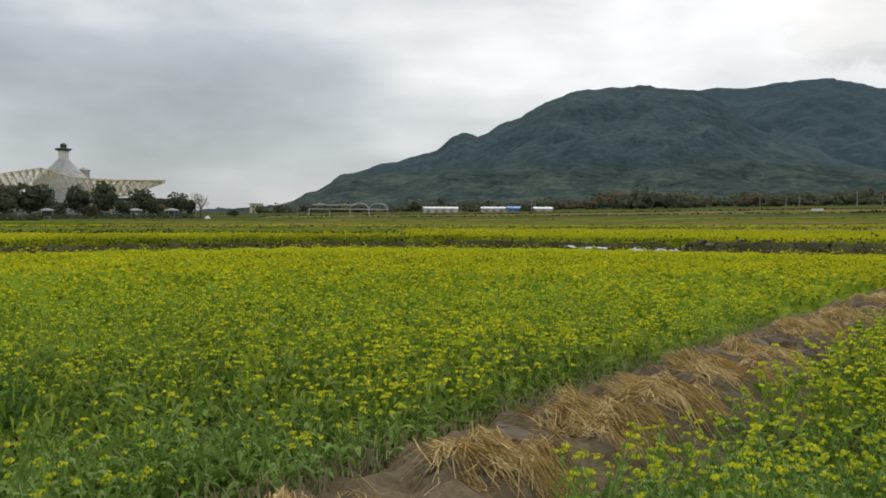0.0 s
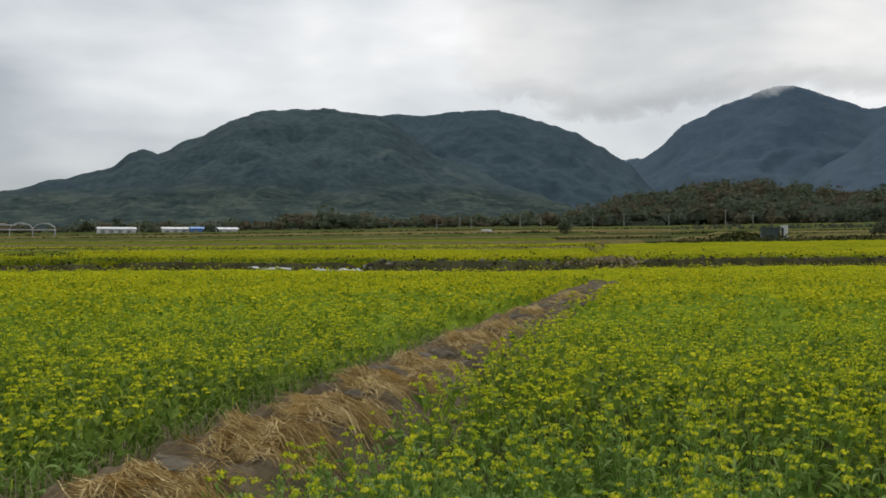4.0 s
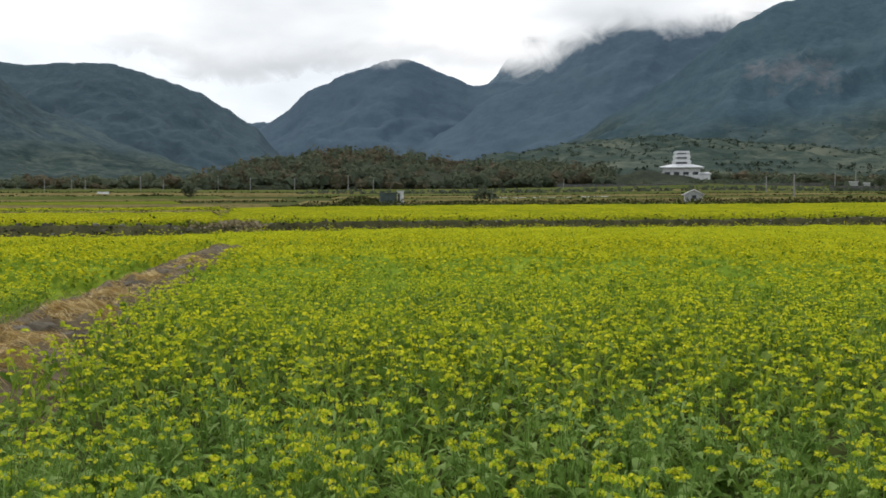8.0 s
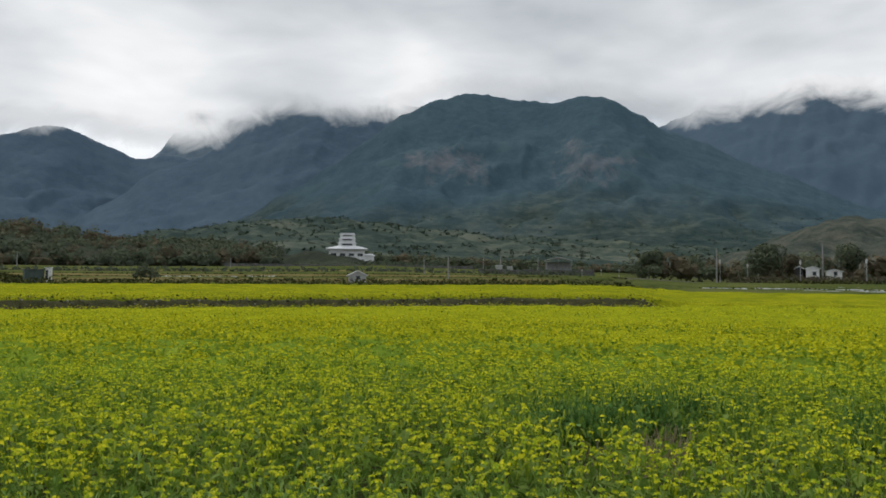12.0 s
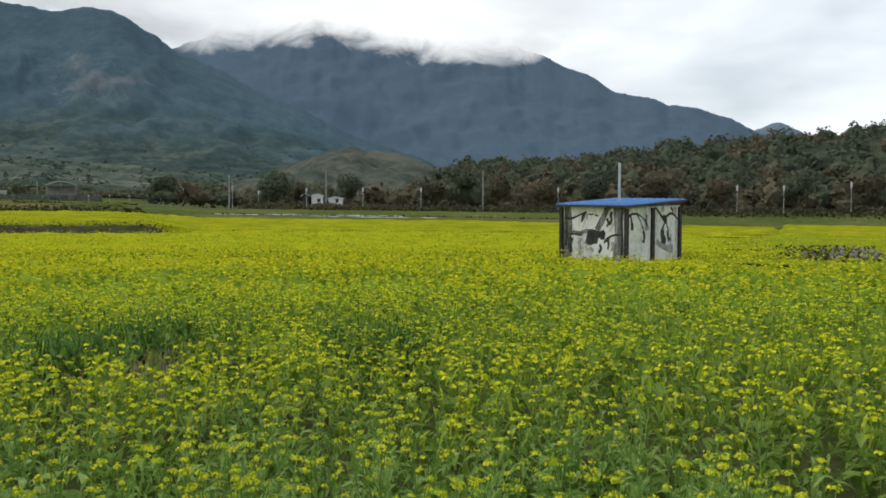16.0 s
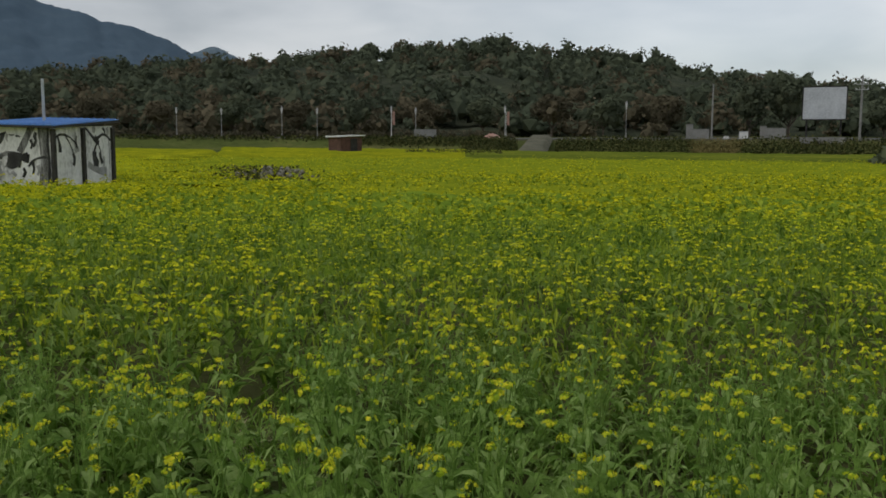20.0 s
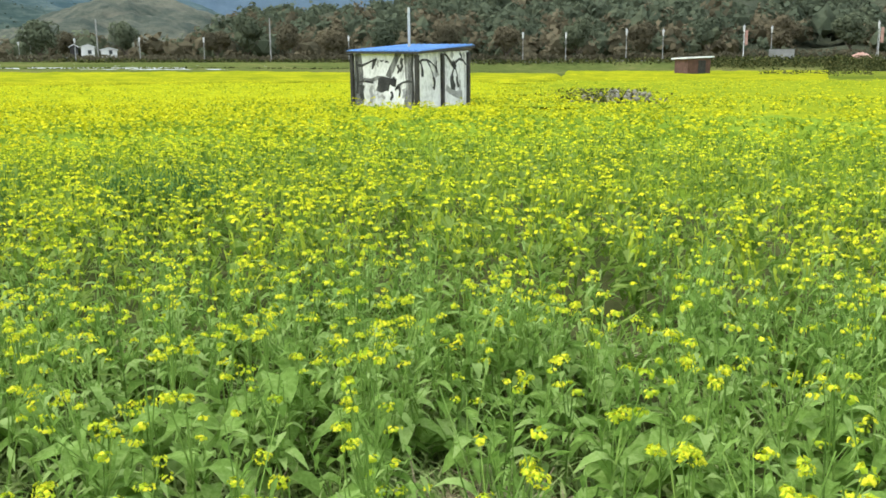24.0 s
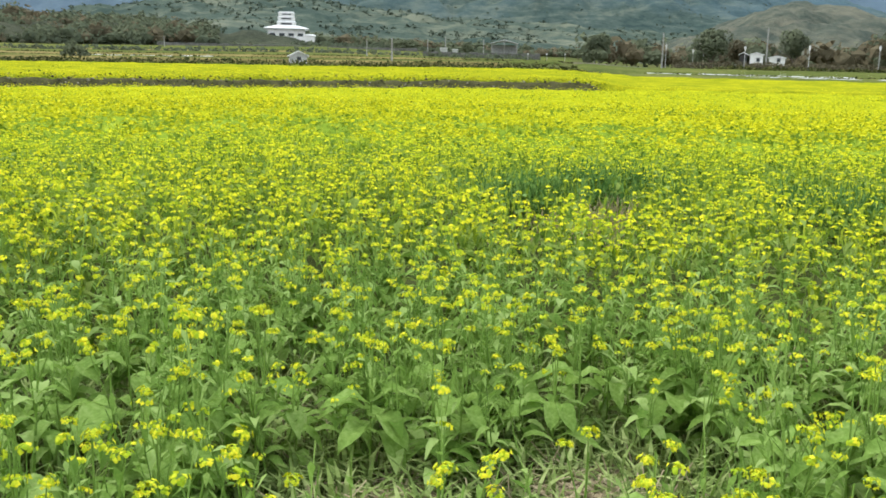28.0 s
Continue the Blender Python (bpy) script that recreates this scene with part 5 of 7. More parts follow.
# ---------------------------------------------------------------- the earth bund with straw
def along(s):
    """Point and direction on the bund's centre line at a distance from its start."""
    seg = np.hypot(*np.diff(BUND, axis=0).T)
    c = np.concatenate([[0], np.cumsum(seg)])
    x, y = np.interp(s, c, BUND[:, 0]), np.interp(s, c, BUND[:, 1])
    x2, y2 = np.interp(s + 0.05, c, BUND[:, 0]), np.interp(s + 0.05, c, BUND[:, 1])
    return x, y, x2 - x, y2 - y, c[-1]


STRAW = [(5.15, 0.0, 0.30, 14, 95, 0.08), (6.5, 0.08, 0.28, 14, 95, 0.09), (7.4, 0.10, 0.28, 14, 95, 0.10), (8.9, 0.06, 0.42, 18, 90, 0.10), (10.3, 0.0, 0.5, 10, 60, 0.06), (12.5, 0.12, 0.55, 18, 70, 0.10), (14.6, 0.0, 0.6, 10, 50, 0.07),
         (18.0, 0.0, 0.9, 12, 50, 0.07), (23.0, 0.0, 1.2, 12, 40, 0.07), (3.6, -0.1, 0.4, 8, 70, 0.05)]
b_len = along(0)[4]
b_s, b_w = np.arange(0, b_len - 0.06, 0.05), np.linspace(-1.0, 1.0, 37)
bx, by, bdx, bdy, _ = along(b_s)
nrm = np.hypot(bdx, bdy)
nx, ny = bdy / nrm, -bdx / nrm
half = 0.88 + 0.18 * fbm(b_s * 0.6, 0 * b_s, 3, 2)
BW = b_w[None, :] * half[:, None]
BX, BY = bx[:, None] + nx[:, None] * BW, by[:, None] + ny[:, None] * BW
crown_h = (0.24 + 0.10 * fbm(b_s * 0.8, 0 * b_s + 4, 6, 3))[:, None]
BZ = crown_h * (1 - smooth01((np.abs(b_w)[None, :] - 0.35) / 0.6)) + (fbm(BX * 5, BY * 5, 14, 4) - 0.5) * 0.36 * (1 - np.abs(b_w)[None, :] * 0.7) + (fbm(BX * 17, BY * 17, 15, 3) - 0.5) * 0.11 - 0.03
BZ = BZ - 0.35 * (1 - smooth01((b_s - 0.2) / 1.6))[:, None] - 0.35 * (1 - smooth01((b_s[-1] - b_s) / 1.5))[:, None]
bund = new("field_bund", mesh_np("field_bund", np.stack([BX, BY, BZ + land(BX, BY)], -1).reshape(-1, 3), grid_faces(len(b_s), len(b_w)), M["soil"]))
tagged(bund, "trodden brown earth bund between two fields", "bund", kind="structure")


def rock_mesh(name, rng, mat, sub=2):
    bm = bmesh.new()
    bmesh.ops.create_icosphere(bm, subdivisions=sub, radius=0.5)
    sc = rng.uniform(0.7, 1.2, 3)
    off = rng.uniform(0, 50, 3)
    for v in bm.verts:
        k = 1 + 0.45 * (noise.noise(Vector(v.co * 2.2) + Vector(off)))
        v.co = Vector((v.co.x * sc[0] * k, v.co.y * sc[1] * k, v.co.z * 0.7 * k))
    return finish(bm, name, mat, False)


rng = np.random.default_rng(21)
clods = [rock_mesh("earth_clod", rng, M["clod"]) for _ in range(6)]
for i in range(290):
    s = 2.0 + (b_len - 2.5) * rng.random() ** 1.2
    x, y, dx, dy, _ = along(s)
    n = math.hypot(dx, dy)
    w = rng.normal() * 0.24 + (0.42 if i % 4 else -0.1)
    px, py = x + dy / n * w, y - dx / n * w
    size = 0.07 + 0.30 * rng.random() ** 2.0 if s < 9 else 0.12 + 0.40 * rng.random() ** 1.6
    ob = new("earth_clod", clods[i % 6])
    ob.matrix_basis = pose(px, py, lz(px, py) + 0.22 * (1 - min(1, abs(w) / 0.9)) + 0.02, rng.uniform(-20, 20), rng.uniform(-20, 20), rng.uniform(0, 360)) @ Matrix.Diagonal((size, size, size * 0.8, 1))
    tagged(ob, "dry grey-brown clod of earth on the bund", "clod", "clods on the bund")


def straw_mesh(name, rng, n, length, spread, height, across, mat):
    """A heap of loose, curved straw blades combed roughly one way."""
    a = rng.normal(size=n) * 0.75 + np.where(rng.random(n) < 0.5, 0.0, math.pi)
    cx, cy = rng.normal(size=n) * spread * 0.55, rng.normal(size=n) * across * 0.42
    top = height * np.exp(-(cx / spread) ** 2 * 1.6 - (cy / across) ** 2 * 1.6) * rng.uniform(0.55, 1.08, n)
    L = rng.uniform(0.5, 1.0, n) * length
    V = np.zeros((n, 8, 3))
    for k, s in enumerate((-0.5, -0.17, 0.17, 0.5)):
        x, y = cx + np.sin(a) * 0 + np.cos(a + 1.3) * L * s, cy + np.sin(a + 1.3) * L * s
        z = np.maximum(top - height * 0.75 * (2 * abs(s)) ** 2 * rng.uniform(0.1, 1.0, n), -0.06) + rng.uniform(0, 0.04, n)
        wx, wy = -np.sin(a + 1.3) * 0.0026, np.cos(a + 1.3) * 0.0026
        V[:, 2 * k] = np.stack([x - wx, y - wy, z], -1)
        V[:, 2 * k + 1] = np.stack([x + wx, y + wy, z + 0.002], -1)
    F = np.array([(0, 1, 3, 2), (2, 3, 5, 4), (4, 5, 7, 6)])
    F = (F[None] + (np.arange(n) * 8)[:, None, None]).reshape(-1, 4)
    return mesh_np(name, V.reshape(-1, 3), F, mat, False)


def bund_height(s, w):
    """Height of the bund's surface at a distance along it and across it."""
    i = np.clip(np.round(s / 0.05).astype(int), 0, len(b_s) - 1)
    j = np.clip((w / half[i] + 1) / 2 * (len(b_w) - 1), 0, len(b_w) - 1.001)
    j0 = j.astype(int)
    return BZ[i, j0] * (1 - (j - j0)) + BZ[i, j0 + 1] * (j - j0)


def draped_straw(name, rng, s0, w0, span, tufts, blades, thick):
    """Tufts of rice straw thrown over the crest, hanging down the bund's side."""
    n = tufts * blades
    k = np.repeat(np.arange(tufts), blades)
    ts, tw = s0 + rng.normal(size=tufts) * span * 0.5, w0 + rng.normal(size=tufts) * 0.13
    ta, tl = rng.normal(size=tufts) * 0.5, rng.uniform(0.26, 0.52, tufts)
    s, w = ts[k] + rng.normal(size=n) * 0.07, tw[k] + rng.normal(size=n) * 0.06
    a = ta[k] + rng.normal(size=n) * 0.26
    a = np.where(rng.random(n) < 0.10, rng.uniform(0, 6.28, n), a)
    L = tl[k] * rng.uniform(0.5, 1.15, n)
    layer = thick * rng.random(n) ** 0.7 * np.exp(-((ts[k] - s0) / span) ** 2)
    curl = rng.normal(size=n) * 0.35
    V = np.zeros((n, 8, 3))
    for q, u in enumerate((-0.25, 0.1, 0.45, 0.8)):
        ps, pw = s + np.sin(a + curl * u) * L * u, w + np.cos(a + curl * u) * L * u
        x, y, dx, dy, _ = along(ps)
        m = np.hypot(dx, dy)
        z = bund_height(ps, pw) + layer * (1 - 0.75 * np.maximum(u, 0)) + 0.012 + 0.05 * rng.random(n) * (u > 0.7) * (rng.random(n) < 0.15)
        px, py = x + dy / m * pw, y - dx / m * pw
        z = z + land(px, py)
        e = 0.0030 * (1.0 if abs(u) < 0.5 else 0.6)
        V[:, 2 * q] = np.stack([px - e, py + e * 0.5, z], -1)
        V[:, 2 * q + 1] = np.stack([px + e, py - e * 0.5, z + 0.002], -1)
    Fq = np.array([(0, 1, 3, 2), (2, 3, 5, 4), (4, 5, 7, 6)])
    Fq = (Fq[None] + (np.arange(n) * 8)[:, None, None]).reshape(-1, 4)
    ob = new(name, mesh_np(name, V.reshape(-1, 3), Fq, M["straw"], False))
    return tagged(ob, "golden rice straw thrown over the bund's crest", "straw", "straw heaps on the bund", "stuff")


for s0, w0, span, tufts, blades, thick in STRAW:
    draped_straw("straw_heap", rng, s0, w0, span, tufts, int(blades * 1.25), thick * 1.5)
# thin scattered straw between the heaps
draped_straw("straw_heap", rng, 8.0, 0.0, 5.0, 60, 22, 0.03)
draped_straw("straw_heap", rng, 16.0, -0.05, 6.0, 60, 16, 0.03)
for i, (px, py, spread) in enumerate(((2.72, 1.03, 0.34), (3.15, 0.38, 0.38), (-2.4, 5.85, 0.55), (8.3, 1.75, 0.45), (2.95, -1.3, 0.3))):
    ob = new("straw_litter", straw_mesh("straw_litter", rng, 1100, 0.26, spread, 0.05, spread * 0.8, M["stubble"]))
    ob.matrix_basis = pose(px, py, lz(px, py) + 0.0, 0, 0, 40 * i)
    tagged(ob, "flat litter of old straw on bare soil", "straw", "litter in the field", "stuff")


def stubble_mesh(xs, ys, hs, rng):
    pieces = []
    for x, y, h in zip(xs, ys, hs):
        h = h * rng.uniform(0.5, 1.1)
        v, f = stalk((x, y, lz(x, y)), (x + rng.normal() * 0.09, y + rng.normal() * 0.09, lz(x, y) + h), 0.0045)
        pieces.append((v, f))
    return mesh_np("rice_stubble", *gather(pieces), M["stubble"], False)


sx, sy, sh = [], [], []
for i in range(1900):
    s = 3.4 + 12 * rng.random() ** 1.3
    x, y, dx, dy, _ = along(s)
    n1 = math.hypot(dx, dy)
    w = -0.60 + rng.normal() * 0.13
    sx.append(x + dy / n1 * w), sy.append(y - dx / n1 * w), sh.append(0.30)
for cx, cy, br in BARE:
    for i in range(int((200 if math.hypot(cx, cy) < 6 else 120 if cx < 0 else 420) * br)):
        sx.append(cx + rng.normal() * br * 0.55), sy.append(cy + rng.normal() * br * 0.55), sh.append(0.12 if math.hypot(cx, cy) < 6 or cx < 0 else 0.34)
stub = new("rice_stubble", stubble_mesh(np.array(sx), np.array(sy), sh, rng))
tagged(stub, "dry cut rice stubble along the bund and in bare spots", "stubble", kind="stuff")


# ---------------------------------------------------------------- dark stone bank at the field's end
def bank(name, az0, az1, height, depth, label, seed, density=5.0, big=0.34, earth="bankearth"):
    rg = np.random.default_rng(seed)
    az = np.arange(az0, az1, 0.25)
    cs = np.linspace(-1, 1, 9)
    A, C = np.meshgrid(az, cs, indexing="ij")
    R = wall_radius(A) + C * depth * (0.8 + 0.4 * fbm(A * 2, 0 * A, seed, 2))
    X, Y = R * np.sin(np.radians(A)), R * np.cos(np.radians(A))
    ends = smooth01((A - az0) / 1.2 + 0.15) * smooth01((az1 - A) / 1.2 + 0.15)
    Z = land(X, Y) + 0.7 * height * ends * (1 - C * C) * (0.6 + 0.7 * fbm(A * 1.2, C * 1.5, seed + 1, 3)) - 0.12 * (np.abs(C) > 0.99)
    core = new(name, mesh_np(name, np.stack([X, Y, Z], -1).reshape(-1, 3), grid_faces(len(az), len(cs)), M["bankearth"]))
    tagged(core, label, "stone bank", kind="structure")
    core.data.materials[0] = M[earth]
    length = math.radians(az1 - az0) * 50
    V, F, o = [], [], 0
    base = [rock_mesh("field_stone", rg, M["darkstone"], 1) for _ in range(5)]
    tmpl = []
    for b in base:
        v = np.array([p.co[:] for p in b.vertices])
        f = np.array([p.vertices[:] for p in b.polygons])
        tmpl.append((v, f))
        bpy.data.meshes.remove(b)
    for i in range(int(length * density)):
        a, c = rg.uniform(az0, az1), rg.uniform(-1, 0.8)
        r = float(wall_radius(a)) + c * depth
        p = heading(a) * r
        z = lz(p.x, p.y) + height * (1 - c * c) * rg.uniform(0.3, 0.9) * min(1.0, (a - az0) / 1.2 + 0.2, (az1 - a) / 1.2 + 0.2)
        v, f = tmpl[i % 5]
        s = rg.uniform(0.4, 1.0) * big
        V.append(v * s + (p.x, p.y, z))
        F.append(f + o)
        o += len(v)
    part("field_stones", mesh_np("field_stones", np.concatenate(V), np.concatenate(F), M["darkstone"], False), M["darkstone"], core)["kind"] = "stuff"
    # weeds and dead stalks on the bank
    n = int(length * 70)
    a = rg.uniform(az0, az1, n)
    r = wall_radius(a) + rg.uniform(-1.1, 1.2, n) * depth
    x, y = r * np.sin(np.radians(a)), r * np.cos(np.radians(a))
    z = land(x, y) + height * rg.uniform(0.1, 1.1, n) * (0.5 + 1.0 * fbm(a * 1.5, 0 * a, seed, 3))
    v, f = quads_cloud(np.stack([x, y, z], -1), rg.uniform(0.03, 0.085, n), rg)
    cut = len(f) // 2
    part("weeds", mesh_np("weeds", v[: 4 * cut], f[:cut], M["weed"], False), M["weed"], core)["kind"] = "stuff"
    part("grass_tufts", mesh_np("grass_tufts", v[4 * cut :], f[cut:] - 4 * cut, M["bankgrass"], False), M["bankgrass"], core)["kind"] = "stuff"
    return core


bank("earth_bank", -33, -1, 0.28, 0.6, "weedy dark earth and stone bank between fields", 85, 3.0, 0.24)
bank("stone_bank", -1, 14.5, 0.42, 0.7, "low dark bank of stones and weeds between fields", 81, 3.0, 0.26)
bank("stone_bank", 14.5, 27.8, 0.55, 1.5, "wide heap of dark field stones at the field's end", 82, 9.0, 0.36)
bank("earth_bank", 27.5, 32, 0.35, 0.9, "brown earth bank with dry grass", 83, 2.0, 0.25)
bank("stone_bank", 32, 78.2, 0.60, 0.65, "low dark bank of stones and weeds below the mustard terrace", 84, 11.0, 0.26)


def film_sheet(name, az0, az1, r, width, label, rng, lift=0.1, wave=0.12, arch=0.0, mat="plastic"):
    a, c = np.linspace(az0, az1, 60), np.linspace(-0.5, 0.5, 7)
    A, C = np.meshgrid(a, c, indexing="ij")
    R = (r if r else wall_radius(A) - 1.1) + C * width
    X, Y = R * np.sin(np.radians(A)), R * np.cos(np.radians(A))
    Z = land(X, Y) + lift + (fbm(A * 3, C * 2, int(az0 * 7) % 50, 3) - 0.3) * wave * 2 + arch * (1 - 4 * C * C)
    ob = new(name, mesh_np(name, np.stack([X, Y, Z], -1).reshape(-1, 3), grid_faces(len(a), len(c)), M[mat]))
    md = ob.modifiers.new("thick", "SOLIDIFY")
    md.thickness = 0.02
    return tagged(ob, label, "plastic sheet")


film_sheet("plastic_film", 7.4, 10.1, 0, 0.8, "crumpled silver plastic film lying along the bank", rng, 0.42, 0.15)
film_sheet("plastic_film", 11.4, 14.7, 0, 0.8, "crumpled silver plastic film lying along the bank", rng, 0.36, 0.15)
for a0, a1, r, w in ((80.6, 83.2, 119, 0.7), (83.6, 92.4, 121, 0.8), (93.0, 95.6, 122, 0.7), (80.2, 84.4, 136, 0.8), (85.4, 88.6, 138, 0.8), (89.2, 93.8, 137, 0.9), (94.4, 97.6, 136, 0.8), (91.0, 96.2, 130, 0.6), (79.8, 86.0, 128, 0.7), (87.2, 90.0, 129, 0.7), (86.4, 95.0, 114, 0.7), (96.4, 100.2, 127, 0.8), (45.8, 48.6, 168, 0.9), (49.0, 51.4, 169, 0.9), (51.9, 53.8, 172, 0.9)):
    film_sheet("mulch_film", a0, a1, r, w, "thin pale plastic mulch film over a vegetable bed", rng, 0.20, 0.05, 0.10, "mulch")


# ---------------------------------------------------------------- painted field shed
SHED_TURN = -50.5
solid_prism, solid_box, solid_bar = prism, box, bar


def shed():
    c = heading(106.9) * 27.8
    # u runs along the wall with the low eave, v along the gable wall; both start at the near corner
    def sw(p):
        return (p[1], p[0], p[2])

    def prism(points, depth_vec, solid=solid_prism):
        return solid([sw(p) for p in points], sw(depth_vec))

    def box(cx, cy, cz, sx, sy, sz, bevel=0.0, solid=solid_box):
        return solid(cy, cx, cz, sy, sx, sz, 0.0, bevel)

    def bar(a, b, r1, r2=None, sides=6, solid=solid_bar):
        return solid(sw(a), sw(b), r1, r2, sides)

    m = pose(c.x, c.y, lz(c.x, c.y), 0, 0, SHED_TURN)
    t = thing("field_shed", m, "small white field shed with black ink paintings and blue metal roof", "shed")
    W, D, H0, H1 = 2.4, 3.0, 2.0, 2.11
    part("wall", prism([(0, 0, -0.1), (W, 0, -0.1), (W, 0, H0 + 0.05), (0, 0, H0)], (0, 0.08, 0)), M["shedwall"], t)
    part("wall", prism([(0, 0.082, -0.1), (0, D, -0.1), (0, D, H1), (0, 0.082, H0)], (0.08, 0, 0)), M["shedwall"], t)
    part("wall", prism([(W, 0.082, -0.1), (W, D, -0.1), (W, D, H1 + 0.05), (W, 0.082, H0 + 0.05)], (-0.08, 0, 0)), M["shedwall"], t)
    part("wall", prism([(0.082, D, -0.1), (W - 0.082, D, -0.1), (W - 0.082, D, H1 + 0.05), (0.082, D, H1)], (0, -0.08, 0)), M["shedwall"], t)
    for px, py, h in ((-0.03, -0.03, H0), (-0.035, 1.38, (H0 + H1) / 2), (-0.03, D - 0.05, H1), (W + 0.02, -0.03, H0 + 0.04)):
        part("post", box(px, py, h / 2 - 0.05, 0.11, 0.13, h, bevel=0.01), M["darkframe"], t)
    k = 0.075
    o = 0.15
    HR = H0 + k * D
    roof = prism([(-o, -o, H0 - k * o + 0.02), (-o, D + o, HR + k * o + 0.02), (-o, D + o, HR + k * o + 0.07), (-o, -o, H0 - k * o + 0.07)], (W + 2 * o, 0, 0.06))
    rf = part("roof", roof, M["blueroof"], t, "blue corrugated metal roof")
    for i in range(12):
        x = -o + 0.1 + i * (W + 2 * o - 0.2) / 11
        e = 0.06 * (x + o) / (W + 2 * o) + 0.01
        part("roof_rib", bar((x, -o, H0 - k * o + 0.07 + e), (x, D + o, HR + k * o + 0.07 + e), 0.018, None, 4), M["blueroof"], rf)
    fascia = prism([(-o - 0.02, -o, H0 - k * o - 0.02), (-o - 0.02, D + o, HR + k * o - 0.02), (-o - 0.02, D + o, HR + k * o + 0.05), (-o - 0.02, -o, H0 - k * o + 0.05)], (0.018, 0, 0))
    part("fascia", fascia, M["darkframe"], t)
    part("fascia", prism([(-o, -o - 0.02, H0 - k * o - 0.02), (W + o, -o - 0.02, H0 - k * o + 0.04), (W + o, -o - 0.02, H0 - k * o + 0.11), (-o, -o - 0.02, H0 - k * o + 0.05)], (0, 0.018, 0)), M["darkframe"], t)
    st = part("vent_pipe", bar((1.4, 1.65, H0), (1.4, 1.65, 3.47), 0.045, 0.042, 8), M["steel"], t, "grey vent pipe above the roof")
    part("flashing", box(1.4, 1.65, H0 + 0.19, 0.5, 0.4, 0.08, bevel=0.03), M["concrete"], st)
    # ink paintings: brush strokes on the two walls
    rg = np.random.default_rng(4)

    def stroke(pts, w0, w1, face, mat="darkpaint"):
        n = len(pts)
        V = []
        for i, (u, z) in enumerate(pts):
            u2, z2 = pts[min(i + 1, n - 1)]
            u1, z1 = pts[max(i - 1, 0)]
            du, dz = u2 - u1, z2 - z1
            l = math.hypot(du, dz) or 1
            w = (w0 + (w1 - w0) * i / (n - 1)) / 2 * rg.uniform(0.75, 1.25)
            for s in (-1, 1):
                a, b = u - dz / l * w * s, z + du / l * w * s
                d = -0.004 if mat == "washpaint" else -0.006 if mat == "greypaint" else -0.008
                V.append((d, a, b) if face == "x" else (a, d, b))
        F = [(2 * i, 2 * i + 1, 2 * i + 3, 2 * i + 2) for i in range(n - 1)]
        me = bpy.data.meshes.new("brush_stroke")
        me.from_pydata(V, [], F)
        me.materials.append(M[mat])
        part("brush_stroke", me, M[mat], t)

    # gable wall: two panels with hanging branches
    for pts, w0, w1, mat in (
            ([(0.1, 1.72), (0.3, 1.80), (0.55, 1.80), (0.8, 1.72), (1.0, 1.60), (1.12, 1.46)], 0.07, 0.05, "darkpaint"),
            ([(0.20, 1.74), (0.26, 1.62), (0.30, 1.46), (0.30, 1.30)], 0.07, 0.14, "darkpaint"),
            ([(1.06, 1.88), (1.02, 1.70), (1.06, 1.48), (1.12, 1.30)], 0.08, 0.20, "greypaint"),
            ([(1.10, 1.78), (1.06, 1.60), (1.12, 1.42)], 0.05, 0.09, "darkpaint"),
            ([(0.58, 1.76), (0.76, 1.56), (0.88, 1.36), (0.92, 1.24)], 0.05, 0.04, "darkpaint"),
            ([(0.90, 1.28), (0.97, 1.14), (0.95, 1.00), (0.90, 0.92)], 0.10, 0.16, "darkpaint"),
            ([(1.52, 2.02), (1.70, 1.92), (1.90, 1.76), (2.08, 1.66)], 0.07, 0.09, "darkpaint"),
            ([(2.86, 1.66), (2.66, 1.80), (2.44, 1.84), (2.2, 1.74), (2.06, 1.66)], 0.08, 0.08, "darkpaint"),
            ([(1.96, 2.06), (2.0, 1.98), (1.96, 1.88)], 0.18, 0.14, "greypaint"),
            ([(2.46, 2.04), (2.56, 1.94), (2.60, 1.80)], 0.10, 0.06, "darkpaint"),
            ([(2.68, 2.04), (2.74, 1.90), (2.70, 1.78)], 0.14, 0.10, "greypaint"),
            ([(2.0, 1.74), (2.12, 1.64), (2.22, 1.56)], 0.22, 0.20, "darkpaint"),
            ([(2.12, 1.58), (2.02, 1.40), (1.96, 1.26)], 0.06, 0.08, "darkpaint"),
            ([(2.2, 1.58), (2.26, 1.42), (2.34, 1.28)], 0.05, 0.05, "darkpaint"),
            ([(1.98, 1.32), (1.98, 1.16), (2.06, 1.00), (2.04, 0.88)], 0.18, 0.30, "darkpaint"),
            ([(2.28, 1.30), (2.30, 1.12), (2.40, 0.96)], 0.14, 0.12, "darkpaint"),
            ([(2.46, 1.18), (2.50, 1.00), (2.44, 0.86)], 0.10, 0.07, "greypaint"),
            ([(1.62, 0.96), (1.86, 0.84), (2.2, 0.74), (2.6, 0.70)], 0.16, 0.26, "greypaint"),
            ([(2.76, 1.70), (2.80, 1.30), (2.78, 0.92)], 0.07, 0.05, "greypaint")):
        stroke(pts, w0, w1, "y", mat)
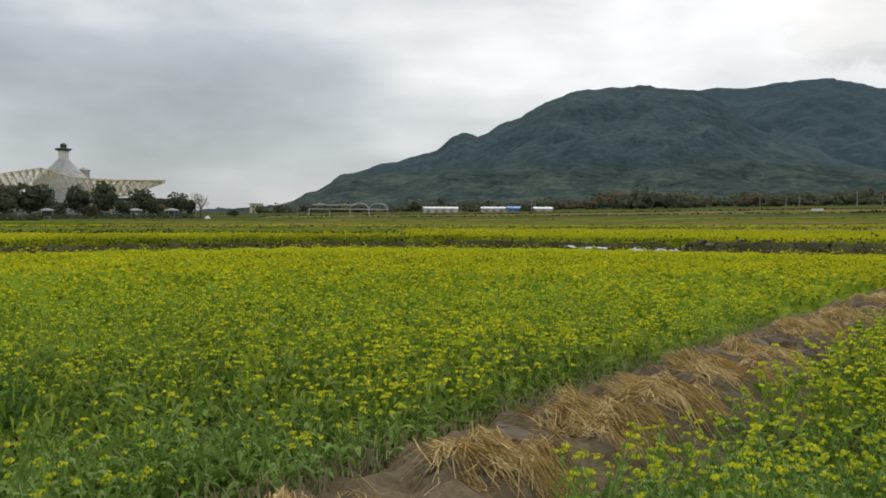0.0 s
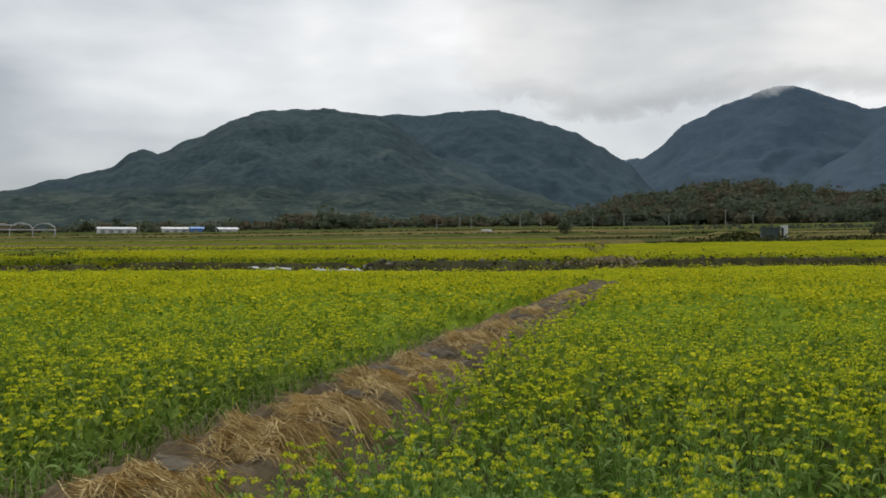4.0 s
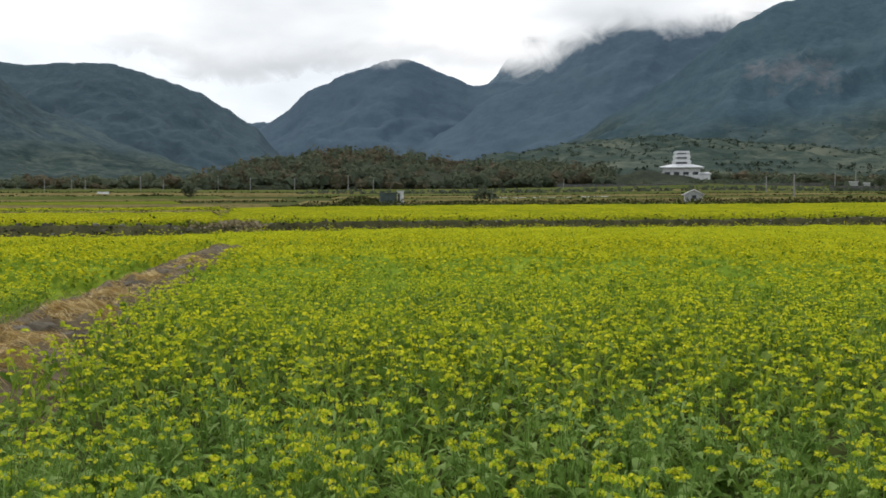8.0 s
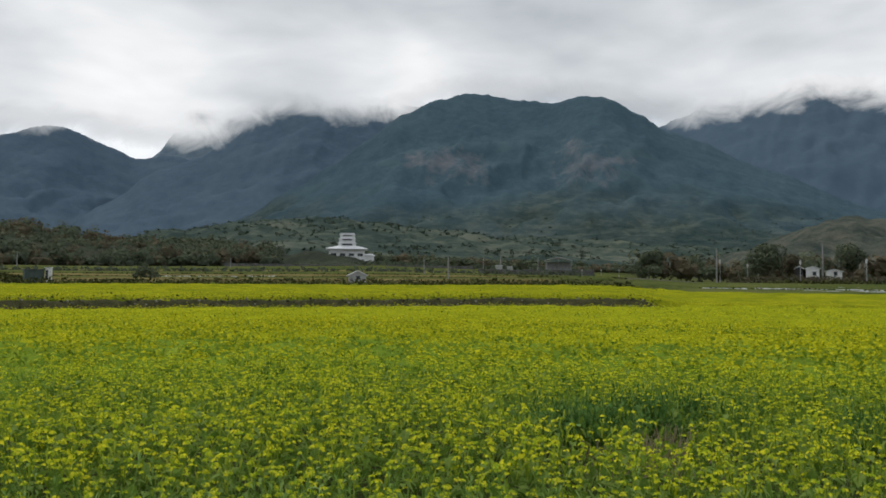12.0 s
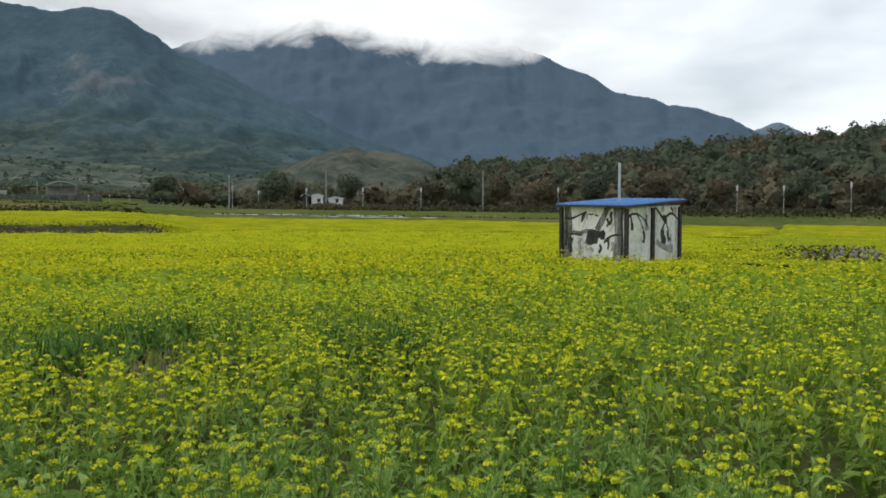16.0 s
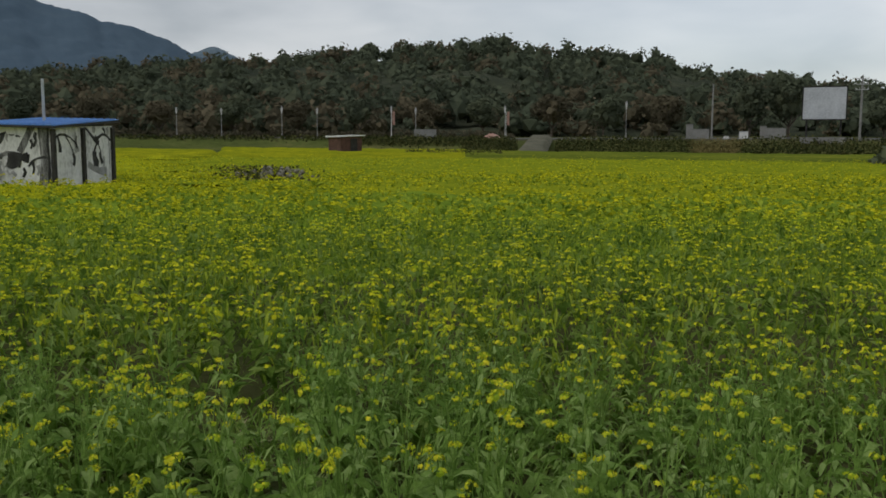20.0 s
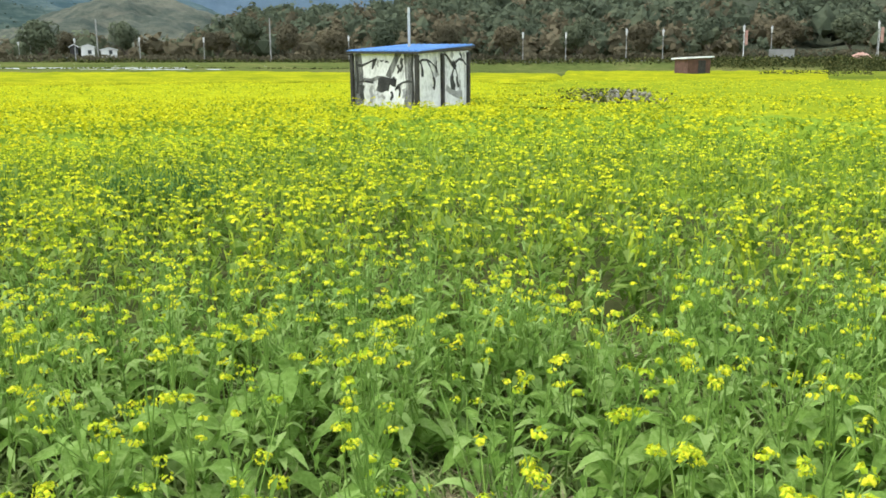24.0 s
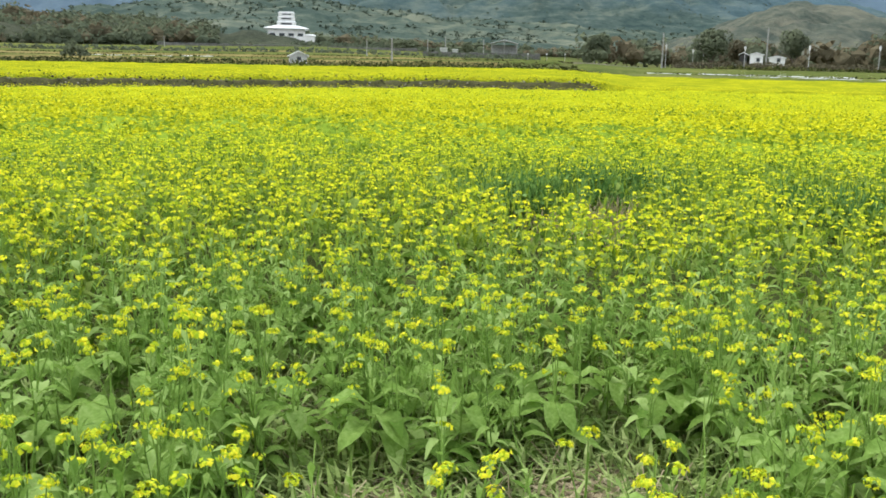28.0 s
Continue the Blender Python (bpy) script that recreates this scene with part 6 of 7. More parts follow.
    # eave wall: weathered grey pillars, a beam, a branch and dark blocks of ink
    for pts, w0, w1, mat in (
            ([(0.26, 2.02), (0.28, 1.6), (0.25, 1.1), (0.28, 0.35)], 0.34, 0.38, "washpaint"),
            ([(0.14, 1.98), (0.17, 1.5), (0.13, 1.0), (0.16, 0.5)], 0.06, 0.09, "darkpaint"),
            ([(0.36, 1.7), (0.34, 1.3), (0.37, 0.9)], 0.05, 0.07, "greypaint"),
            ([(2.2, 2.02), (2.18, 1.4), (2.22, 0.9), (2.18, 0.35)], 0.30, 0.36, "washpaint"),
            ([(2.26, 1.8), (2.22, 1.3), (2.26, 0.8)], 0.07, 0.10, "darkpaint"),
            ([(0.64, 2.04), (0.76, 1.82), (0.92, 1.54), (1.06, 1.30)], 0.22, 0.26, "washpaint"),
            ([(0.52, 1.86), (0.56, 1.74), (0.52, 1.62), (0.62, 1.46)], 0.12, 0.10, "darkpaint"),
            ([(0.70, 1.66), (0.64, 1.52), (0.70, 1.40)], 0.09, 0.06, "darkpaint"),
            ([(2.24, 1.66), (2.02, 1.66), (1.80, 1.74), (1.60, 1.82), (1.46, 1.86)], 0.08, 0.06, "darkpaint"),
            ([(1.54, 1.84), (1.60, 1.70), (1.66, 1.54)], 0.16, 0.05, "darkpaint"),
            ([(1.42, 1.82), (1.46, 1.68), (1.42, 1.60)], 0.08, 0.05, "greypaint"),
            ([(1.36, 1.80), (1.28, 1.78), (1.20, 1.80)], 0.05, 0.04, "darkpaint"),
            ([(1.16, 1.76), (1.08, 1.76), (1.02, 1.73)], 0.05, 0.04, "darkpaint"),
            ([(2.22, 1.20), (1.96, 1.24), (1.70, 1.20), (1.48, 1.27), (1.2, 1.24)], 0.10, 0.15, "washpaint"),
            ([(2.18, 1.16), (1.9, 1.17), (1.62, 1.13)], 0.05, 0.06, "darkpaint"),
            ([(1.46, 1.08), (1.30, 1.06), (1.14, 1.10), (1.00, 1.06)], 0.42, 0.40, "darkpaint"),
            ([(1.52, 0.96), (1.34, 0.88), (1.18, 0.92)], 0.14, 0.10, "washpaint"),
            ([(0.98, 1.20), (0.88, 1.14), (0.76, 1.12)], 0.18, 0.22, "darkpaint"),
            ([(0.86, 1.30), (0.80, 1.22), (0.84, 1.10)], 0.08, 0.05, "darkpaint"),
            ([(0.80, 0.90), (0.68, 1.04), (0.52, 1.13), (0.32, 1.17), (0.1, 1.14)], 0.08, 0.06, "darkpaint"),
            ([(0.66, 1.02), (0.62, 0.86), (0.66, 0.70)], 0.09, 0.06, "darkpaint"),
            ([(0.50, 0.94), (0.46, 0.80), (0.52, 0.66)], 0.10, 0.06, "greypaint"),
            ([(2.06, 1.06), (2.10, 0.86), (2.06, 0.60)], 0.18, 0.14, "darkpaint"),
            ([(1.66, 1.06), (1.74, 0.90), (1.68, 0.70), (1.74, 0.52)], 0.10, 0.12, "greypaint"),
            ([(1.50, 0.80), (1.42, 0.68), (1.30, 0.74), (1.2, 0.64)], 0.07, 0.09, "greypaint"),
            ([(0.96, 0.86), (0.90, 0.74), (0.98, 0.60)], 0.10, 0.08, "darkpaint")):
        stroke(pts, w0, w1, "x", mat)
    return t


shed()


# ---------------------------------------------------------------- small huts, walls and poles
def gable_hut(name, m, w, d, h, rise, wall_mat, roof_mat, label, over=0.25, door=None, window=None):
    t = thing(name, m, label, "hut")
    wm, rm = M[wall_mat], M[roof_mat]
    part("wall", prism([(-w / 2, 0, -0.2), (w / 2, 0, -0.2), (w / 2, 0, h), (0, 0, h + rise), (-w / 2, 0, h)], (0, 0.12, 0)), wm, t)
    part("wall", prism([(-w / 2, d, -0.2), (w / 2, d, -0.2), (w / 2, d, h), (0, d, h + rise), (-w / 2, d, h)], (0, -0.12, 0)), wm, t)
    for s in (-1, 1):
        part("wall", box(s * (w / 2 - 0.06), d / 2, h / 2 - 0.1, 0.12, d - 0.25, h + 0.2), wm, t)
        k = rise / (w / 2)
        part("roof", prism([(0, -over, h + rise + 0.02), (s * (w / 2 + over), -over, h - k * over + 0.02), (s * (w / 2 + over), -over, h - k * over + 0.14), (0, -over, h + rise + 0.14)], (0, d + 2 * over, 0)), rm, t)
    if window:
        x, z, ww, hh = window
        f = part("window", box(x, -0.012, z, ww, 0.05, hh), M["window"], t)
        part("window_frame", box(x, -0.03, z + hh / 2 + 0.03, ww + 0.16, 0.05, 0.07), M["darkframe"], f)
        part("sill", box(x, -0.05, z - hh / 2 - 0.03, ww + 0.2, 0.1, 0.06), M["concrete"], f)
    if door:
        x, ww, hh = door
        part("door", box(x, -0.012, hh / 2, ww, 0.05, hh), M["darkframe"], t)
    return t


def flat_hut(name, m, w, d, h, wall_mat, roof_mat, label, over=0.3, slope=0.0):
    t = thing(name, m, label, "hut")
    for s in (-1, 1):
        part("wall", box(s * (w / 2 - 0.06), d / 2, h / 2 - 0.1, 0.12, d, h + 0.2), M[wall_mat], t)
    part("wall", box(0, 0.06, h / 2 - 0.1, w - 0.25, 0.12, h + 0.2), M[wall_mat], t)
    part("wall", box(0, d - 0.06, h / 2 - 0.1, w - 0.25, 0.12, h + 0.2), M[wall_mat], t)
    part("roof", prism([(-w / 2 - over, -over, h + 0.004), (w / 2 + over, -over, h + slope), (w / 2 + over, -over, h + slope + 0.12), (-w / 2 - over, -over, h + 0.13)], (0, d + 2 * over, 0)), M[roof_mat], t)
    return t


# brown hut near the road
t = flat_hut("brick_hut", facing(123.75, 92, 0.15, 32), 2.5, 2.4, 1.75, "brownwall", "whiteroof", "small brown brick pump hut with a pale slab roof", 0.25, 0.14)
part("door", box(0.3, -0.02, 0.8, 0.8, 0.05, 1.6), M["darkframe"], t)
# dark green hut and its white cabinet on the far terrace
t = flat_hut("sheet_hut", facing(39.8, 128, 0.2, 6), 2.3, 2.2, 1.45, "darkgreen", "darkgreen", "dark green sheet-metal hut among shrubs", 0.1)
t = thing("white_cabinet", facing(40.55, 127, 0.2, -8), "white switch cabinet with a dark open side beside the hut", "cabinet")
part("body", box(0, 0.4, 0.85, 0.75, 0.7, 1.7, bevel=0.02), M["whitewall"], t)
part("door", box(-0.2, 0.04, 0.8, 0.3, 0.04, 1.4), M["window"], t, "dark open cabinet door")
part("lid", box(-0.05, 0.4, 1.78, 1.0, 0.85, 0.1, bevel=0.02), M["whiteroof"], t)
for k in range(3):
    part("shelf", box(0.17, 0.03, 0.35 + 0.45 * k, 0.36, 0.05, 0.05), M["greywall"], t)
# white gabled hut
gable_hut("gabled_hut", facing(58.95, 128, 0.15, 4), 2.3, 3.0, 1.05, 0.55, "greywall", "whiteroof", "small grey rendered hut with a white gable roof", 0.28, window=(0.05, 0.65, 0.55, 0.4))
t = thing("low_trough", facing(57.85, 128, 0.1), "low dark open-fronted shelter beside the hut", "shelter")
part("roof", box(0, 0.5, 0.62, 1.0, 1.0, 0.07, bevel=0.02), M["darkframe"], t)
for x in (-0.42, 0.42):
    part("post", box(x, 0.1, 0.3, 0.07, 0.07, 0.6), M["darkframe"], t)


def pole(az, r, top_el, label, base_r=0.13, kind="pole", arms=0, thick=None):
    """A mast whose top stands at a given elevation as seen from the field."""
    p = at(az, r)
    h = EYE + r * math.tan(radians(top_el)) - p.z
    t = thing("utility_pole", pose(p.x, p.y, p.z, 0, 0, -az), label, "pole", "poles along the valley")
    part("shaft", bar((0, 0, -0.5), (0, 0, h), base_r, base_r * 0.62, 8), M["concrete"], t)
    for i in range(arms):
        c = part("crossarm", box(0, -0.15, h - 0.5 - 0.8 * i, 1.8, 0.1, 0.1), M["steel"], t)
        for x in (-0.8, -0.3, 0.3, 0.8):
            part("insulator", bar((x, -0.15, h - 0.45 - 0.8 * i), (x, -0.15, h - 0.2 - 0.8 * i), 0.05, 0.03, 6), M["whitewall"], c)
    return t


for az, r, el in ((-9.63, 240, 1.04), (0.75, 250, 1.1), (5.3, 300, 1.5), (19.18, 300, 1.69), (20.65, 320, 1.7), (21.4, 320, 1.73), (24.53, 290, 1.96), (25.85, 310, 1.75), (29.1, 330, 2.0), (31.06, 300, 1.95), (33.8, 290, 1.95),
                  (37.17, 300, 2.15), (38.77, 290, 1.95), (50.91, 290, 1.9), (63.12, 200, 2.02), (66.9, 300, 2.2), (68.0, 300, 2.3), (70.4, 260, 2.2), (88.6, 300, 1.9)):
    pole(az, r, el, "slim grey concrete utility pole", 0.10 + r * 0.0003)
pole(64.7, 150, 2.15, "tall grey concrete utility pole at the field's edge", 0.17)
for az, r, el in ((81.4, 175, 2.77), (87.4, 175, 3.08), (97.4, 168, 3.23), (146.05, 152, 3.75)):
    pole(az, r, el, "tall grey concrete electricity pole beside the road", 0.17)
pole(154.25, 150, 4.05, "concrete electricity pole with crossarms and fittings", 0.2, arms=3)


def lamp_proto(h):
    t = thing("street_lamp", pose(0, 0, 0), "white street lamp with a round head beside the road", "street lamp", "lamps along the road")
    part("base", bar((0, 0, -0.2), (0, 0, 0.35), 0.13, 0.11, 8), M["concrete"], t)
    part("shaft", bar((0, 0, 0.3), (0, 0, h), 0.055, 0.04, 8), M["lamppost"], t)
    hd = part("head", bar((0, 0, h), (0, 0, h + 0.28), 0.08, 0.19, 10), M["whitewall"], t, "round white lamp head")
    part("cap", bar((0, 0, h + 0.28), (0, 0, h + 0.40), 0.20, 0.07, 10), M["lamppost"], hd)
    return t


first = None
for az, r, el in ((73.2, 215, 1.45), (74.38, 212, 1.45), (75.5, 208, 1.45), (77.3, 200, 1.75), (78.2, 196, 1.72), (81.6, 176, 1.95), (83.2, 180, 1.73), (83.8, 180, 1.73), (86.18, 160, 1.9), (89.75, 158, 1.95), (93.45, 156, 1.95), (102.2, 154, 1.98),
                  (113.05, 153, 2.05), (115.7, 153, 2.02), (119.37, 152, 2.15), (121.55, 152, 2.10), (126.2, 151, 2.2), (127.75, 151, 2.12), (133.4, 150, 2.22), (140.93, 150, 2.44)):
    p = at(az, r)
    h = EYE + r * math.tan(radians(el)) - p.z - 0.42
    if first is None:
        first, h0 = lamp_proto(h), h
        first.matrix_basis = pose(p.x, p.y, p.z)
    else:
        c = copy_thing(first, pose(p.x, p.y, p.z))
        c.scale = (1, 1, h / h0)

# road on the bank, its kerb wall and the hedge
r_az = np.arange(72, 162, 0.5)
for name, r0, r1, dz, mat, lab in (("road", 151.5, 158.5, 0.12, "asphalt", "grey asphalt road along the foot of the wooded hill"), ("road_kerb", 150.6, 151.5, 0.22, "ramp", "low dusty concrete kerb along the road")):
    RA, RR = np.meshgrid(np.radians(r_az), np.array([r0, r0 + 0.02, (r0 + r1) / 2, r1 - 0.02, r1]), indexing="ij")
    RR = RR + 45 * smooth01((82 - np.degrees(RA)) / 12)
    X, Y = RR * np.sin(RA), RR * np.cos(RA)
    Z = land(X, Y) + dz
    Z[:, 0] -= 0.6
    Z[:, -1] -= 0.6
    ob = new(name, mesh_np(name, np.stack([X, Y, Z], -1).reshape(-1, 3), grid_faces(len(r_az), 5), M[mat]))
    tagged(ob, lab, "road", kind="structure")


def hedge(name, az0, az1, r, h, w, mat, label, n, seed, size=0.35):
    rg = np.random.default_rng(seed)
    a = rg.uniform(az0, az1, n)
    rr = r + rg.normal(size=n) * w * 0.4
    x, y = rr * np.sin(np.radians(a)), rr * np.cos(np.radians(a))
    ends = np.minimum(1.0, np.minimum(a - az0, az1 - a) / min(0.9, (az1 - az0) * 0.3))
    z = land(x, y) + h * rg.random(n) * (0.3 + 0.7 * ends) * (0.45 + 1.0 * fbm(a * 2.6, rr * 0.35, seed, 3))
    v, f = quads_cloud(np.stack([x, y, z], -1), rg.uniform(0.6, 1.4, n) * size, rg, 0.4)
    ob = new(name, mesh_np(name, v, f, M[mat], False))
    return tagged(ob, label, "hedge", kind="stuff")


hedge("roadside_hedge", 82, 134, 161, 1.3, 2.0, "crown_brown", "low brown roadside hedge", 7000, 91, 0.24)
hedge("house_shrubs", 85.6, 92, 172, 1.1, 2.0, "crown_brown", "brown shrubs before the white houses", 2500, 116, 0.18)
hedge("bank_scrub", 84, 131, 148.3, 0.8, 2.6, "weed", "dark weeds and low scrub under the road kerb", 8000, 111, 0.2)
hedge("bank_scrub", 123.5, 132.6, 145.5, 1.1, 4.0, "weed", "dark weeds thickening towards the earth ramp", 6000, 117, 0.17)
hedge("field_weeds", 126.5, 134.0, 92, 0.75, 9.0, "weed", "loose dark weeds in the thin far mustard", 2400, 118, 0.09)
hedge("bank_scrub", 80, 128, 119.5, 0.35, 1.5, "weed", "line of dark weeds at the foot of the bank", 3000, 112, 0.16)
hedge("shed_hedge", 1.0, 2.0, 330, 2.2, 6.0, "crown", "dark bushes between the farm sheds", 500, 114, 0.7)
hedge("shed_hedge", 4.6, 5.4, 330, 2.4, 6.0, "crown", "dark bushes between the farm sheds", 450, 115, 0.7)
hedge("hall_shrubs", -31, -15.5, 193, 1.3, 4.0, "crown", "low dark shrubs before the hall", 5000, 113, 0.26)
hedge("bank_scrub", 130.5, 134.2, 142, 0.8, 11.0, "weed", "dark scrub on the road bank", 9000, 92, 0.15)
hedge("bank_scrub", 136.6, 145, 141, 0.8, 11.0, "weed", "dark scrub on the road bank", 14000, 93, 0.17)
hedge("bank_scrub", 147.5, 162, 140, 0.9, 11.0, "weed", "dark scrub on the road bank", 15000, 94, 0.18)
hedge("dry_scrub", 144.6, 148, 141, 0.7, 9.0, "dry", "pale dry grass spilling down the bank", 6000, 95, 0.13)
hedge("dry_scrub", 26.8, 32.5, 47.0, 0.42, 3.0, "stubble", "tawny dry grass on the earth bank", 4200, 110, 0.08)
hedge("corner_bush", 154.9, 162, 66, 1.5, 5.0, "crown", "dark bush at the field's corner", 1300, 96, 0.3)
for a0, a1, r, n, sd in ((-33, -1, 51.6, 2600, 130), (-33, 1, 63.8, 2400, 131), (-33, 31, 81.0, 4200, 132), (-33, 31, 94.2, 3600, 133), (-33, 31, 107.6, 3000, 134)):
    hedge("terrace_scrub", a0, a1, r, 0.56, 0.4, "weed", "dark weedy ridge between crop strips", 2 * n, sd, 0.06)
hedge("terrace_scrub", 36.5, 39.4, 134, 1.2, 3.0, "weed", "dark scrub around the green hut", 1500, 97, 0.2)
hedge("terrace_scrub", 45.2, 46.8, 150, 2.4, 2.0, "crown", "olive bush on the terrace edge", 700, 98, 0.24)
hedge("terrace_scrub", 24, 26.4, 200, 0.8, 4.0, "weed", "low dark scrub on the terrace", 600, 99, 0.2)
hedge("terrace_scrub", -12, 30, 205, 0.36, 8.0, "weed", "line of dark weeds between terraces", 2340, 100, 0.28)
hedge("terrace_scrub", -27, 34, 124, 0.23, 1.5, "weed", "dark weedy terrace edge", 3380, 101, 0.14)
hedge("terrace_scrub", 34, 76, 119, 0.8, 2.0, "weed", "dark weedy bank behind the green strip", 3900, 104, 0.17)
hedge("terrace_scrub", 36, 76, 169, 0.36, 3.0, "weed", "dark weedy terrace edge", 2860, 105, 0.19)
hedge("terrace_scrub", 34, 72, 190, 0.45, 3.0, "weed", "dark weedy terrace edge", 2340, 106, 0.22)
hedge("terrace_scrub", 34, 74, 225, 1.2, 4.0, "crown", "line of low shrubs on a terrace", 1500, 107, 0.5)
hedge("terrace_scrub", -25, 34, 160, 0.32, 2.0, "weed", "dark weedy terrace edge", 3380, 108, 0.17)
hedge("terrace_scrub", -12, 36, 243, 0.54, 3.0, "weed", "dark weedy terrace edge", 2340, 109, 0.28)
hedge("terrace_scrub", 33, 77, 103.6, 0.75, 1.2, "weed", "dark weedy terrace edge behind the mustard", 5200, 102, 0.15)
hedge("temple_shrubs", 53, 73, 372, 1.0, 14.0, "crown", "dark garden shrubs below the temple", 1800, 103, 1.2)

# concrete ramp up to the road
ra = np.linspace(-1.0, 1.0, 7)
rr = np.linspace(112, 151, 16)
RA, RR = np.meshgrid(ra, rr, indexing="ij")
RA = np.radians(np.interp(RR, [112, 151], [134.9, 135.7]) + RA * np.interp(RR, [112, 125, 151], [1.35, 0.95, 0.75]))
X, Y = RR * np.sin(RA), RR * np.cos(RA)
Z = np.interp(RR, [112, 118, 149, 151], [lz(*(heading(135) * 112).xy), 0.95, 3.35, 3.4]) + 0.06
Z[0], Z[-1] = Z[0] - 0.8, Z[-1] - 0.8
ob = new("concrete_ramp", mesh_np("concrete_ramp", np.stack([X, Y, Z], -1).reshape(-1, 3), grid_faces(len(ra), len(rr)), M["ramp"]))
tagged(ob, "worn dirt-covered ramp from the field up to the road", "ramp", kind="structure")


def block(name, az, r, w, h, mat, label, d=0.3, dz=0.0):
    t = thing(name, facing(az, r, dz), label, "wall block")
    part("body", box(0, d / 2, h / 2 - 0.2, w, d, h + 0.4, bevel=0.03), M[mat], t)
    part("coping", box(0, d / 2, h + 0.03, w + 0.06, d + 0.06, 0.06), M["concrete"], t)
    return t


block("concrete_block", 128.35, 150, 3.7, 1.75, "concrete", "plain grey concrete block wall beside the road")
block("concrete_block", 145.3, 152, 3.2, 1.7, "concrete", "stepped grey concrete wall by the road")
block("concrete_block", 144.75, 152.4, 1.1, 2.5, "concrete", "tall end of a grey concrete wall")
block("concrete_block", 149.6, 153, 3.6, 1.8, "concrete", "weathered concrete wall by the road")
block("concrete_block", 149.0, 153.3, 1.0, 2.1, "concrete", "square grey concrete pier by the road")
block("concrete_block", 147.9, 153, 1.4, 1.3, "whitewall", "low white block by the road")
block("concrete_block", 146.9, 152, 0.8, 0.6, "whitewall", "small white cabinet by the road")
block("concrete_block", 152.3, 147, 6.4, 0.9, "concrete", "low concrete plinth under the board")
for az, el0, el1 in ((126.35, 1.3, 2.15), (133.6, 1.3, 2.15)):
    r = 150
    p = at(az, r)
    t = thing("cloth_banner", pose(p.x, p.y, p.z, 0, 0, -az), "faded orange cloth banner on a roadside post", "banner", "banners along the road")
    z0, z1 = EYE + r * math.tan(radians(el0)) - p.z, EYE + r * math.tan(radians(el1)) - p.z
    part("post", bar((-0.35, 0, -0.2), (-0.35, 0, z1 + 0.1), 0.05, 0.04, 6), M["whitewall"], t)
    bm = bmesh.new()
    bmesh.ops.create_grid(bm, x_segments=4, y_segments=8, size=0.5, matrix=pose(0, 0, (z0 + z1) / 2, 90) @ Matrix.Diagonal((0.42, z1 - z0, 1, 1)))
    for v in bm.verts:
        v.co.y += 0.05 * math.sin(v.co.z * 4 + v.co.x * 6)
    part("cloth", bm, M["orange"], t)
tarp = bmesh.new()
bmesh.ops.create_grid(tarp, x_segments=14, y_segments=8, size=0.5, matrix=Matrix.Diagonal((3.2, 2.4, 1, 1)))
for v in tarp.verts:
    v.co.z = 0.8 * (1 - (v.co.x / 1.6) ** 2) * (1 - (v.co.y / 1.2) ** 2) + 0.2 * noise.noise(v.co * 3)
p = at(132.6, 153)
ob = new("orange_tarpaulin", finish(tarp, "orange_tarpaulin", M["orange"], True))
ob.matrix_basis = pose(p.x, p.y, p.z + 0.25, 0, 0, -132)
ob.modifiers.new("thick", "SOLIDIFY").thickness = 0.03
tagged(ob, "faded orange tarpaulin draped over a low pile", "tarpaulin")

# large blank board on a frame
t = thing("roadside_board", facing(152.3, 149, 0.0), "large blank white board on a dark steel frame beside the road", "signboard")
zb = EYE + 149 * math.tan(radians(1.6)) - at(152.3, 149).z
zt = EYE + 149 * math.tan(radians(3.43)) - at(152.3, 149).z
part("panel", box(0, 0, (zb + zt) / 2, 6.0, 0.12, zt - zb, bevel=0.02), M["board"], t, "blank weathered white panel")
for s in (-1, 1):
    part("frame_rail", box(s * 3.08, 0.02, (zb + zt) / 2, 0.14, 0.2, zt - zb + 0.3), M["darkframe"], t)
    part("post", bar((s * 2.4, 0.25, -0.4), (s * 2.4, 0.25, zt), 0.14, 0.14, 8), M["darkframe"], t)
part("frame_rail", box(0, 0.02, zt + 0.08, 6.3, 0.2, 0.14), M["darkframe"], t)
part("frame_rail", box(0, 0.02, zb - 0.08, 6.3, 0.2, 0.14), M["darkframe"], t)

# rubble heap in the field
rg = np.random.default_rng(8)
heap_c = HEAP
t = thing("rubble_heap", pose(heap_c.x, heap_c.y, lz(heap_c.x, heap_c.y), 0, 0, -119), "low heap of dark stones and dead weeds in the field", "heap")
hb = bmesh.new()
bmesh.ops.create_grid(hb, x_segments=30, y_segments=18, size=0.5, matrix=Matrix.Diagonal((5.2, 3.0, 1, 1)))
for v in hb.verts:
    d = (v.co.x / 2.3) ** 2 + (v.co.y / 1.35) ** 2
    v.co.z = 0.70 * max(0.0, 1 - d) * (0.75 + 0.9 * noise.noise(v.co * 1.7)) + 0.1 * noise.noise(v.co * 6) - 0.05
part("mound", hb, M["bankearth"], t)
stones = [rock_mesh("stone", rg, M["darkstone"], 1) for _ in range(4)]
for i in range(170):
    x, y = rg.normal() * 0.95, rg.normal() * 0.5
    d = (x / 2.3) ** 2 + (y / 1.35) ** 2
    if d > 1:
        continue
    if i % 2:
        continue
    ob = part("stone", stones[i % 4], None, t)
    s = rg.uniform(0.08, 0.24)
    ob.matrix_basis = pose(x, y, 0.76 * (1 - d), rg.uniform(0, 90), 0, rg.uniform(0, 360)) @ Matrix.Diagonal((s, s, s, 1))
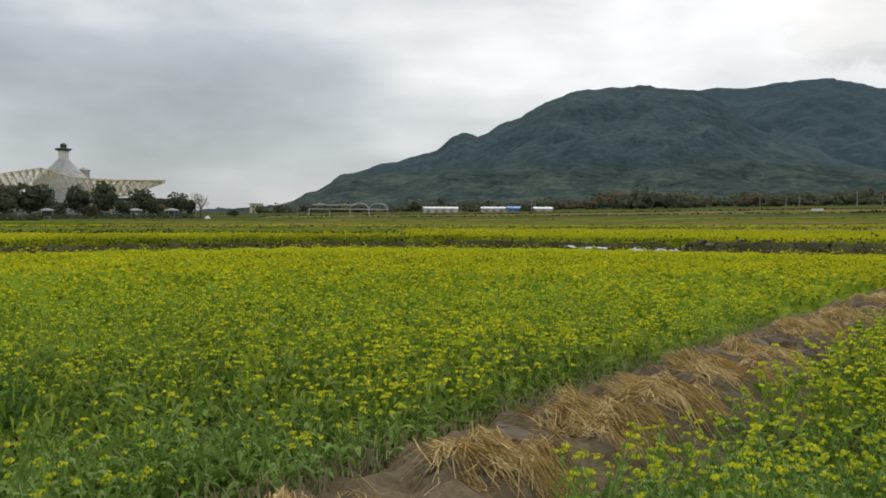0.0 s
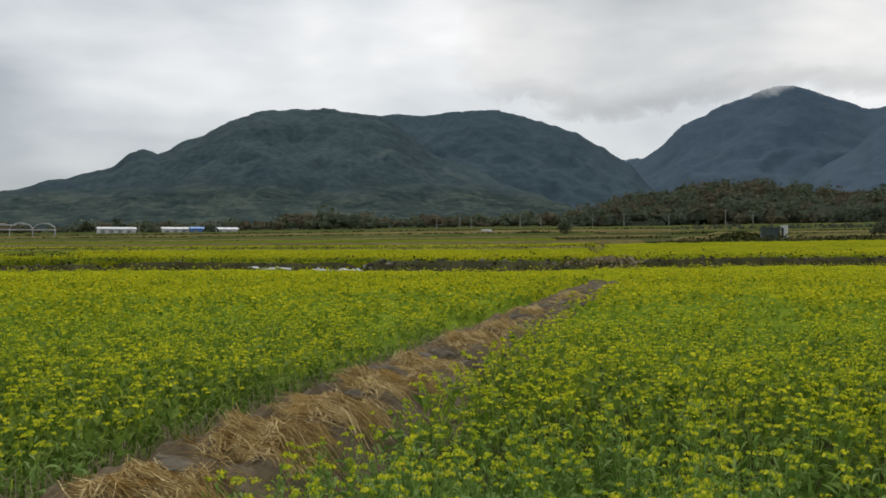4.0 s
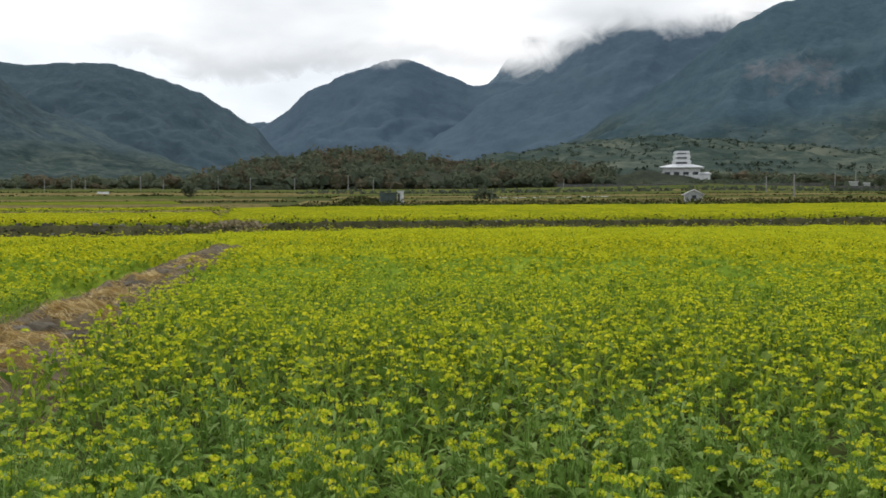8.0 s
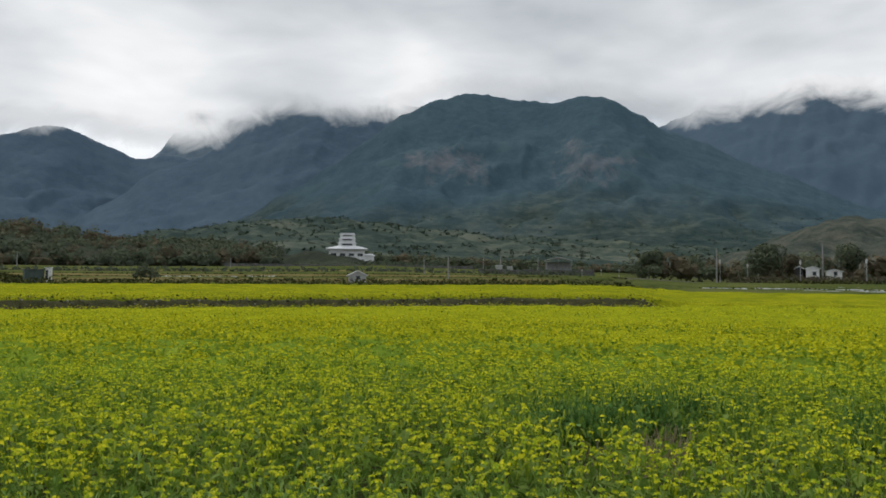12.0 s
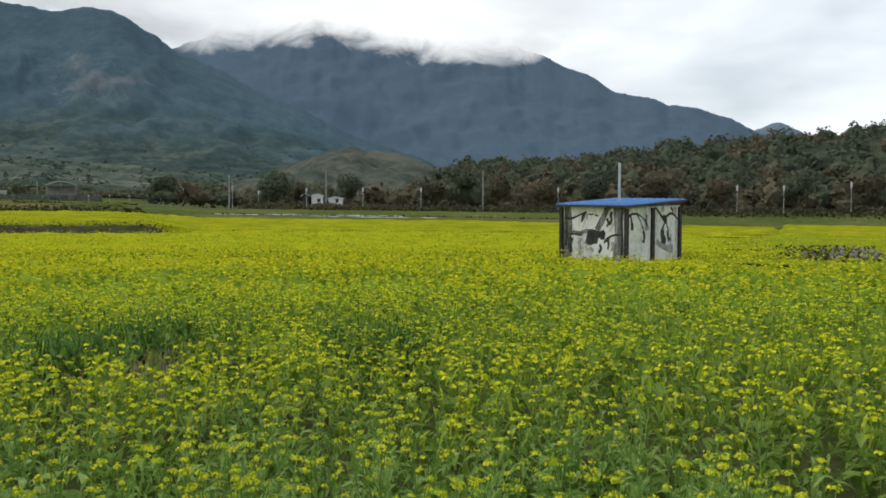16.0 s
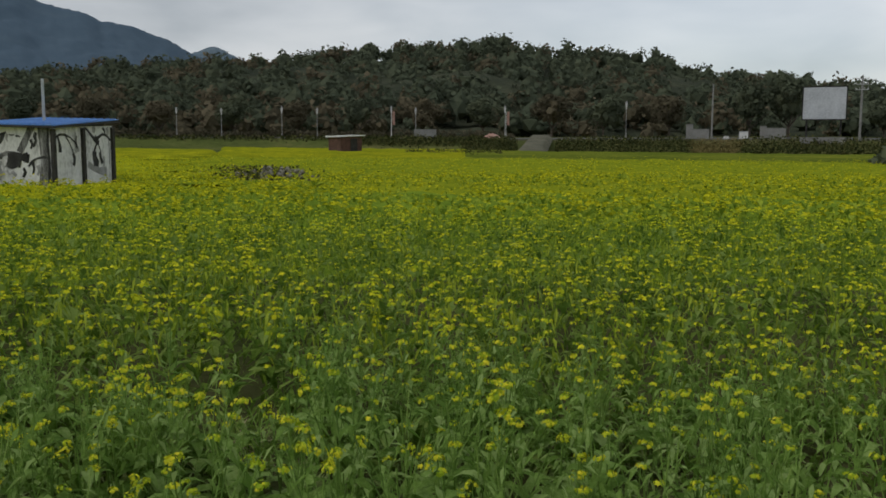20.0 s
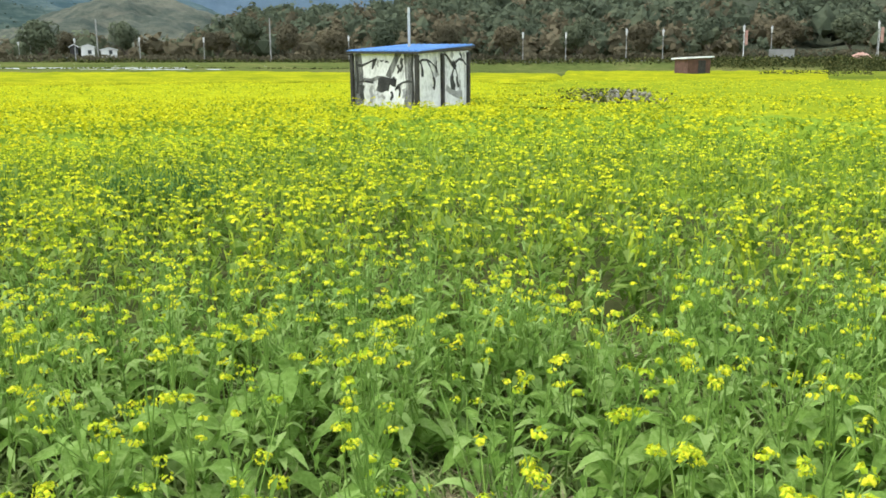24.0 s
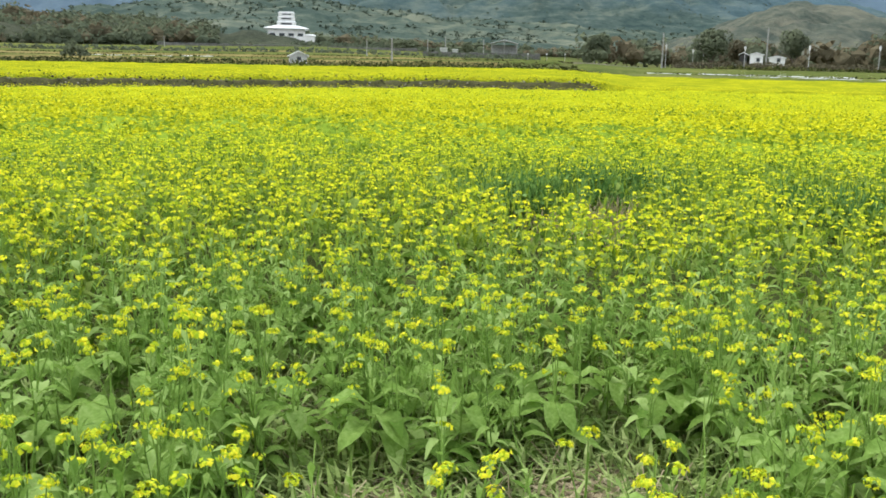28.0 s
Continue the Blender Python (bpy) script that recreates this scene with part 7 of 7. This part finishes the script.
v, f = quads_cloud(np.stack([rg.normal(size=2600) * 0.75 - 0.55, rg.normal(size=2600) * 0.6, 0.1 + 0.75 * rg.random(2600) ** 1.8], -1), rg.uniform(0.02, 0.065, 2600), rg)
part("weed_cover", mesh_np("weed_cover", v, f, M["bankgrass"], False), M["bankgrass"], t)["kind"] = "stuff"


# ---------------------------------------------------------------- temple, walls and the houses behind
def hip_roof(w, d, rise, over, inset):
    """A low hipped roof with flared eaves, as a closed solid."""
    bm = bmesh.new()
    a, b = w / 2 + over, d / 2 + over
    rings = [(a, b, 0.0), (a, b, 0.25), (a * 0.82, b * 0.82, 0.25 + rise * 0.35), (a * inset, b * inset, 0.25 + rise)]
    loops = [[bm.verts.new((sx * x, sy * y, z)) for sx, sy in ((-1, -1), (1, -1), (1, 1), (-1, 1))] for x, y, z in rings]
    for lo, hi in zip(loops[:-1], loops[1:]):
        for i in range(4):
            bm.faces.new((lo[i], lo[(i + 1) % 4], hi[(i + 1) % 4], hi[i]))
    bm.faces.new(loops[0][::-1])
    bm.faces.new(loops[-1])
    return bm


def storey(t, w, d, z, h, windows, win_h):
    body = part("storey", box(0, 0, z + h / 2, w, d, h), M["whitewall"], t)
    for i in range(windows):
        x = -w / 2 + w * (i + 0.5) / windows
        part("window", box(x, -d / 2 - 0.02, z + h * 0.55, w / windows * 0.6, 0.1, win_h), M["window"], body)
    return body


TEMPLE_R = 400
base_t = EYE + TEMPLE_R * math.tan(radians(1.72))
t = thing("temple_hall", pose(*(heading(58.15) * TEMPLE_R).xy, base_t, 0, 0, -58.15 - 1), "white tiered temple hall with pale grey hipped roofs", "temple")
part("terrace", box(0, 0, -3.0, 30, 18, 7.0), M["stonewall"], t)
storey(t, 15.5, 11, 0.5, 5.3, 4, 1.2)
r1 = part("roof", hip_roof(15.5, 11, 1.5, 1.6, 0.42), M["whiteroof"], t)
r1.location.z = 5.8
z_t = 7.3
for w_t, d_t, h_t, rise_t in ((7.6, 6.5, 1.25, 0.75), (7.0, 6.0, 1.05, 0.7), (6.4, 5.4, 0.8, 0.6)):
    storey(t, w_t, d_t, z_t, h_t, 1, h_t * 0.55)
    rt = part("roof", hip_roof(w_t, d_t, rise_t, 0.3, 0.86), M["whiteroof"], t)
    rt.location.z = z_t + h_t
    z_t += h_t + rise_t + 0.25
for sx, ww in ((-10.0, 6.5), (9.6, 4.6)):
    part("side_wing", box(sx, -1.0, 1.6, ww, 8, 3.0), M["whitewall"], t)
    w2 = part("wing_roof", hip_roof(ww, 8, 0.6, 0.5, 0.6), M["whiteroof"], t)
    w2.location = (sx, -1.0, 3.1)


def long_wall(name, az0, az1, r, el0, el1, label, mat="stonewall"):
    """A retaining wall of rough stone courses between two elevations."""
    a = np.arange(az0, az1, 0.35)
    t = thing(name, pose(0, 0, 0), label, "wall", kind="structure")
    for i in range(len(a) - 1):
        p, q = heading(a[i]) * r, heading(a[i + 1]) * r
        z0, z1 = min(lz(p.x, p.y), EYE + r * math.tan(radians(el0))) - 0.5, EYE + r * math.tan(radians(el1)) + random.uniform(-0.12, 0.12)
        mid = (p + q) / 2
        part("stone_course", box(mid.x, mid.y, (z0 + z1) / 2, (q - p).length - 0.03, 0.9 + random.uniform(-0.1, 0.1), z1 - z0, -(a[i] + a[i + 1]) / 2, 0.06), M[mat], t)
    return t


long_wall("stone_wall", 50.5, 66.4, 330, 0.9, 1.58, "long grey stone retaining wall below the temple")
long_wall("stone_wall", 66.6, 74.2, 230, 0.65, 1.40, "grey stone retaining wall of a raised yard")

# open shelter on the raised yard
p = heading(71.7) * 235
t = thing("yard_shelter", pose(p.x, p.y, EYE + 235 * math.tan(radians(1.22)), 0, 0, -71.7), "grey open-sided shelter with a low pitched roof", "shelter")
part("roof", prism([(-3.6, -1, 3.0), (0, -1, 3.9), (3.6, -1, 3.0), (3.6, -1, 3.2), (0, -1, 4.15), (-3.6, -1, 3.2)], (0, 6, 0)), M["greywall"], t)
for x in (-3.2, 0.0, 3.2):
    part("post", bar((x, -0.8, -1), (x, -0.8, 3.1 + (0.8 if x == 0 else 0)), 0.16, 0.14, 6), M["concrete"], t)
part("back_wall", box(0, 4.5, 1.2, 6.6, 0.2, 3.6), M["greypaint"], t)
for az, w, h in ((67.9, 2.4, 2.0), (68.6, 1.8, 1.6)):
    p = heading(az) * 300
    t = thing("yard_outbuilding", pose(p.x, p.y, EYE + 300 * math.tan(radians(1.25)), 0, 0, -az), "small pale outbuilding among trees", "outbuilding")
    part("body", box(0, 0, h / 2 - 0.5, w, 2, h + 1), M["greywall"], t)
    part("roof", box(0, 0, h + 0.1, w + 0.4, 2.4, 0.15), M["whiteroof"], t)
# white houses behind the roadside trees
for az, w, h, lab in ((86.1, 1.4, 2.7, "dark shed beside a white house"), (86.85, 2.3, 2.7, "white single-storey house behind shrubs"), (88.0, 2.8, 2.2, "low white house partly behind trees")):
    p = at(az, 178)
    gable_hut("white_house", pose(p.x, p.y, p.z, 0, 0, -az), w, 4, h, 0.35, "whitewall" if w > 2 else "darkframe", "whiteroof", lab, 0.2, window=(0.3, 1.8, 0.6, 0.6))

# sheds, greenhouse frame and houses across the plain
for az, r, w, h, wm, rm, lab in ((-0.55, 350, 13.0, 2.0, "whitewall", "whiteroof", "long white farm shed with a low roof"), (2.95, 350, 10.5, 2.1, "whitewall", "whiteroof", "long white farm shed with a pale roof"),
                                 (4.15, 345, 4.6, 2.2, "blueroof", "blueroof", "small blue metal farm shed"), (5.9, 352, 8.0, 2.1, "whitewall", "whiteroof", "white farm shed at the end of the row")):
    p = at(az, r)
    z = EYE + r * math.tan(radians(0.62))
    h = h * 0.9
    t = thing("farm_shed", pose(p.x, p.y, z, 0, 0, -az + 6), lab, "shed", "sheds across the plain")
    part("wall", box(0, 0, h / 2 - 2, w, 7, h + 4), M[wm], t)
    part("roof", prism([(-w / 2 - 0.4, -3.9, h), (-w / 2 - 0.4, 0, h + 0.75), (-w / 2 - 0.4, 3.9, h), (-w / 2 - 0.4, 3.9, h + 0.15), (-w / 2 - 0.4, 0, h + 0.9), (-w / 2 - 0.4, -3.9, h + 0.15)], (w + 0.8, 0, 0)), M[rm], t)
    for i in range(int(w // 3)):
        part("door", box(-w / 2 + 1.5 + 3 * i, -3.52, h * 0.42, 1.4, 0.08, h * 0.75), M["greypaint"], t)
p = at(22.4, 222)
t = thing("white_trailer", pose(p.x, p.y, EYE + 222 * math.tan(radians(0.72)), 0, 0, -22.4 + 15), "small white box trailer parked on a field track", "trailer")
part("body", box(0, 0, 0.55, 2.4, 1.5, 0.75, bevel=0.06), M["whiteroof"], t)
part("end_panel", box(1.23, 0, 0.6, 0.06, 1.4, 0.8), M["darkframe"], t)
for x in (-0.7, 0.7):
    part("wheel", bar((x, -0.8, 0.1), (x, -0.6, 0.1), 0.25, 0.25, 12), M["darkframe"], t)
t = thing("white_tent", facing(-15.15, 190, 0.0), "small white pyramid tent on the grass", "tent")
bm = bmesh.new()
bmesh.ops.create_cone(bm, cap_ends=True, segments=4, radius1=1.35, radius2=0.05, depth=0.95, matrix=pose(0, 0, 0.55, 0, 0, 45))
part("canopy", bm, M["whiteroof"], t)
t = thing("cream_house", pose(*(heading(-12.2) * 420).xy, EYE + 420 * math.tan(radians(0.45)), 0, 0, 20), "cream two-storey house far across the plain", "house")
part("wall", box(0, 0, 2.2, 5.2, 5, 5.6), M["yellowwall"], t)
part("roof", box(0, 0, 5.15, 5.8, 5.6, 0.35), M["greywall"], t)
for x in (-1.6, 0, 1.6):
    for z in (1.6, 3.8):
        part("window", box(x, -2.52, z, 0.8, 0.08, 0.9), M["window"], t)

# stalls with pale canopies under the trees of the hall
for i, (az, r) in enumerate(((-24.3, 193), (-19.4, 194), (-17.3, 193))):
    t = thing("market_stall", facing(az, r, 0.0, 12 * i), "small stall with a pale canopy under trees", "stall", "stalls before the hall")
    part("canopy", hip_roof(2.2, 2.0, 0.3, 0.1, 0.2), M["greywall"], t).location.z = 1.9
    for x in (-1, 1):
        for y in (-0.9, 0.9):
            part("post", bar((x, y, -0.2), (x, y, 1.95), 0.05, 0.05, 5), M["steel"], t)
    part("counter", box(0, -0.8, 0.45, 1.8, 0.4, 0.9), M["greywall"], t)

# bare greenhouse frame of steel hoops
G_R = 240
c = heading(-6.2) * G_R
t = thing("greenhouse_frame", pose(c.x, c.y, EYE + G_R * math.tan(radians(0.10)), 0, 0, 6.2) @ Matrix.Diagonal((1, 1, 1.45, 1)), "bare white steel greenhouse frame with arched hoops", "greenhouse")
for k, x0 in enumerate((-11.6, -6.0, -0.6, 4.6)):
    for y in (0, 6.0):
        for x in (x0, x0 + 5.0) if k == 3 else (x0,):
            part("post", bar((x, y, -1), (x, y, 2.2), 0.10, 0.10, 6), M["steel"], t)
        if k < 2:
            continue
        ring = bmesh.new()
        pts = [(x0 + 2.6 - 2.6 * math.cos(a), y, 2.2 + 1.15 * math.sin(a)) for a in np.linspace(0, math.pi, 9)]
        for a, b in zip(pts[:-1], pts[1:]):
            add_bar(ring, a, b, 0.07, 0.07, 5)
        part("hoop", ring, M["steel"], t)
for y in (0, 6.0):
    part("rail", bar((-11.6, y, 2.2), (9.8, y, 2.2), 0.08, 0.08, 6), M["steel"], t)
    part("rail", bar((-10.5, y, 3.0), (1.0, y, 3.0), 0.07, 0.07, 6), M["steel"], t)
for x in (-9.0, -3.3, 2.0):
    part("purlin", bar((x, 0, 3.3), (x, 6, 3.3), 0.08, 0.08, 6), M["steel"], t)
    part("vent_panel", box(x + 0.9, 3, 3.2, 1.5, 5.8, 0.06), M["whiteroof"], t)

# hall with a domed roof and an ochre space frame, behind trees
D_R = 270
c = heading(-23.4) * D_R
zb = EYE + D_R * math.tan(radians(-0.2))
t = thing("domed_hall", pose(c.x, c.y, zb, 0, 0, 23.4), "white domed hall under an ochre steel space frame", "hall")


def lathe(profile, seg=24):
    bm = bmesh.new()
    rings = [[bm.verts.new((r * math.cos(2 * math.pi * i / seg), r * math.sin(2 * math.pi * i / seg), z)) for i in range(seg)] for r, z in profile]
    for lo, hi in zip(rings[:-1], rings[1:]):
        for i in range(seg):
            bm.faces.new((lo[i], lo[(i + 1) % seg], hi[(i + 1) % seg], hi[i]))
    bm.faces.new(rings[0][::-1])
    bm.faces.new(rings[-1])
    return bm


part("dome", lathe([(11, -1), (11, 6.5), (8.6, 10.5), (6.0, 13.4), (3.9, 15.6), (2.2, 17.3), (1.7, 18.0)]), M["greywall"], t, "white concrete dome", True)
ln = part("lantern", lathe([(1.4, 17.9), (1.4, 20.2), (1.6, 20.3), (1.6, 20.5)], 12), M["whitewall"], t)
part("lantern_roof", lathe([(1.5, 20.5), (2.2, 20.8), (2.2, 21.15), (0.9, 21.3), (0.75, 21.6), (0.95, 22.0), (0.6, 22.5), (0.1, 22.7)], 12), M["darkgreen"], ln)
part("side_cupola", lathe([(1.6, 0), (1.6, 15.2), (1.9, 15.4), (0.8, 16.0), (0.1, 16.3)], 10), M["greywall"], t).location = (5.3, 3, 0)
part("wing", box(0, 4, 3.2, 56, 14, 7.5), M["greywall"], t)
part("wing_roof", box(0, 4, 7.3, 58, 16, 0.6), M["darkgreen"], t)
rg = np.random.default_rng(2)


def frame_z(x):
    return np.interp(x, [-30, -16, -5.5, 2, 12, 26], [11.5, 13.0, 15.0, 12.6, 12.2, 12.4])


for y in (-12, -6, 0):
    chord = bmesh.new()
    web = bmesh.new()
    xs = np.arange(-30, 26.1, 1.75)
    for a, b in zip(xs[:-1], xs[1:]):
        ta, tb = (a, y, frame_z(a)), (b, y, frame_z(b))
        depth_a = 4.2 * min(1, (27.5 - a) / 12)
        depth_b = 4.2 * min(1, (27.5 - b) / 12)
        la, lb = (a, y, frame_z(a) - depth_a), (b, y, frame_z(b) - depth_b)
        add_bar(chord, ta, tb, 0.12, 0.12, 5)
        add_bar(chord, la, lb, 0.10, 0.10, 5)
        add_bar(web, ta, lb, 0.075, 0.075, 4)
        add_bar(web, la, tb, 0.075, 0.075, 4)
        add_bar(web, ta, la, 0.075, 0.075, 4)
        if y < 0:
            add_bar(web, ta, (a, y + 6, frame_z(a)), 0.08, 0.08, 4)
            add_bar(web, ta, (b, y + 6, frame_z(b) - depth_b), 0.07, 0.07, 4)
    part("truss_chord", chord, M["ochre"], t)
    part("truss_web", web, M["ochre"], t)
for x in (-27, -13, 3, 12, 18.5):
    col = part("column", bar((x, -6, -1), (x, -6, frame_z(x) - 3.6), 0.4, 0.32, 8), M["ochre"], t)
    part("strut", bar((x, -6, frame_z(x) - 6), (x - 2.5, -6, frame_z(x) - 2.6), 0.16, 0.16, 5), M["ochre"], col)
    part("strut", bar((x, -6, frame_z(x) - 6), (x + 2.5, -6, frame_z(x) - 2.6), 0.16, 0.16, 5), M["ochre"], col)

for i, (az, r, h, w, mat, lab) in enumerate(((-26.6, 200, 8.6, 10, "crown", "broad dark evergreen tree before the hall"), (-25.0, 205, 9.0, 12, "crown", "broad dark evergreen tree before the hall"), (-22.6, 203, 8.2, 9, "crown", "dark evergreen tree before the hall"),
                                             (-21.1, 200, 8.8, 8, "crown", "tall dark evergreen tree before the hall"), (-19.0, 204, 7.6, 8, "crown", "dark evergreen tree beside the hall"), (-18.2, 200, 5.6, 6, "crown", "dark round tree before the hall"), (-16.9, 206, 7.3, 7, "crown", "dark evergreen tree beside the hall"),
                                             (-20.0, 196, 4.6, 6, "crown", "low dark round tree before the hall"), (-16.2, 208, 5.6, 4, "crown_brown", "half-bare brown tree beside the hall"), (-13.6, 240, 2.4, 4, "crown", "low dark tree on the plain"), (-23.9, 198, 4.8, 7, "crown", "dark spreading tree before the hall"), (-30, 200, 7, 9, "crown", "broad dark evergreen tree before the hall"),
                                             (27.4, 190, 4.3, 4.6, "crown", "lone dark round tree on a terrace"), (-17.7, 196, 3.6, 5, "crown_brown", "low russet shrub before the hall"), (-21.9, 194, 3.4, 6, "crown_brown", "low russet shrub before the hall"))):
    tree("tree", facing(az, r, -0.1, 17 * i), h, w, lab, 200 + i, mat, 1500, 0.05, "", 0.92)
tree("bare_tree", facing(-15.6, 205, 0), 7.4, 6.0, "pale leafless tree beside the hall", 230, "stubble", 500, 0.25, "", 0.8, 0.02)
for i, (az, r, h, w, mat, lab) in enumerate(((77.6, 185, 7.5, 8, "crown", "dark evergreen tree beside the road"), (84.3, 180, 8.5, 9, "crown", "tall dark evergreen tree beside the road"), (86.0, 186, 6.5, 7, "crown_brown", "brown half-bare tree beside the road"), (88.9, 182, 8.2, 7, "crown", "dark evergreen tree beside the road"), (96.0, 178, 10, 9, "crown", "tall dark evergreen tree beside the road"),
                                             (101.3, 168, 7.0, 7.5, "crown_brown", "russet half-bare roadside tree"), (98.6, 172, 7.5, 7, "crown_brown", "brown half-bare tree beside the road"), (94.2, 176, 7, 7, "crown_brown", "brown half-bare tree beside the road"), (104.3, 170, 8, 7, "crown", "dark evergreen tree beside the road"),
                                             (108.2, 168, 7.5, 8, "crown_brown", "brown half-bare tree beside the road"), (112.0, 166, 7, 7, "crown_brown", "russet half-bare tree beside the road"), (116.5, 168, 8, 8, "crown", "dark evergreen tree beside the road"), (120.3, 168, 7.8, 8, "crown_brown", "brown half-bare tree beside the road"), (124.2, 168, 8.2, 8, "crown", "dark evergreen tree beside the road"),
                                             (128.2, 168, 8, 8, "crown_brown", "brown half-bare tree beside the road"), (132.0, 170, 8.6, 8, "crown", "dark evergreen tree beside the road"), (136.3, 168, 9, 9, "crown_brown", "brown half-bare tree beside the road"), (139.5, 168, 8.5, 8, "crown", "dark evergreen tree beside the road"), (143.5, 164, 9, 8, "crown_brown", "brown half-bare tree beside the road"),
                                             (148.2, 159, 11.2, 9, "crown", "dense dark evergreen beside the board"), (150.4, 160, 11.4, 9, "crown", "dense dark evergreen beside the board"), (155.5, 164, 7, 9, "crown", "dark tree behind the white board"), (159.5, 166, 8, 9, "crown_brown", "brown half-bare tree beside the road"))):
    tree("tree", facing(az, r, -0.1, 23 * i), h, w, lab, 300 + i, mat, 2600, 0.14, "trees along the road", 0.95, 0.030)
for i, (az, r, h, w, mat, lab) in enumerate(((55.4, 390, 6, 9, "crown", "dark tree beside the temple"), (56.2, 385, 4.5, 9, "crown", "round dark tree before the temple"), (58.9, 384, 5.6, 2.6, "crown", "slim dark conifer before the temple"), (57.6, 384, 3.6, 3.5, "crown_brown", "brown shrub before the temple"),
                                             (61.5, 380, 5, 9, "crown", "dark round tree in the temple garden"), (65.7, 340, 7, 14, "crown", "wide dark round tree above the wall"), (69.4, 330, 6, 8, "crown", "dark round tree in the temple garden"), (49.6, 420, 13, 9, "crown", "dark tree above the knoll"), (53.1, 420, 12, 10, "crown", "dark tree above the knoll"))):
    tree("tree", pose(*(heading(az) * r).xy, EYE + r * math.tan(radians(1.15 if r < 400 else 1.7)), 0, 0, 40 * i), h, w, lab, 400 + i, mat, 900, 0.06, "", 0.95)


# ---------------------------------------------------------------- single mustard plants at the field's edge
def leaf_mesh(rng, length, width):
    """A broad, wavy, folded mustard leaf with a short stalk."""
    n, m = 7, 5
    V = []
    for i in range(n):
        s = i / (n - 1)
        w = width * np.interp(s, [0, 0.18, 0.3, 0.6, 0.85, 1], [0.06, 0.10, 0.62, 1.0, 0.62, 0.04]) * (1 + 0.10 * math.sin(9 * s + rng.uniform(0, 6)))
        bend = 0.9 - 1.5 * s
        for j in range(m):
            q = (j / (m - 1) - 0.5) * 2
            V.append((length * s * 0.92, q * w / 2, length * s * bend * 0.55 + abs(q) * w * 0.16 + 0.012 * math.sin(11 * s + 3 * q) * abs(q)))
    F = [(i * m + j, i * m + j + 1, (i + 1) * m + j + 1, (i + 1) * m + j) for i in range(n - 1) for j in range(m - 1)]
    return mesh_np("leaf", np.array(V), np.array(F), M["leaf"], True)


rng = np.random.default_rng(77)
LEAVES = [leaf_mesh(rng, rng.uniform(0.15, 0.24), rng.uniform(0.08, 0.13)) for _ in range(7)]
HEADS = [mesh_np("flower_head", *blossoms(np.zeros(3), 26, 0.021, 0.0085, rng, 1.1), M["petal"], False) for _ in range(4)]


def single_plant(x, y, size, rng):
    t = thing("mustard_plant", pose(x, y, lz(x, y), 0, 0, rng.uniform(0, 360)), "single mustard plant with broad green leaves and yellow flower heads", "mustard plant", "plants at the field's edge")
    h = 0.46 * size
    part("stem", mesh_np("stem", *stalk((0, 0, -0.02), (0.02, 0.0, h), 0.006), M["stem"], True), M["stem"], t)
    for i in range(rng.integers(6, 9)):
        lf = part("leaf", LEAVES[rng.integers(0, 7)], None, t)
        k = size * rng.uniform(0.75, 1.15)
        lf.matrix_basis = pose(0, 0, h * rng.uniform(0.03, 0.62), 0, rng.uniform(-25, 15), i * 137 + rng.uniform(-20, 20)) @ Matrix.Diagonal((k, k, k, 1))
    for i in range(rng.integers(1, 4)):
        a, d = rng.uniform(0, 6.28), rng.uniform(0.0, 0.09)
        tip = (0.02 + math.cos(a) * d, math.sin(a) * d, h * rng.uniform(0.95, 1.15))
        br = part("branch", mesh_np("branch", *stalk((0.01, 0, h * 0.55), tip, 0.0035), M["stem"], True), M["stem"], t)
        hd = part("flower_head", HEADS[i % 4], None, br)
        k = rng.uniform(0.8, 1.25)
        hd.matrix_basis = pose(*tip, rng.uniform(-15, 15), rng.uniform(-15, 15), rng.uniform(0, 360)) @ Matrix.Diagonal((k, k, k, 1))
    return t


placed = []
while len(placed) < 120:
    az, r = rng.uniform(36, 104) if rng.random() < 0.85 else rng.uniform(104, 142), rng.uniform(1.75, 4.2)
    p = heading(az) * r
    if any(math.hypot(p.x - a, p.y - b) < 0.17 for a, b in placed) or any(math.hypot(p.x - a, p.y - b) < c * 1.05 for a, b, c in BARE):
        continue
    placed.append((p.x, p.y))
    single_plant(p.x, p.y, rng.uniform(0.8, 1.2), rng)
